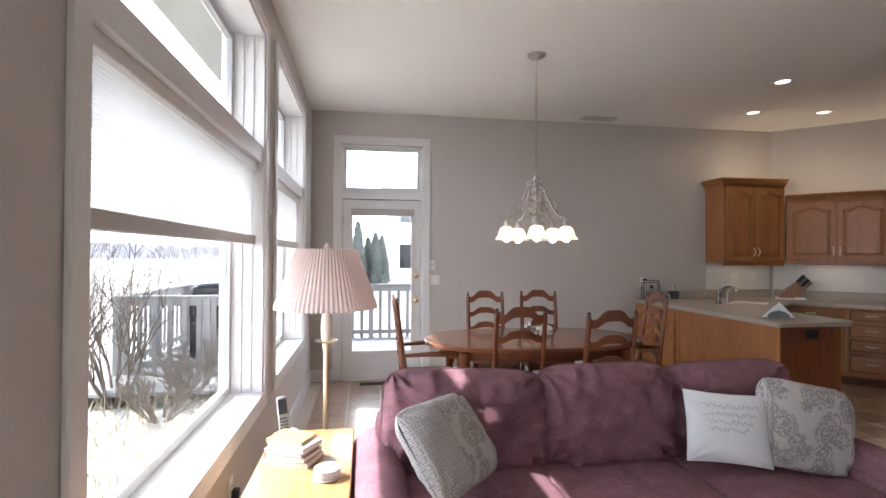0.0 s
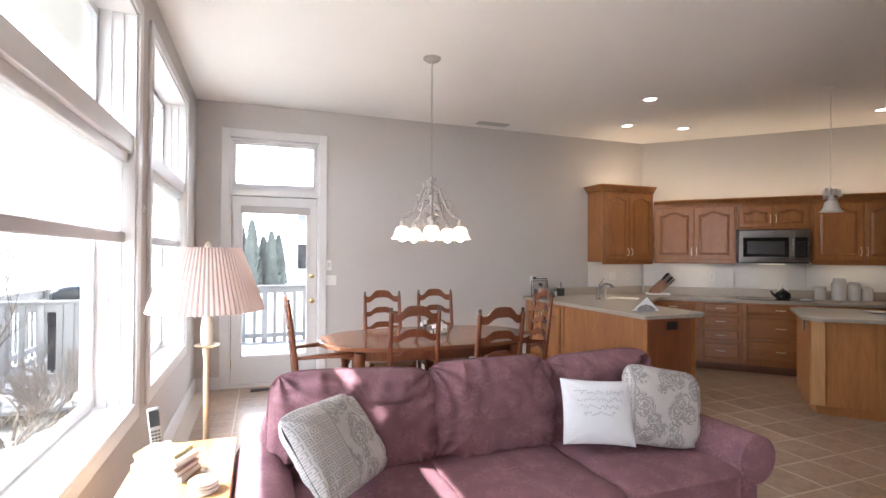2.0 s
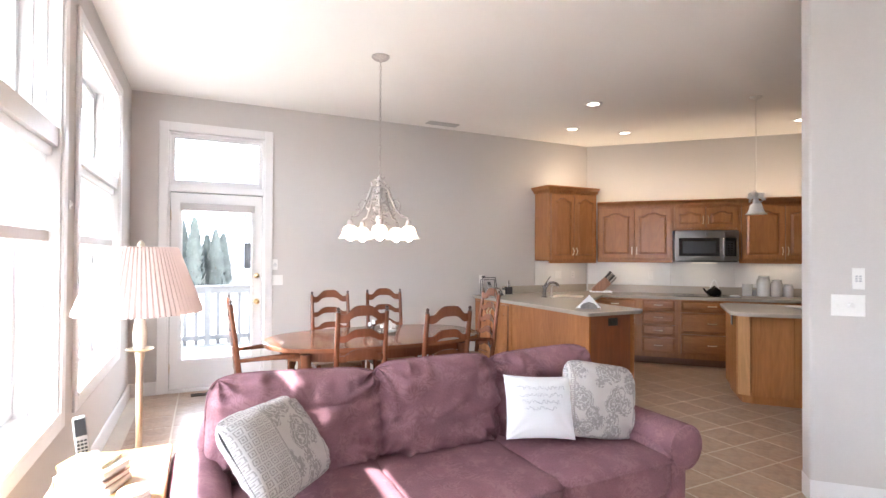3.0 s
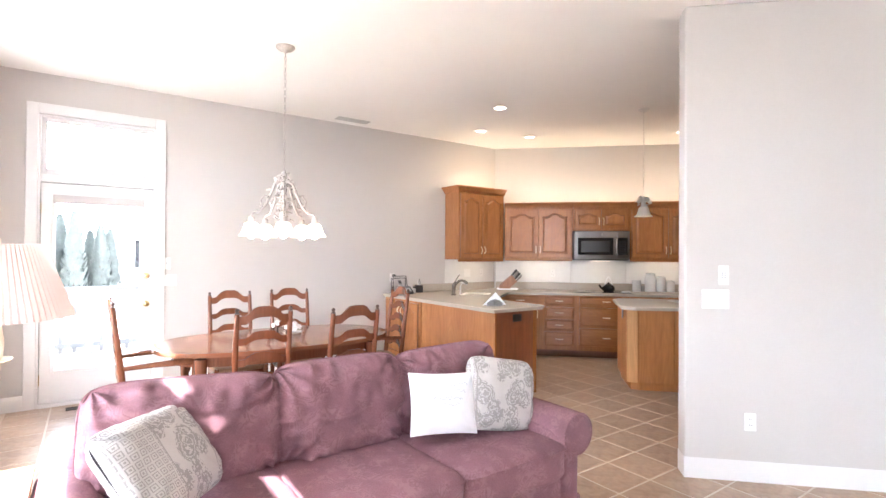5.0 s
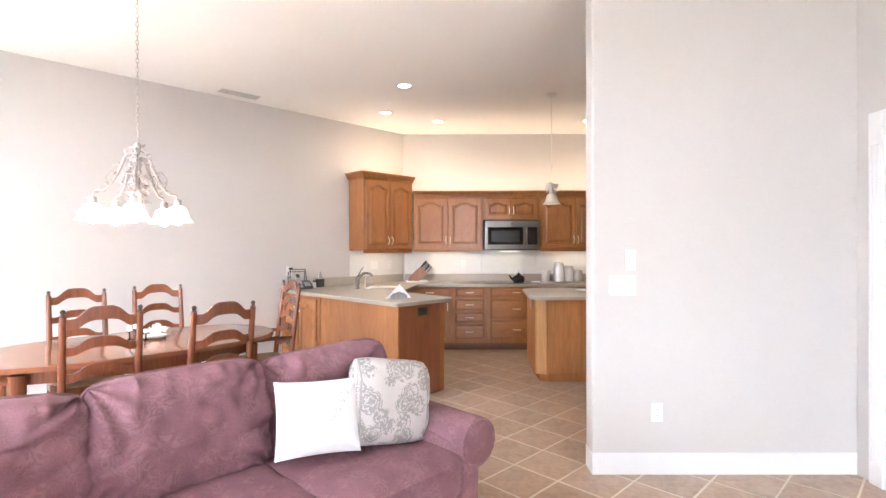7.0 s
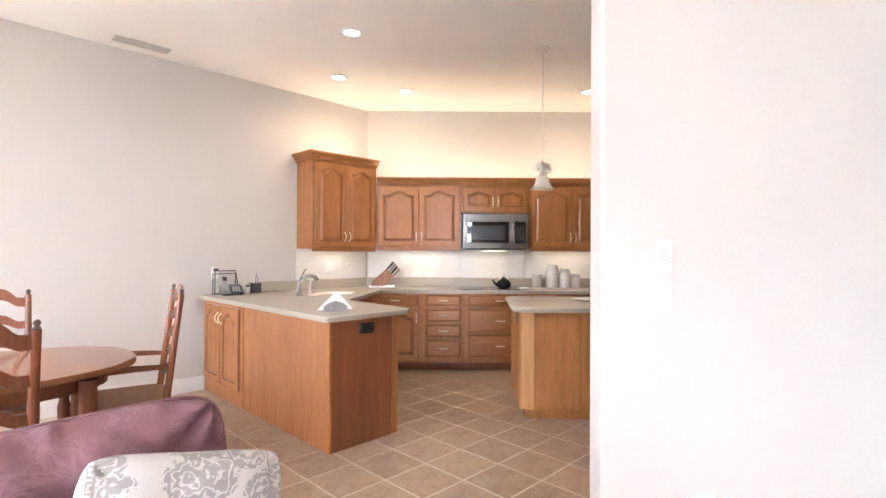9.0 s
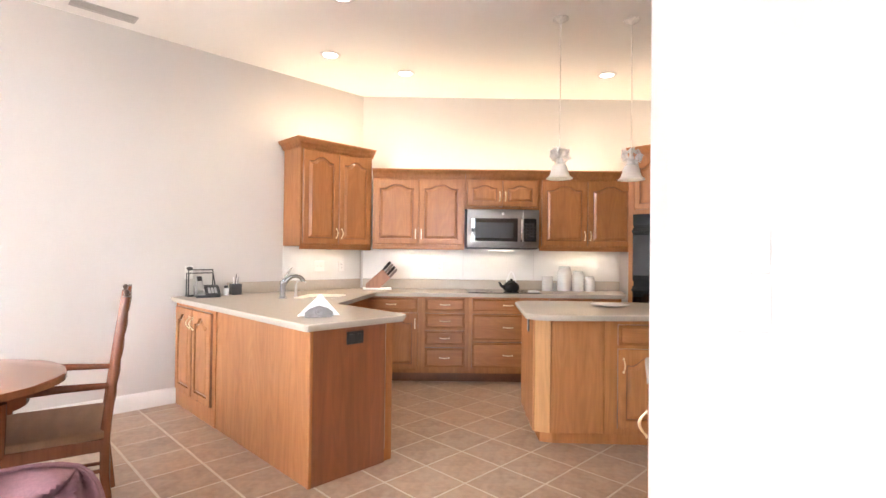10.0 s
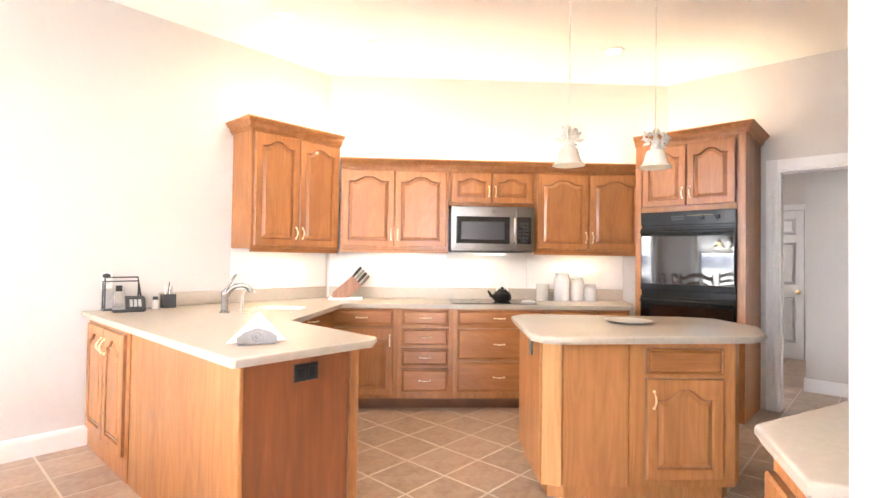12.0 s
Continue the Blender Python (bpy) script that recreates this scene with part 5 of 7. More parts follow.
def chandelier():
    c = thing("chandelier", pose(1.39, 3.77, H), "whitewashed iron chandelier with five frosted glass bell shades, lit", "chandelier")
    part("canopy", lathed([(0.075, 0), (0.075, -0.008), (0.055, -0.025), (0.02, -0.035), (0.008, -0.05)], 24), IRON_C, c, "", True)
    bm = bmesh.new()
    z, i = -0.05, 0
    while z > -1.0:     # chain links
        ring = [(0.009 * math.cos(q) * (1 if i % 2 else 0), 0.009 * math.cos(q) * (0 if i % 2 else 1), z - 0.016 + 0.02 * math.sin(q)) for q in (2 * math.pi * k / 8 for k in range(9))]
        tube(bm, ring, 0.0022, 5, False)
        z -= 0.030
        i += 1
    tagged(part("chain", bm, IRON_C, c, "", True), kind="stuff")
    part("stem", lathed([(0.012, -1.0), (0.024, -1.03), (0.014, -1.07), (0.03, -1.12), (0.016, -1.18), (0.013, -1.30), (0.035, -1.36), (0.026, -1.42), (0.008, -1.46)], 16), IRON_C, c, "", True)
    leaf_spray(IRON_C, c, 34, 0.012, 0.05, -1.02, -1.26, 0.05, 3)
    leaf_spray(IRON_C, c, 40, 0.012, 0.055, -1.18, -1.40, 0.05, 8)
    rng = random.Random(4)
    for k in range(5):
        a = 2 * math.pi * k / 5 + 0.63
        ca, sa = math.cos(a), math.sin(a)
        pts = [(r * ca, r * sa, z) for r, z in ((0.02, -1.08), (0.07, -1.10), (0.10, -1.18), (0.14, -1.27), (0.19, -1.335), (0.238, -1.345), (0.248, -1.37))]
        arm_ = part("arm", tubed(pts, [0.009, 0.010, 0.010, 0.009, 0.008, 0.007, 0.007], 8), IRON_C, c, "scrolled iron arm", True)
        part("scroll", tubed([(r * ca, r * sa, z) for r, z in ((0.11, -1.22), (0.15, -1.20), (0.18, -1.24), (0.17, -1.29), (0.14, -1.28), (0.15, -1.255))], 0.006, 6), IRON_C, arm_, "", True)
        bm = bmesh.new()
        for j in range(5):   # cast leaves along the arm
            r, z = ((0.065, -1.09), (0.09, -1.15), (0.115, -1.215), (0.15, -1.285), (0.19, -1.33))[j]
            q = pose(r * ca, r * sa, z, rng.uniform(-60, 60), rng.uniform(-60, 60), math.degrees(a) + rng.uniform(-70, 70))
            lf = [(0, 0, 0), (0.015, 0.013, 0.006), (0.042, 0.006, 0.0), (0.055, 0, -0.006), (0.042, -0.006, 0.0), (0.015, -0.013, 0.006)]
            bottom = [bm.verts.new(q @ Vector(p)) for p in lf]
            top_ = [bm.verts.new(q @ (Vector(p) + Vector((0, 0, 0.003)))) for p in lf]
            bm.faces.new(bottom[::-1]), bm.faces.new(top_)
            for i2 in range(6):
                bm.faces.new((bottom[i2], bottom[(i2 + 1) % 6], top_[(i2 + 1) % 6], top_[i2]))
        tagged(part("leaves", bm, IRON_C, arm_), kind="stuff")
        m = pose(0.248 * ca, 0.248 * sa, -1.375)
        part("socket", lathed([(0.006, 0.01), (0.022, 0.0), (0.024, -0.035), (0.03, -0.045)], 14), IRON_C, arm_, "", True, m)
        part("shade", lathed([(0.028, -0.042), (0.050, -0.055), (0.062, -0.085), (0.070, -0.115), (0.095, -0.147), (0.091, -0.145), (0.066, -0.113), (0.058, -0.085), (0.046, -0.058), (0.025, -0.046)], 30, caps=False, pleat=0.025, lobes=8), FROST, arm_, "frosted bell glass", True, m)
        part("bulb", lathed([(0.008, -0.05), (0.014, -0.07), (0.027, -0.115), (0.030, -0.135), (0.024, -0.155), (0.006, -0.165)], 14), BULB, arm_, "lit bulb", True, m)


FROST = sheer("frosted_glass", (0.92, 0.88, 0.82), 0.5)
BULB = glow("warm_bulb", (1.0, 0.80, 0.56), 12.0)
chandelier()


def pendant(x, y, zb):
    c = thing("pendant_lamp", pose(x, y, H), "small whitewashed pendant lamp with a frosted bell shade over the island", "pendant lamp", "pendants over the island")
    part("canopy", lathed([(0.06, 0), (0.06, -0.008), (0.04, -0.022), (0.008, -0.035)], 20), IRON_W, c, "", True)
    L = H - zb
    part("cord", tubed([(0, 0, -0.03), (0.002, 0, -L * 0.4), (0, 0, -L + 0.22)], 0.004, 6), IRON_W, c, "", True)
    part("stem", lathed([(0.006, -L + 0.24), (0.02, -L + 0.22), (0.012, -L + 0.19), (0.026, -L + 0.14), (0.032, -L + 0.11)], 14), IRON_W, c, "", True)
    for k in range(4):
        a = math.pi / 2 * k + 0.4
        pts = [(r * math.cos(a), r * math.sin(a), -L + z) for r, z in ((0.012, 0.21), (0.05, 0.225), (0.068, 0.19), (0.05, 0.155), (0.03, 0.17), (0.045, 0.185))]
        part("scroll", tubed(pts, 0.006, 6), IRON_W, c, "", True)
    leaf_spray(IRON_W, c, 22, 0.02, 0.06, -L + 0.115, -L + 0.205, 0.042, int(x * 100))
    leaf_spray(IRON_W, c, 22, 0.065, 0.02, -L + 0.12, -L + 0.225, 0.040, int(x * 100) + 1)
    part("shade", lathed([(0.026, -L + 0.112), (0.048, -L + 0.104), (0.058, -L + 0.082), (0.064, -L + 0.052), (0.076, -L + 0.022), (0.099, -L), (0.094, -L + 0.003), (0.071, -L + 0.024), (0.059, -L + 0.052), (0.053, -L + 0.080), (0.044, -L + 0.099), (0.022, -L + 0.108)], 30, caps=False, pleat=0.02, lobes=10), FROST, c, "frosted ribbed glass", True)


pendant(5.21, 3.05, 1.885)
pendant(5.60, 2.67, 1.885)


def can_light(x, y):
    c = thing("ceiling_light", pose(x, y, H), "recessed round ceiling light, lit, with a white rim", "ceiling light", "recessed kitchen lights")
    part("rim", lathed([(0.062, -0.001), (0.066, -0.008), (0.092, -0.006), (0.096, -0.001)], 28, caps=False), TRIM, c, "", True)
    part("lens", lathed([(0.063, -0.0015), (0.04, -0.004), (0.002, -0.005)], 24), CAN, c, "glowing lens", True)
    lamp("can_beam", "SPOT", (x, y, H - 0.03), 2.1, (1.0, 0.76, 0.49), 0.05, 174, (x, y, 0))


CAN = glow("can_lens", (1.0, 0.86, 0.66), 1.5)
for p in ((3.88, 3.98), (4.39, 4.93), (5.155, 4.78), (6.55, 3.35)):
    can_light(*p)


def strip(m, w, energy, label, up=False):
    s = thing("under_cabinet_light" if not up else "cove_light", m, label, "strip light")
    part("housing", boxed(-w / 2, w / 2, -0.03, 0.03, -0.012, 0, bevel=0.003), PLASTIC_W, s)
    part("diffuser", boxed(-w / 2 + 0.01, w / 2 - 0.01, -0.02, 0.02, -0.016, -0.012), STRIP, s, "glowing diffuser")
    q = m @ Vector((0, 0, -0.022))
    ob = lamp("strip_glow", "AREA", q, energy, (1.0, 0.74, 0.45), w, size_y=0.04)
    ob.matrix_world = m @ pose(0, 0, -0.022)


STRIP = glow("strip_diffuser", (1.0, 0.84, 0.62), 0.7)
strip(pose(4.77, FY - 0.20, 1.368), 0.5, 0.10, "slim warm strip light under the wall cabinet")
strip(K45 @ pose(0.40, DW - 0.18, 1.383), 0.55, 0.10, "slim warm strip light under the wall cabinet")
strip(K45 @ pose(1.30, DW - 0.20, 1.369), 0.30, 0.09, "warm cooktop light under the microwave")
strip(K45 @ pose(2.21, DW - 0.18, 1.383), 0.55, 0.10, "slim warm strip light under the wall cabinet")
# the strip at x 7.42, over the ovens, is added to brighten that wall
for m, w in ((K45 @ pose(0.40, DW - 0.26, 2.15, 180), 0.8), (K45 @ pose(1.30, DW - 0.26, 2.15, 180), 0.7), (K45 @ pose(2.25, DW - 0.26, 2.15, 180), 0.9), (pose(7.42, 2.90, 2.40, 180, 0, 90), 0.7), (pose(4.77, FY - 0.26, 2.345, 180), 0.6)):
    strip(m, w, 0.40, "hidden warm strip light on top of the wall cabinets", True)


def end_table():
    t = thing("end_table", pose(-0.22, 1.98, 0), "golden pine end table with a lower shelf beside the sofa", "table")
    part("tabletop", boxed(-0.19, 0.185, -0.36, 0.35, 0.585, 0.612, bevel=0.008), PINE, t, "", True)
    part("apron", boxed(-0.165, 0.16, -0.33, 0.32, 0.50, 0.585), PINE, t)
    for x in (-0.16, 0.155):
        for y in (-0.325, 0.315):
            part("leg", boxed(x - 0.02, x + 0.02, y - 0.02, y + 0.02, 0, 0.584, bevel=0.005), PINE, t)
    part("shelf", boxed(-0.15, 0.15, -0.31, 0.30, 0.14, 0.16, bevel=0.004), PINE, t)


PINE = wood_material("golden_pine", (0.50, 0.29, 0.12), 0.22, stretch=(9, 0.8, 9))
end_table()


def floor_lamp():
    l = thing("floor_lamp", pose(-0.185, 2.52, 0), "brass and cream floor lamp with a pleated pink shade", "floor lamp")
    part("base", lathed([(0.13, 0), (0.135, 0.012), (0.12, 0.03), (0.05, 0.045), (0.02, 0.06)], 28), BRASS, l, "round brass foot", True)
    part("pole", lathed([(0.014, 0.05), (0.013, 0.5), (0.015, 0.75), (0.014, 0.94), (0.02, 0.97), (0.02, 1.02)], 16), LAMP_POLE, l, "", True)
    part("tray", lathed([(0.018, 0.99), (0.052, 1.0), (0.058, 1.007), (0.05, 1.01), (0.02, 1.003)], 20), LAMP_POLE, l, "small round collar", True)
    part("upper_stem", lathed([(0.026, 1.01), (0.03, 1.08), (0.022, 1.14), (0.01, 1.2), (0.006, 1.49)], 16), CREAM, l, "cream column", True)
    part("shade", lathed([(0.262, 1.175), (0.256, 1.20), (0.155, 1.475), (0.150, 1.48)], 140, caps=False, pleat=0.014), LAMPSHADE, l, "pleated pink cloth", True)
    part("finial", lathed([(0.006, 1.47), (0.016, 1.485), (0.016, 1.495), (0.006, 1.51), (0.001, 1.512)], 12), CREAM, l, "", True)


LAMP_POLE = material("worn_brass", (0.75, 0.66, 0.48), 0.3, 0.9, 0.1, 20, bump=0.0)
CREAM = material("cream_enamel", (0.78, 0.72, 0.60), 0.35, vary=0.05, bump=0.0)
floor_lamp()


# ---- small things: kitchen ----
def at_counter(name, x, y, label, category, rz=0, z=0.914, group=""):
    return thing(name, pose(x, y, z, 0, 0, rz), label, category, group)


FAUCET = material("satin_nickel", (0.27, 0.255, 0.24), 0.25, 0.9, 0.05, 30, bump=0.0)


def faucet():
    f = at_counter("faucet", 3.99, 4.98, "brushed nickel single-lever kitchen faucet by the sink", "faucet", -40)
    part("base", lathed([(0.034, 0), (0.034, 0.008), (0.024, 0.016), (0.023, 0.12), (0.026, 0.135), (0.020, 0.15)], 20), FAUCET, f, "", True)
    part("spout", tubed([(0, 0, 0.10), (0.03, 0, 0.15), (0.07, 0, 0.185), (0.11, 0, 0.190), (0.145, 0, 0.18), (0.165, 0, 0.16), (0.168, 0, 0.145)], [0.018, 0.018, 0.017, 0.016, 0.017, 0.019, 0.019], 14), FAUCET, f, "", True)
    part("lever", tubed([(0, 0, 0.145), (0.02, 0, 0.18), (0.06, 0.0, 0.25), (0.075, 0, 0.265)], [0.014, 0.009, 0.008, 0.005], 10), FAUCET, f, "", True)
    d = at_counter("soap_dispenser", 4.145, 5.04, "slim white soap dispenser pump beside the faucet", "soap dispenser", -40)
    part("base", lathed([(0.02, 0), (0.02, 0.006), (0.012, 0.01), (0.011, 0.11)], 14), CERAMIC, d, "", True)
    part("pump", tubed([(0, 0, 0.10), (0.01, 0, 0.135), (0.04, 0, 0.15), (0.075, 0, 0.14), (0.085, 0, 0.125)], 0.007, 8), CERAMIC, d, "", True)


faucet()


def sink():
    s = at_counter("sink", 4.36, 4.98, "cream integrated kitchen sink basin set in the countertop", "sink", 40)
    bm = bmesh.new()
    loops = []
    for a, b, z in ((0.255, 0.185, 0.0), (0.25, 0.18, -0.008), (0.235, 0.165, -0.03), (0.20, 0.13, -0.034), (0.03, 0.03, -0.036)):
        loops.append([bm.verts.new((a * math.copysign(abs(math.cos(q)) ** 0.4, math.cos(q)), b * math.copysign(abs(math.sin(q)) ** 0.4, math.sin(q)), z)) for q in (2 * math.pi * i / 32 for i in range(32))])
    for a, b in zip(loops, loops[1:]):
        for i in range(32):
            bm.faces.new((a[i], a[(i + 1) % 32], b[(i + 1) % 32], b[i]))
    bm.faces.new(loops[-1])
    part("basin", bm, CREAM, s, "", True)
    part("drain", lathed([(0.03, -0.0355), (0.028, -0.033), (0.004, -0.034)], 18), CHROME, s, "", True)
    c = bpy.data.objects["countertop"].data
    bm = bmesh.new()
    bm.from_mesh(c)
    top = max((f for f in bm.faces if f.normal.z > 0.9), key=lambda f: f.calc_area())
    edges = list(top.edges)
    bmesh.ops.delete(bm, geom=[top], context="FACES_ONLY")
    m = s.matrix_basis
    ring = [bm.verts.new(m @ Vector((0.256 * math.copysign(abs(math.cos(q)) ** 0.4, math.cos(q)), 0.186 * math.copysign(abs(math.sin(q)) ** 0.4, math.sin(q)), 0.0))) for q in (2 * math.pi * i / 32 for i in range(32))]
    edges += [bm.edges.new((ring[i], ring[(i + 1) % 32])) for i in range(32)]
    bmesh.ops.triangle_fill(bm, edges=edges, use_beauty=True)
    for f in bm.faces:
        if abs(f.normal.z) > 0.99:
            f.smooth = False
    bmesh.ops.recalc_face_normals(bm, faces=bm.faces)
    bm.to_mesh(c)
    bm.free()


sink()


def napkin_holder():
    n = at_counter("napkin_holder", 3.56, 3.70, "grey cast napkin holder with folded white paper napkins", "napkin holder", -22)
    n.matrix_basis = n.matrix_basis @ Matrix.Scale(1.08, 4)
    part("foot", boxed(-0.075, 0.075, -0.03, 0.03, 0, 0.008, bevel=0.003), PEWTER, n)
    for y in (-0.026, 0.022):
        bm = bmesh.new()
        pts = [(-0.078, 0.006), (0.078, 0.006), (0.078, 0.03), (0.05, 0.052), (0.0, 0.068), (-0.05, 0.052), (-0.078, 0.03)]
        a, b = [bm.verts.new((x, y, z)) for x, z in pts], [bm.verts.new((x, y + 0.005, z)) for x, z in pts]
        bm.faces.new(a), bm.faces.new(b[::-1])
        for i in range(7):
            bm.faces.new((a[i], a[(i + 1) % 7], b[(i + 1) % 7], b[i]))
        p = part("side_plate", bm, PEWTER, n)
        part("rosette", lathed([(0.022, 0), (0.018, 0.004), (0.012, 0.002), (0.008, 0.006), (0.002, 0.007)], 16), PEWTER, p, "raised shell figure", True, pose(0, y, 0.034, 90))
    for k in range(5):
        bm = bmesh.new()
        y = -0.018 + 0.008 * k
        pts = [(-0.118 + 0.004 * k, 0.010), (0.118 - 0.003 * k, 0.010), (0.01, 0.132 - 0.004 * k)]
        a, b = [bm.verts.new((x, y, z)) for x, z in pts], [bm.verts.new((x, y + 0.006, z)) for x, z in pts]
        bm.faces.new(a), bm.faces.new(b[::-1])
        for i in range(3):
            bm.faces.new((a[i], a[(i + 1) % 3], b[(i + 1) % 3], b[i]))
        part("napkin", bm, PAPER, n)


PEWTER = material("dull_pewter", (0.30, 0.28, 0.28), 0.4, 0.5, 0.2, 60, bump=0.2)
PAPER = material("white_paper", (0.84, 0.84, 0.84), 0.9, vary=0.02, bump=0.0)
napkin_holder()


def knife_block():
    m = K45 @ pose(-0.03, DW - 0.20, 0.9145, 0, 0, 8) @ Matrix.Scale(1.5, 4)
    k = thing("knife_block", m, "wooden knife block with seven steel-handled knives", "knife block")
    bm = bmesh.new()
    prof = [(-0.10, 0.0), (-0.01, 0.0), (0.078, 0.085), (0.022, 0.148), (-0.10, 0.04)]
    a, b = [bm.verts.new((x, -0.045, z)) for x, z in prof], [bm.verts.new((x, 0.045, z)) for x, z in prof]
    bm.faces.new(a), bm.faces.new(b[::-1])
    for i in range(5):
        bm.faces.new((a[i], a[(i + 1) % 5], b[(i + 1) % 5], b[i]))
    bmesh.ops.bevel(bm, geom=list(bm.edges), offset=0.005, segments=2, affect="EDGES")
    part("block", bm, WALNUT, k)
    part("foot", boxed(-0.12, 0.085, -0.055, 0.055, -0.0005, 0.012, bevel=0.003), PAPER, k, "pale board under the block")
    for i in range(7):
        t, y = (i % 4) / 3, -0.025 + 0.05 * (i // 4)
        p = Vector((0.024 + 0.048 * t, y, 0.140 - 0.052 * t))
        d = Vector((0.62, 0, 0.72))
        part("knife_handle", tubed([p, p + d * 0.035, p + d * 0.075, p + d * 0.085], [0.007, 0.009, 0.009, 0.006], 8), STEEL if i % 2 else PLASTIC_B, k, "", True)


WALNUT = wood_material("reddish_block_wood", (0.30, 0.15, 0.09), 0.45)
knife_block()

cook = thing("cooktop", K45 @ pose(1.30, DW - 0.33, 0.9145), "black glass cooktop set flush in the countertop", "cooktop")
part("glass_plate", boxed(-0.38, 0.38, -0.25, 0.25, 0.0, 0.006, bevel=0.002), DARK_GLASS, cook)
for x, y, r in ((-0.2, -0.11, 0.09), (-0.2, 0.12, 0.07), (0.18, -0.11, 0.07), (0.18, 0.12, 0.09)):
    part("burner_ring", lathed([(r, 0.0062), (r, 0.0068), (r - 0.004, 0.0068), (r - 0.004, 0.0062)], 28, caps=False), SCREEN, cook, at=pose(x, y, 0))


def teapot():
    t = thing("teapot", K45 @ pose(1.40, DW - 0.34, 0.9205, 0, 0, 10) @ Matrix.Scale(1.2, 4), "black enamel teapot with a pale hoop handle on the cooktop", "teapot")
    part("pot", lathed([(0.05, 0), (0.066, 0.008), (0.074, 0.03), (0.07, 0.055), (0.05, 0.078), (0.03, 0.084)], 24), BLACK, t, "", True)
    part("lid", lathed([(0.04, 0.082), (0.036, 0.090), (0.012, 0.098), (0.012, 0.108), (0.004, 0.112)], 18), BLACK, t, "", True)
    part("spout", tubed([(-0.06, 0, 0.03), (-0.09, 0, 0.045), (-0.105, 0, 0.07), (-0.115, 0, 0.08)], [0.016, 0.012, 0.009, 0.008], 10), BLACK, t, "", True)
    part("handle", tubed(arc((-0.045, 0, 0.075), (0.045, 0, 0.075), (0, 0, 0.10), 10), 0.005, 8), PAPER, t, "pale hoop handle", True)


teapot()
rest = thing("spoon_rest", K45 @ pose(1.63, DW - 0.40, 0.915, 0, 0, -12), "small white ceramic spoon rest beside the cooktop", "spoon rest")
part("dish", cushion(0.12, 0.05, 0.022, 8, 3, 0.2), CERAMIC, rest, "", True)


def canister(x, y, r, h, lid, label):
    c = thing("canister", K45 @ pose(x, y, 0.9145), label, "canister", "white canisters on the counter")
    part("jar", lathed([(r * 0.9, 0), (r, 0.006), (r, h * 0.72), (r * 0.94, h * 0.80), (r * 0.72, h * 0.88), (r * 0.72, h * 0.92)], 26), CERAMIC, c, "", True)
    if lid:
        part("lid", lathed([(r * 0.80, h * 0.92), (r * 0.82, h * 0.94), (r * 0.80, h * 0.985), (r * 0.6, h), (0.004, h)], 24), GLASSY, c, "clear glass lid", True)
        part("clasp", tubed([(r * 0.78, 0, h * 0.80), (r * 0.86, 0, h * 0.87), (r * 0.80, 0, h * 0.95)], 0.003, 6), STEEL, c, "wire clasp")


GLASSY = material("pale_glass", (0.62, 0.64, 0.62), 0.1, vary=0.05, bump=0.0)
m0 = thing("utensil_crock", K45 @ pose(1.83, DW - 0.14, 0.9145), "straight white ceramic crock on the counter", "crock")
part("crock", lathed([(0.055, 0), (0.060, 0.006), (0.060, 0.16), (0.056, 0.163), (0.052, 0.155), (0.052, 0.01)], 26), CERAMIC, m0, "", True)
for x in (1.895, 1.915):
    sh = thing("salt_shaker", K45 @ pose(x, DW - 0.17, 0.9145), "small dark salt and pepper shaker between the jars", "shaker", "shakers")
    part("body", lathed([(0.012, 0), (0.013, 0.05), (0.009, 0.065), (0.010, 0.085), (0.003, 0.09)], 12), STEEL, sh, "", True)
canister(2.02, DW - 0.14, 0.078, 0.275, True, "tall white ceramic canister with a glass clasp lid")
canister(2.17, DW - 0.14, 0.068, 0.225, True, "middle-sized white ceramic canister with a glass clasp lid")
canister(2.30, DW - 0.14, 0.060, 0.165, True, "short white ceramic canister with a glass clasp lid")


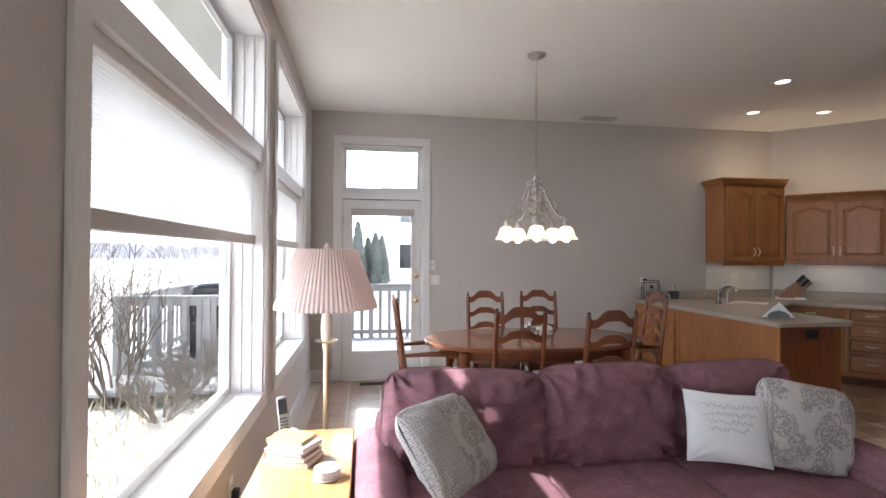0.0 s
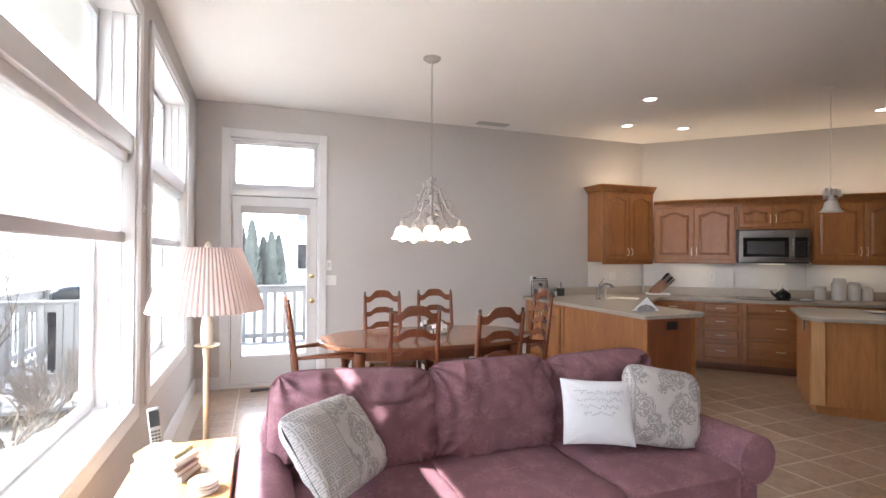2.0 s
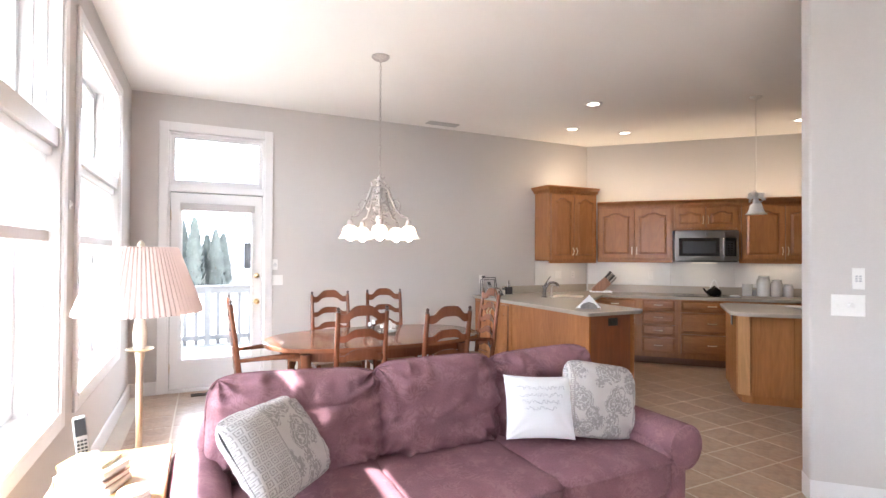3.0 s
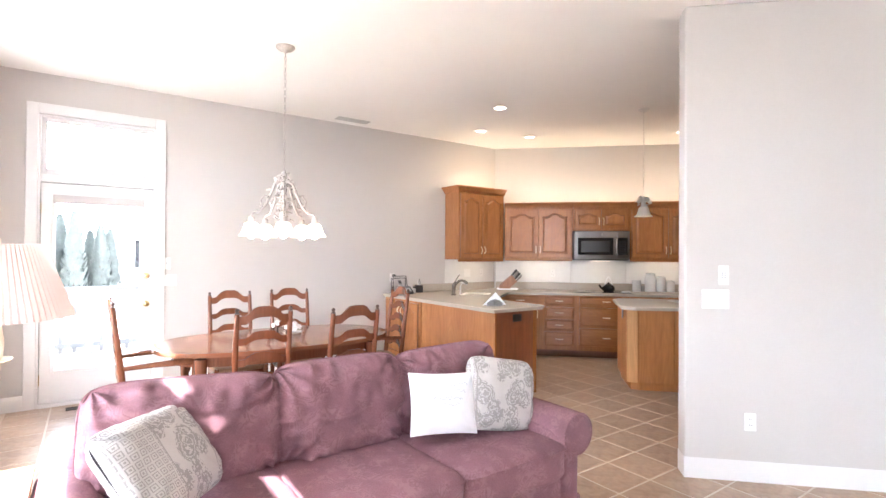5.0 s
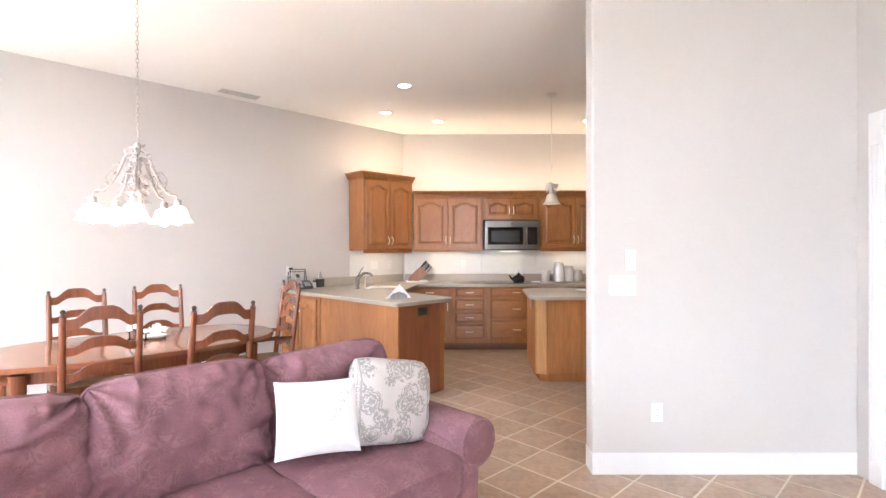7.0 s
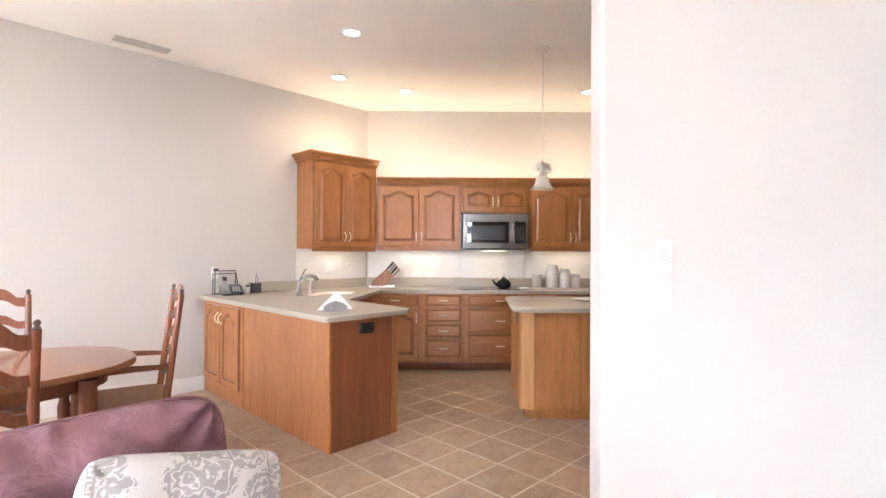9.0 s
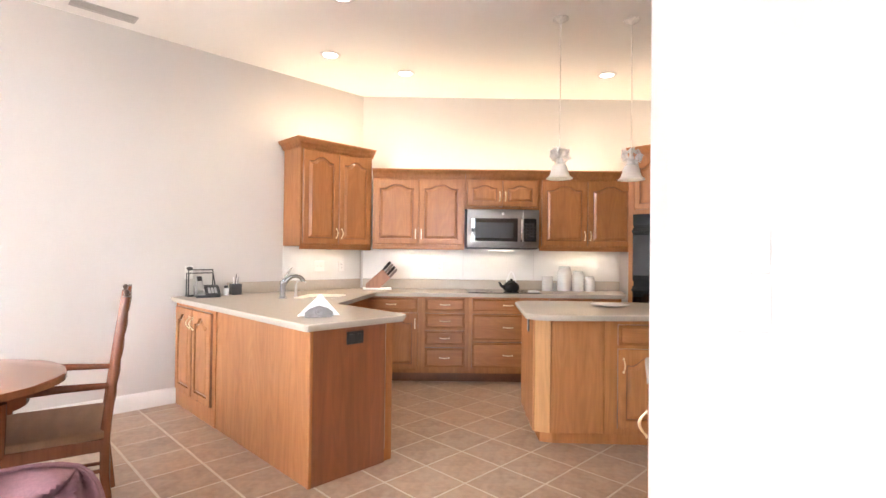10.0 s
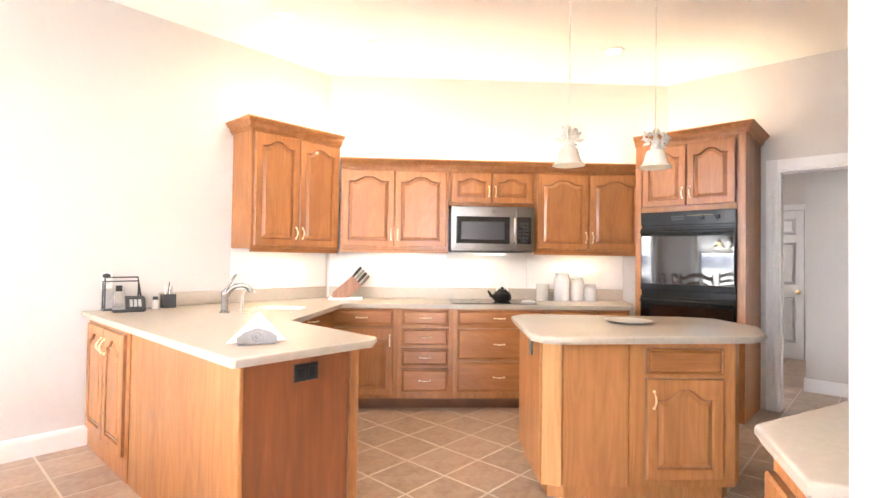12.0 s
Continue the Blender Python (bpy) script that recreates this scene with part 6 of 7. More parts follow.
def desk_phone():
    p = at_counter("telephone", 3.56, 5.50, "black and silver cordless telephone base with handset on the counter", "telephone", -14)
    p.matrix_basis = p.matrix_basis @ Matrix.Scale(1.15, 4)
    bm = bmesh.new()
    prof = [(-0.09, 0.0), (0.09, 0.0), (0.09, 0.085), (0.03, 0.075), (-0.09, 0.022)]
    a, b = [bm.verts.new((-0.085, y, z)) for y, z in prof], [bm.verts.new((0.085, y, z)) for y, z in prof]
    bm.faces.new(a), bm.faces.new(b[::-1])
    for i in range(5):
        bm.faces.new((a[i], a[(i + 1) % 5], b[(i + 1) % 5], b[i]))
    bmesh.ops.bevel(bm, geom=list(bm.edges), offset=0.006, segments=2, affect="EDGES")
    part("base", bm, PLASTIC_B, p)
    h = part("handset", boxed(-0.023, 0.023, -0.014, 0.014, 0, 0.18, bevel=0.010), SILVER, p, "silver handset lying in its cradle", True, pose(-0.052, -0.085, 0.045, -56))
    part("cradle", boxed(-0.084, -0.02, -0.002, 0.012, 0, 0.15, bevel=0.004), SILVER, p, "silver cradle", False, pose(0, -0.088, 0.026, -66))
    part("screen", boxed(-0.016, 0.016, -0.017, -0.014, 0.112, 0.165), DARK_GLASS, h)
    for i in range(12):
        part("key", boxed(0.002 + 0.022 * (i % 3), 0.018 + 0.022 * (i % 3), -0.003, 0.003, 0.02 + 0.022 * (i // 3), 0.034 + 0.022 * (i // 3)), GREY_KEYS, p, at=pose(0, -0.088, 0.026, -66))
    s = at_counter("paper_rack", 3.50, 5.60, "black wire rack against the wall behind the telephone", "rack", 0)
    for pts in ([(-0.06, 0, 0), (-0.06, 0, 0.23), (0.14, 0, 0.23), (0.16, 0, 0.1), (0.16, 0, 0)], [(-0.06, 0.05, 0), (-0.06, 0.05, 0.2), (0.16, 0.05, 0.2), (0.16, 0.05, 0)]):
        part("wire", tubed(pts, 0.0065, 6), PLASTIC_B, s)
    part("bulb_head", lathed([(0.004, 0), (0.022, 0.006), (0.026, 0.02), (0.02, 0.03), (0.004, 0.034)], 14), PLASTIC_B, s, "", True, pose(-0.055, -0.01, 0.225))
    part("foot", boxed(-0.07, 0.17, -0.01, 0.06, 0, 0.012, bevel=0.004), PLASTIC_B, s)


GREY_KEYS = material("dull_grey_keys", (0.38, 0.38, 0.38), 0.5, bump=0.0)
SILVER = material("silver_plastic", (0.33, 0.32, 0.31), 0.35, 0.3, 0.06, bump=0.0)
desk_phone()


def pen_cup():
    c = at_counter("pen_holder", 3.84, 5.585, "dark mesh pen holder full of pens on the counter", "pen holder", 0)
    part("cup", boxed(-0.045, 0.045, -0.035, 0.035, 0, 0.10, bevel=0.004), SCREEN, c)
    rng = random.Random(2)
    for i in range(6):
        x, y = rng.uniform(-0.03, 0.03), rng.uniform(-0.02, 0.02)
        part("pen", tubed([(x, y, 0.095), (x + rng.uniform(-0.02, 0.02), y, 0.15 + rng.uniform(0, 0.04))], 0.004, 6), (PLASTIC_B, SILVER, PAPER)[i % 3], c)
    b = at_counter("pill_bottle", 3.745, 5.56, "small white bottle with a dark cap on the counter", "bottle")
    part("bottle", lathed([(0.022, 0), (0.024, 0.004), (0.024, 0.055), (0.016, 0.065)], 16), CERAMIC, b, "", True)
    part("cap", lathed([(0.018, 0.065), (0.018, 0.085), (0.014, 0.088)], 14), PLASTIC_B, b, "", True)


pen_cup()
pl = at_counter("plate", 5.62, 2.84, "white glass plate lying on the kitchen island", "plate")
part("dish", lathed([(0.06, 0.001), (0.10, 0.006), (0.145, 0.016), (0.147, 0.018), (0.10, 0.011), (0.002, 0.007)], 36), CERAMIC, pl, "", True)


def wall_plate(m, w, h, kind, label, category="switch"):
    p = thing("wall_plate", m, label, category, "wall plates")
    part("plate", boxed(-w / 2, w / 2, -0.007, -0.001, -h / 2, h / 2, bevel=0.003), PLASTIC_W, p)
    if kind == "outlet":
        for z in (-0.02, 0.02):
            s = part("socket", boxed(-0.016, 0.016, -0.010, -0.007, z - 0.014, z + 0.014, bevel=0.003), PLASTIC_W, p)
            for dx in (-0.006, 0.006):
                part("slot", boxed(dx - 0.0012, dx + 0.0012, -0.0115, -0.010, z - 0.005, z + 0.006), PLASTIC_B, s)
    elif kind == "dimmer":
        part("knob", lathed([(0.016, 0), (0.015, 0.014), (0.012, 0.017), (0.002, 0.017)], 18), PLASTIC_W, p, "round dimmer knob", True, pose(0.012, -0.007, 0, 90))
        for dx in (-0.05, ):
            part("toggle", boxed(dx - 0.004, dx + 0.004, -0.018, -0.007, -0.004, 0.012, bevel=0.002), PLASTIC_W, p)
    elif kind == "keypad":
        for i in range(2):
            for j in range(3):
                part("key", boxed(-0.016 + 0.018 * i, -0.004 + 0.018 * i, -0.010, -0.007, -0.018 + 0.014 * j, -0.009 + 0.014 * j), GREY_KEY, p)
    else:
        n = max(1, int(w / 0.045))
        for i in range(n):
            x = (i - (n - 1) / 2) * 0.045
            part("toggle", boxed(x - 0.005, x + 0.005, -0.017, -0.007, -0.006, 0.012, bevel=0.002), PLASTIC_W, p)
    return p


GREY_KEY = material("grey_key", (0.45, 0.45, 0.46), 0.5, bump=0.0)
wall_plate(pose(0.795, FY, 1.33), 0.055, 0.12, "keypad", "small white wall thermostat beside the garden door", "thermostat")
wall_plate(pose(0.82, FY, 1.155), 0.12, 0.115, "toggle", "white double light switch beside the garden door")
wall_plate(pose(4.76, FY - 0.010, 1.165), 0.12, 0.115, "toggle", "white double light switch on the splash panel")
wall_plate(pose(5.035, FY - 0.010, 1.165), 0.07, 0.115, "outlet", "white wall outlet on the splash panel", "outlet")
wall_plate(K45 @ pose(0.63, DW - 0.010, 1.165), 0.07, 0.115, "outlet", "white wall outlet on the splash panel", "outlet")
wall_plate(pose(3.47, FY, 1.12), 0.07, 0.115, "outlet", "white wall outlet above the telephone", "outlet")
wall_plate(K45 @ pose(1.495, PD, 1.325), 0.062, 0.125, "keypad", "white alarm keypad on the wall pier", "keypad")
wall_plate(K45 @ pose(1.445, PD, 1.17), 0.165, 0.125, "dimmer", "white double switch plate with a round dimmer knob")
wall_plate(K45 @ pose(1.655, PD, 0.385), 0.07, 0.115, "outlet", "white wall outlet low on the wall pier", "outlet")
ol = wall_plate(pose(WX, 2.30, 0.36, 0, 0, 90), 0.07, 0.115, "outlet", "white wall outlet under the window with a black adapter plugged in", "outlet")
part("adapter", boxed(-0.02, 0.02, -0.045, -0.011, -0.035, 0.005, bevel=0.006), PLASTIC_B, ol, "black plug-in adapter")
part("cord", tubed([(0.01, -0.035, -0.035), (0.015, -0.05, -0.10), (0.05, -0.05, -0.14), (0.09, -0.03, -0.10), (0.12, -0.02, -0.2), (0.13, -0.02, -0.34)], 0.003, 6), PLASTIC_B, ol)
vp = wall_plate(pose(WX, 3.21, 1.72, 0, 0, 90), 0.03, 0.05, "toggle", "small white sensor on the wall between the windows", "sensor")


def grille(m, w, d, mat, name, label, n, category):
    g = thing(name, m, label, category)
    for dims in ((-w / 2, w / 2, -d / 2, -d / 2 + 0.014), (-w / 2, w / 2, d / 2 - 0.014, d / 2), (-w / 2, -w / 2 + 0.014, -d / 2 + 0.014, d / 2 - 0.014), (w / 2 - 0.014, w / 2, -d / 2 + 0.014, d / 2 - 0.014)):
        part("frame", boxed(*dims, 0.0, 0.007, bevel=0.002), mat, g)
    for i in range(n):
        x = -w / 2 + 0.02 + (w - 0.04) * (i + 0.5) / n
        part("louvre", boxed(x - 0.004, x + 0.004, -d / 2 + 0.014, d / 2 - 0.014, 0.001, 0.005), mat, g)
    part("backing", boxed(-w / 2 + 0.01, w / 2 - 0.01, -d / 2 + 0.01, d / 2 - 0.01, 0.0, 0.001), PLASTIC_B if mat is BRONZE else VENT, g)


# white enamel greyed: the louvres' shadows are in the colour
VENT = material("shaded_white_enamel", (0.50, 0.48, 0.45), 0.6, vary=0.1, bump=0.0)
BRONZE = material("dark_bronze", (0.06, 0.045, 0.035), 0.5, 0.5, 0.1, bump=0.0)
grille(pose(0.115, 5.50, 0.001), 0.30, 0.10, BRONZE, "floor_register", "dark bronze floor register by the garden door", 14, "floor register")
grille(pose(2.77, 5.46, H - 0.001, 180), 0.42, 0.14, VENT, "ceiling_vent", "white louvred ceiling air vent near the far wall", 18, "ceiling vent")


# ---- small things: living room and table ----
def book(m, w, d, h, cover, label):
    b = thing("book", m, label, "book", "books on the end table")
    part("cover", boxed(-w / 2, w / 2, -d / 2, d / 2, h - 0.003, h, bevel=0.001), cover, b)
    part("cover", boxed(-w / 2, w / 2, -d / 2, d / 2, 0, 0.003, bevel=0.001), cover, b)
    part("spine", boxed(-w / 2, -w / 2 + 0.003, -d / 2, d / 2, 0.003, h - 0.003), cover, b)
    part("page_block", boxed(-w / 2 + 0.003, w / 2 - 0.004, -d / 2 + 0.004, d / 2 - 0.004, 0.003, h - 0.003), PAGES, b)


PAGES = material("book_pages", (0.72, 0.68, 0.60), 0.9, vary=0.08, fine=200, bump=0.1, stretch=(1, 1, 30))
COVERS = [material("book_cover_" + n, c, 0.45, vary=0.06) for n, c in (("cream", (0.62, 0.55, 0.45)), ("rust", (0.35, 0.20, 0.14)), ("grey", (0.55, 0.52, 0.50)), ("white", (0.72, 0.70, 0.68)), ("yellow", (0.72, 0.50, 0.14)))]
z = 0.6125
rng = random.Random(11)
for k, (w, d, h) in enumerate(((0.20, 0.15, 0.020), (0.185, 0.14, 0.022), (0.17, 0.135, 0.018), (0.175, 0.13, 0.020), (0.16, 0.12, 0.014))):
    book(pose(-0.27 + rng.uniform(-0.012, 0.012), 1.98 + rng.uniform(-0.012, 0.012), z, 0, 0, -28 + rng.uniform(-9, 9)), w, d, h, COVERS[k],
         ("cream", "rust-brown", "grey", "white", "yellow")[k] + " paperback book lying in the stack on the end table")
    z += h + 0.0005
cs = thing("coaster_stack", pose(-0.125, 1.79, 0.6125), "stack of round white stone coasters on the end table", "coasters")
for k in range(4):
    part("coaster", lathed([(0.046, 0.0), (0.05, 0.002), (0.05, 0.008), (0.047, 0.010), (0.002, 0.010)], 30), CERAMIC, cs, "", True, pose(0.002 * (k % 2), 0, 0.0105 * k))
ph = thing("cordless_phone", pose(-0.335, 2.24, 0.6125, 0, 0, 12), "silver and black cordless phone standing in its white charger", "telephone")
part("charger", boxed(-0.04, 0.045, -0.045, 0.045, 0, 0.028, bevel=0.010), PLASTIC_W, ph, "", True)
hs = part("handset", boxed(-0.024, 0.024, -0.013, 0.013, 0, 0.165, bevel=0.011), SILVER, ph, "", True, pose(-0.01, 0.0, 0.02, -14, -6, 0))
part("screen", boxed(-0.019, 0.019, -0.0155, -0.013, 0.085, 0.152, bevel=0.001), PLASTIC_B, hs)
for i in range(12):
    part("key", boxed(-0.017 + 0.012 * (i % 3), -0.008 + 0.012 * (i % 3), -0.0155, -0.013, 0.02 + 0.014 * (i // 3), 0.028 + 0.014 * (i // 3)), PLASTIC_B, hs)


def centrepiece():
    c = thing("table_centrepiece", pose(1.56, 4.05, 0.7555), "small arrangement of white blossoms and candles on the table", "centrepiece")
    part("dish", lathed([(0.06, 0), (0.075, 0.004), (0.085, 0.016), (0.08, 0.014), (0.05, 0.006), (0.002, 0.005)], 24), GLASSY, c, "", True)
    rng = random.Random(7)
    bm = bmesh.new()
    for i in range(26):
        a, r = rng.uniform(0, 6.28), rng.uniform(0, 0.06)
        m = pose(r * math.cos(a) + 0.02, r * math.sin(a), 0.03 + rng.uniform(0, 0.07) * (1 - r / 0.09), rng.uniform(0, 90), rng.uniform(0, 90), 0)
        for k in range(5):
            q = m @ pose(0, 0, 0, 0, 0, 72 * k)
            p0 = [bm.verts.new(q @ Vector(v)) for v in ((0, 0, 0), (0.012, 0.008, 0.004), (0.022, 0, 0.008), (0.012, -0.008, 0.004))]
            p1 = [bm.verts.new(v.co + Vector((0, 0, 0.0015))) for v in p0]
            bm.faces.new(p0[::-1]), bm.faces.new(p1)
            for i2 in range(4):
                bm.faces.new((p0[i2], p0[(i2 + 1) % 4], p1[(i2 + 1) % 4], p1[i2]))
    part("blossoms", bm, WHITE_CLOTH, c, "white cloth blossoms")
    for x, y, h in ((-0.15, 0.03, 0.085), (-0.07, -0.06, 0.07), (-0.10, 0.08, 0.095)):
        k = part("candle_holder", lathed([(0.022, 0), (0.006, 0.008), (0.005, h * 0.6), (0.018, h * 0.65), (0.018, h * 0.72)], 14), BLACK, c, "", True, pose(x, y, 0))
        part("candle", lathed([(0.014, h * 0.72), (0.014, h * 1.1), (0.003, h * 1.12)], 12), PAPER, k, "white candle", True)


centrepiece()


# ---- outdoors ----
LAWN = material("winter_lawn", (0.48, 0.45, 0.39), 0.95, vary=0.3, fine=40, coarse=0.6, bump=0.4)
structure("ground", boxed(-400, 400, -400, 400, -1.2, -0.302), LAWN, "pale dormant lawn reaching the horizon", "ground")
DECKW = material("weathered_deck_wood", (0.22, 0.21, 0.20), 0.85, vary=0.2, fine=30, bump=0.2, per_object=0.3)
ROOFW = material("taupe_soffit", (0.30, 0.29, 0.27), 0.7, vary=0.04)
BARK = material("grey_bark", (0.10, 0.08, 0.065), 0.95, vary=0.35, fine=40, bump=0.5)
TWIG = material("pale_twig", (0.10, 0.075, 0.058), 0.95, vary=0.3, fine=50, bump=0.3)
# lighter copy of the twig, sunlight put into its colour
SUNLIT_TWIG = material("sunlit_pale_twig", (0.17, 0.14, 0.115), 0.95, vary=0.3, fine=50, bump=0.3)
# needles lightened and greyed: glare and haze are put into the colour
PINE_N = material("evergreen_needles", (0.12, 0.13, 0.118), 0.9, vary=0.4, fine=30, bump=0.3)
SIDING = material("pale_siding", (0.62, 0.60, 0.57), 0.7, vary=0.05)
STRAW = material("dry_grass", (0.42, 0.35, 0.24), 0.95, vary=0.35, fine=30)

# roof overhang above the windows
structure("roof_eave", boxed(-1.24, -0.852, -5.5, 6.0, 2.93, 3.15, bevel=0.01), ROOFW, "taupe painted roof overhang outside the windows", "roof")
HAZE = glow("bright_hazy_sky", (0.97, 0.98, 1.0), 1.2)
bm = lathed([(300, -5), (300, 190)], 48, caps=False)
structure("backdrop", bm, HAZE, "bright hazy sky low over the horizon", "sky")
bm = bmesh.new()
prev = None
for i in range(97):
    a = math.pi * 2 * i / 96
    h = 4.5 + 3.0 * noise.noise(Vector((math.cos(a) * 3, math.sin(a) * 3, 0))) + 1.2 * noise.noise(Vector((math.cos(a) * 14, math.sin(a) * 14, 2)))
    now = [bm.verts.new((r * math.cos(a), r * math.sin(a), z)) for r, z in ((180, -0.35), (188, h * 0.8), (200, h), (220, -0.35))]
    if prev:
        for k in range(3):
            bm.faces.new((prev[k], now[k], now[k + 1], prev[k + 1]))
    prev = now
structure("far_ridge", bm, material("bare_woods", (0.36, 0.33, 0.33), 0.95, vary=0.3, fine=0.4, coarse=0.1), "low grey ridge of bare woods in the distance", "hills")


def railing(a, b, z0, height, label):
    a, b = Vector((*a, 0)), Vector((*b, 0))
    L = (b - a).length
    r = thing("deck_railing", pose(a.x, a.y, z0, 0, 0, math.degrees(math.atan2(b.y - a.y, b.x - a.x))), label, "railing", "deck railings")
    part("top_rail", boxed(-0.05, L + 0.05, -0.06, 0.06, height, height + 0.035, bevel=0.006), DECKW, r)
    part("bottom_rail", boxed(0.0, L, -0.02, 0.02, 0.08, 0.16, bevel=0.004), DECKW, r)
    part("upper_rail", boxed(0.0, L, -0.02, 0.02, height - 0.10, height - 0.001, bevel=0.004), DECKW, r)
    n = max(2, int(L / 1.3))
    for i in range(n + 1):
        x = L * i / n
        part("post", boxed(x - 0.05, x + 0.05, -0.05, 0.05, -0.15, height, bevel=0.005), DECKW, r)
    k = int(L / 0.17)
    for i in range(k):
        x = L * (i + 0.5) / k
        part("baluster", boxed(x - 0.032, x + 0.032, -0.043, -0.021, 0.0, height - 0.01, bevel=0.004), DECKW, r)


dk = thing("deck", pose(0, 0, 0), "weathered grey timber deck outside the garden door", "deck", kind="structure")
for i in range(24):
    y = 5.93 + i * 0.145
    part("plank", boxed(-3.15, 3.4, y, y + 0.138, -0.16, -0.12, bevel=0.004, seg=1), DECKW, dk)
for x in (-3.1, 0.0, 3.3):
    part("joist", boxed(x - 0.05, x + 0.05, 5.93, 9.35, -0.30, -0.161), DECKW, dk)
railing((-3.15, 6.90), (-0.98, 6.90), -0.12, 0.98, "weathered grey timber railing at the deck's near side")
railing((-3.15, 9.30), (-3.15, 6.98), -0.12, 0.98, "weathered grey timber railing along the deck's outer side")
railing((3.3, 9.32), (-3.05, 9.32), -0.12, 0.98, "weathered grey timber railing at the deck's far side")


def grill():
    g = thing("barbecue_grill", pose(-2.15, 7.55, -0.12, 0, 0, 10), "black covered barbecue grill on wheels on the deck", "grill")
    part("lid", cushion(0.62, 0.48, 0.30, 10, 4, 0.25), BLACK, g, "", True, pose(0, 0, 0.86))
    part("firebox", boxed(-0.31, 0.31, -0.23, 0.23, 0.68, 0.88, bevel=0.02), BLACK, g)
    part("side_shelf", boxed(-0.70, -0.32, -0.2, 0.2, 0.85, 0.88, bevel=0.005), SCREEN, g)
    part("side_shelf", boxed(0.32, 0.70, -0.2, 0.2, 0.85, 0.88, bevel=0.005), SCREEN, g)
    part("cupboard", boxed(-0.30, 0.30, -0.22, 0.22, 0.12, 0.68, bevel=0.006), BLACK, g)
    part("handle", tubed([(-0.22, -0.25, 0.98), (-0.2, -0.30, 0.98), (0.2, -0.30, 0.98), (0.22, -0.25, 0.98)], 0.012, 8), STEEL, g)
    for x in (-0.27, 0.27):
        w = part("wheel", lathed([(0.01, -0.02), (0.06, -0.02), (0.075, -0.01), (0.075, 0.01), (0.06, 0.02), (0.01, 0.02)], 18), PLASTIC_B, g, "", True, pose(x, 0.0, 0.075, 0, 90))


grill()


def grow(bm, p, d, length, r, depth, rng, spread=0.6, lift=0.1):
    pts, rad = [p.copy()], [r]
    for i in range(4):
        d = (d + Vector((rng.uniform(-1, 1), rng.uniform(-1, 1), rng.uniform(-1, 1))) * 0.16 + Vector((0, 0, lift * 0.3))).normalized()
        p = p + d * length / 4
        pts.append(p.copy()), rad.append(r * (1 - 0.14 * (i + 1)))
    tube(bm, pts, rad, 5 if r > 0.008 else 3, False)
    if depth:
        for k in range(3):
            q = pts[rng.choice((2, 3, 4))]
            nd = (d + Vector((rng.uniform(-1, 1), rng.uniform(-1, 1), rng.uniform(-0.4, 1))) * spread).normalized()
            grow(bm, q, nd, length * rng.uniform(0.55, 0.8), r * 0.55, depth - 1, rng, spread, lift)


def bare_shrub(x, y, h, stems, seed, mat, depth, label, z=-0.31, lean=0.45, name="shrub"):
    rng = random.Random(seed)
    s = thing(name, pose(x, y, z), label, "shrub")
    for k in range(stems):
        bm = bmesh.new()
        a = 2 * math.pi * k / stems + rng.uniform(-0.4, 0.4)
        grow(bm, Vector((0.08 * math.cos(a), 0.08 * math.sin(a), 0)), Vector((lean * math.cos(a), lean * math.sin(a), 1)).normalized(), h * rng.uniform(0.35, 0.5), 0.021, depth, rng)
        part("stem", bm, mat, s)


bare_shrub(-2.80, 6.05, 1.75, 10, 3, TWIG, 4, "leafless multi-stemmed shrub beside the deck railing")
bare_shrub(-4.4, 8.2, 2.1, 7, 5, TWIG, 4, "leafless multi-stemmed shrub in the yard")
bare_shrub(-2.0, 6.35, 0.85, 14, 8, SUNLIT_TWIG, 4, "low leafless bush in front of the deck", lean=0.9)
bare_shrub(-2.1, 5.5, 0.65, 14, 9, SUNLIT_TWIG, 4, "low leafless bush in the planting bed", lean=1.0)
bare_shrub(-7.5, 13.5, 3.4, 9, 17, SUNLIT_TWIG, 5, "leafless pale thicket beyond the deck", lean=0.6)
bare_shrub(-10.5, 17.5, 3.8, 9, 18, SUNLIT_TWIG, 5, "leafless pale thicket at the garden's edge", lean=0.6)
bare_shrub(-5.2, 17.0, 3.0, 8, 19, SUNLIT_TWIG, 5, "leafless pale thicket behind the deck", lean=0.6)
bare_shrub(-6.2, 14.0, 5.2, 1, 12, BARK, 5, "bare garden tree with thin spreading branches", lean=0.1, name="tree")
bm = bmesh.new()
rng = random.Random(21)
for i in range(1500):
    x, y = rng.uniform(-4.2, -1.3), rng.uniform(3.2, 6.6)
    h, a = rng.uniform(0.10, 0.32), rng.uniform(0, 6.28)
    p, q = Vector((x, y, -0.305)), Vector((x + 0.14 * math.cos(a), y + 0.14 * math.sin(a), -0.30 + h))
    w = Vector((-math.sin(a), math.cos(a), 0)) * 0.006
    bm.faces.new([bm.verts.new(v) for v in (p - w, p + w, q)])
tagged(part("dry_grass", bm, STRAW), "tufts of dry straw-coloured grass in the planting bed", "grass", kind="stuff")


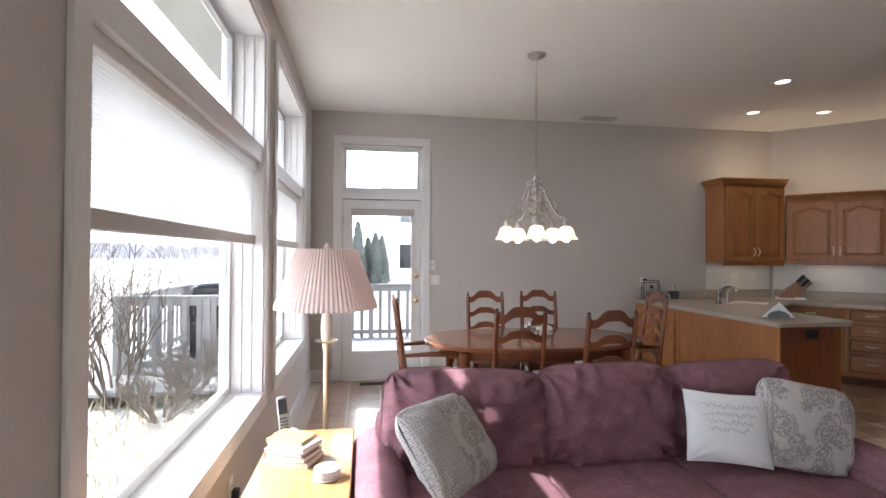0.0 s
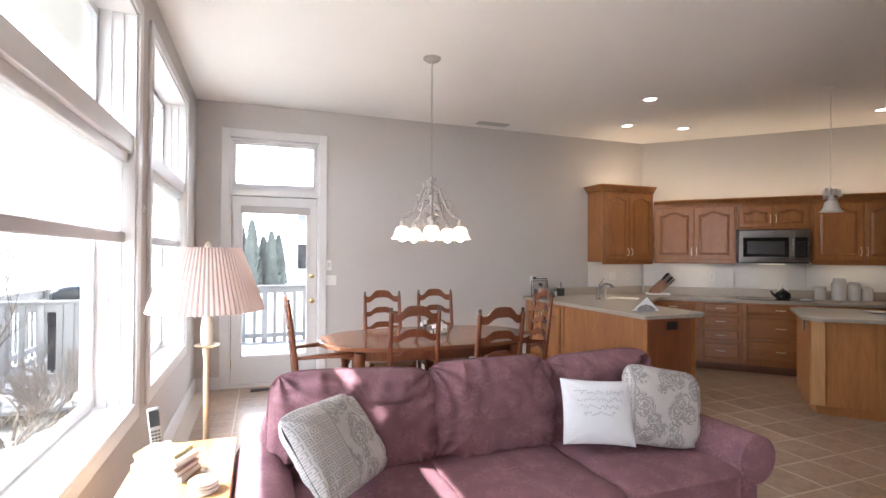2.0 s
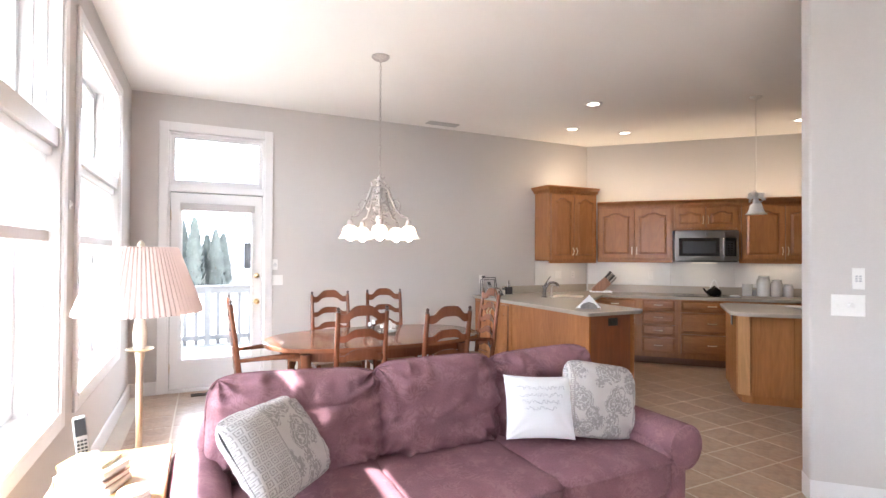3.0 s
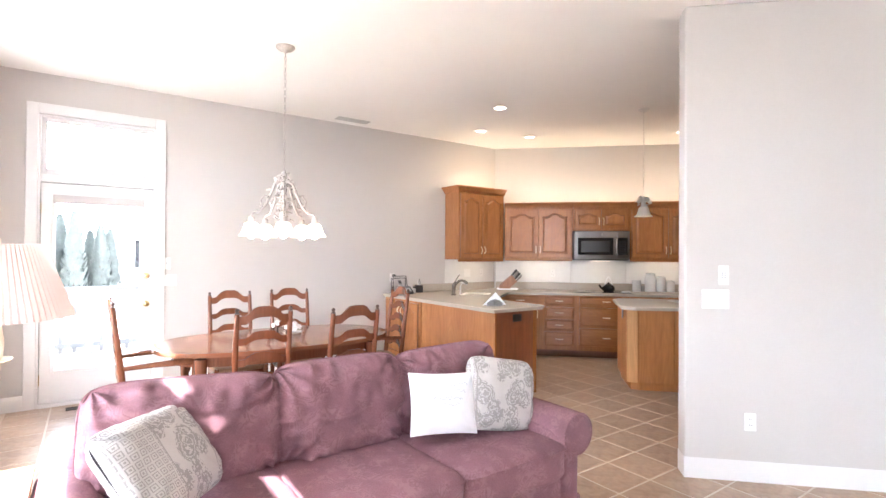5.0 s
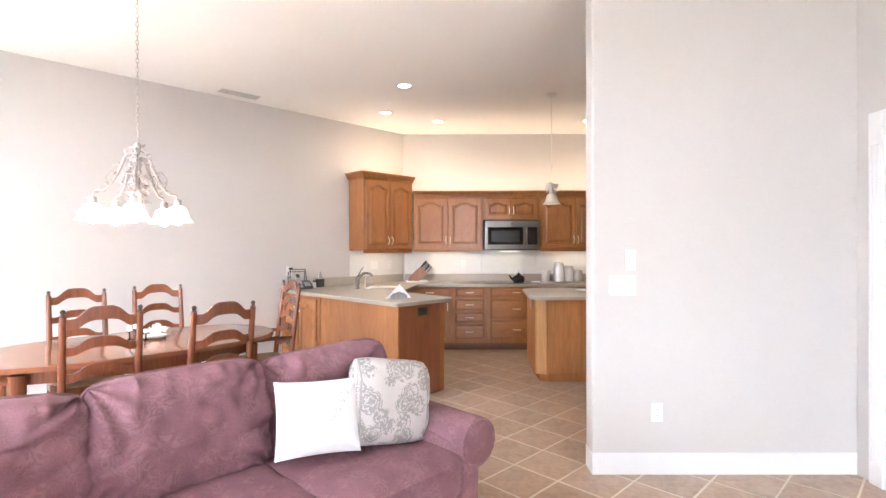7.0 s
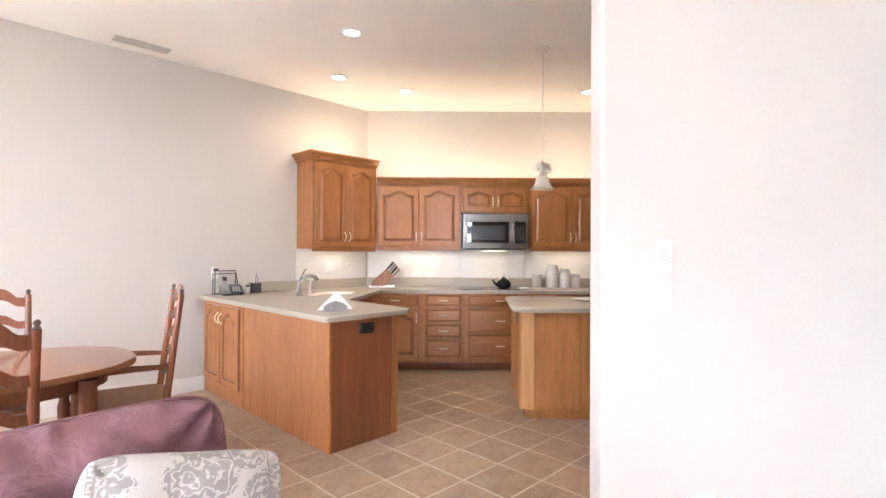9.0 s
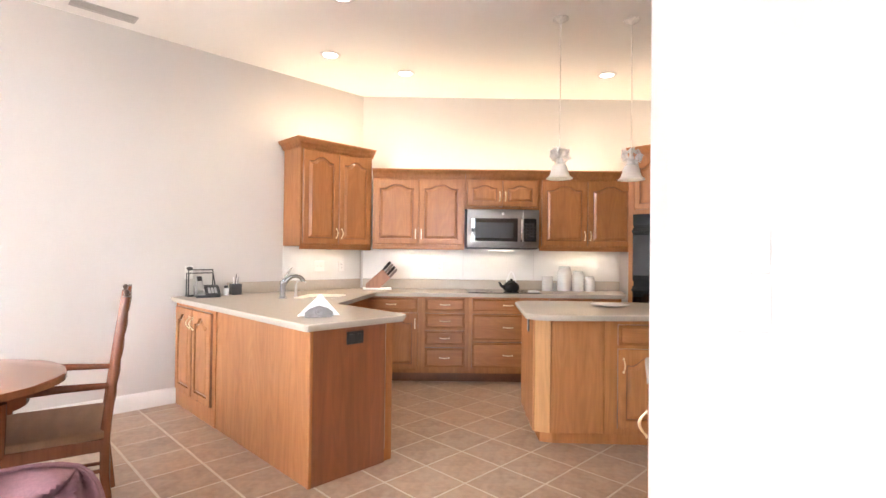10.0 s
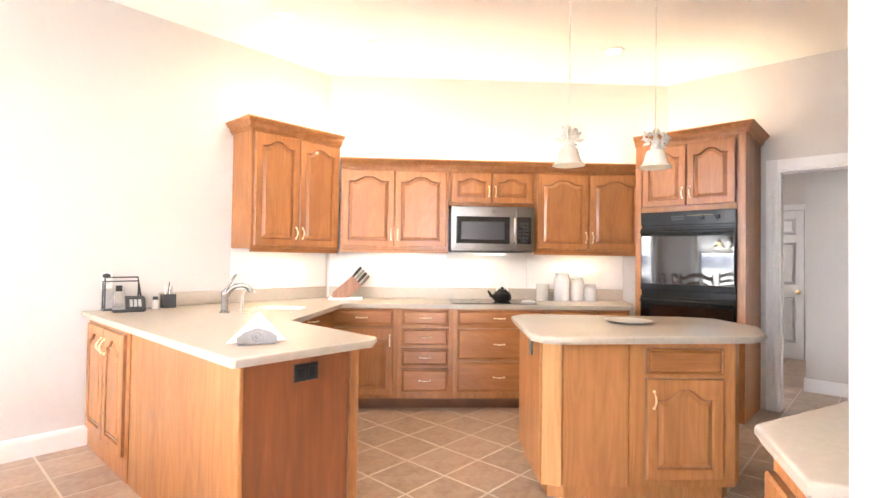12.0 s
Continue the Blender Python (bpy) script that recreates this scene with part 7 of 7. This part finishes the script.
def evergreen(x, y, h, w, seed):
    rng = random.Random(seed)
    t = thing("evergreen_tree", pose(x, y, -0.31), "slender dark green columnar evergreen beyond the deck", "tree", "evergreens beyond the deck")
    part("trunk", lathed([(0.08, 0), (0.05, h * 0.5), (0.01, h * 0.95)], 8), BARK, t)
    bm = bmesh.new()
    for i in range(2200):
        u = rng.random() ** 0.8
        r = w / 2 * (1 - u) ** 0.7 * rng.uniform(0.55, 1.1)
        a = rng.uniform(0, 6.28)
        c = Vector((r * math.cos(a), r * math.sin(a), 0.15 + u * (h - 0.15)))
        d = Vector((math.cos(a) * 0.5, math.sin(a) * 0.5, 1)).normalized() * 0.17
        s = Vector((-math.sin(a), math.cos(a), 0)) * 0.045
        bm.faces.new([bm.verts.new(v) for v in (c - s, c + s, c + d + s * 0.3, c + d - s * 0.3)])
    part("crown", bm, PINE_N, t)


for k, (x, y, h, w) in enumerate(((-1.25, 24, 2.3, 0.9), (-0.85, 25, 3.1, 1.1), (-0.35, 24, 3.2, 1.0), (0.15, 25.5, 2.5, 0.9), (0.5, 24.5, 2.7, 0.9), (0.85, 26, 2.6, 0.9))):
    evergreen(x, y, h, w, 30 + k)


def neighbour_house():
    h = thing("neighbour_house", pose(1.15, 27, -0.31), "pale two-storey neighbouring house with white trim", "house")
    part("wall", boxed(0, 9, 0, 8, 0, 5.2), SIDING, h)
    bm = bmesh.new()
    for i in range(26):
        box(bm, -0.01, 9.01, -0.02, 0.0, 0.2 * i, 0.2 * i + 0.19)
    tagged(part("clapboards", bm, SIDING, h), kind="stuff")
    bm = bmesh.new()
    pts = [(-0.5, -0.5, 5.2), (9.5, -0.5, 5.2), (9.5, 8.5, 5.2), (-0.5, 8.5, 5.2), (2.5, 4, 7.6), (6.5, 4, 7.6)]
    v = [bm.verts.new(p) for p in pts]
    for f in ((0, 1, 5, 4), (1, 2, 5), (2, 3, 4, 5), (3, 0, 4), (3, 2, 1, 0)):
        bm.faces.new([v[i] for i in f])
    part("roof", bm, material("grey_shingle", (0.22, 0.21, 0.21), 0.9, vary=0.2, fine=8), h)
    for x, z in ((0.7, 1.0), (2.6, 1.0), (4.8, 1.0), (0.7, 3.5), (2.6, 3.5), (4.8, 3.5)):
        w = part("window", boxed(x - 0.06, x + 0.86, -0.06, -0.02, z - 0.06, z + 1.36, bevel=0.01), TRIM, h)
        part("pane", boxed(x, x + 0.8, -0.066, -0.06, z, z + 1.3), DARK_GLASS, w)


neighbour_house()


# ---- floor tiles ----
P, G = 0.3243, 0.012
X0, Y0 = 5.365, 4.563


def tile_mesh():
    bm = boxed(-P / 2 + G / 2, P / 2 - G / 2, -P / 2 + G / 2, P / 2 - G / 2, -0.006, 0.0, bevel=0.002, seg=1)
    return mesh_of(bm, "tile", TILE)


me = tile_mesh()
flo = bpy.data.objects["floor"]
rest = bmesh.new()
count = 0
for i in range(-19, 20):
    for j in range(-32, 4):
        cx, cy = X0 + (i + 0.5) * P, Y0 + (j + 0.5) * P
        if cx < -0.45 or cy > 5.75 or cx > 11.2 or cy < -5.2:
            continue
        near = -0.5 < cx < 6.4 and 0.55 < cy < 5.75 and count < 300 and not (4.2 < cx and cy < 1.9)
        if near:
            count += 1
            t = new("tile", me)
            t.parent = flo
            t.location = (cx, cy, 0)
        else:
            box(rest, cx - P / 2 + G / 2, cx + P / 2 - G / 2, cy - P / 2 + G / 2, cy + P / 2 - G / 2, -0.006, 0.0)
tagged(part("tile_field", rest, TILE, flo), kind="stuff")
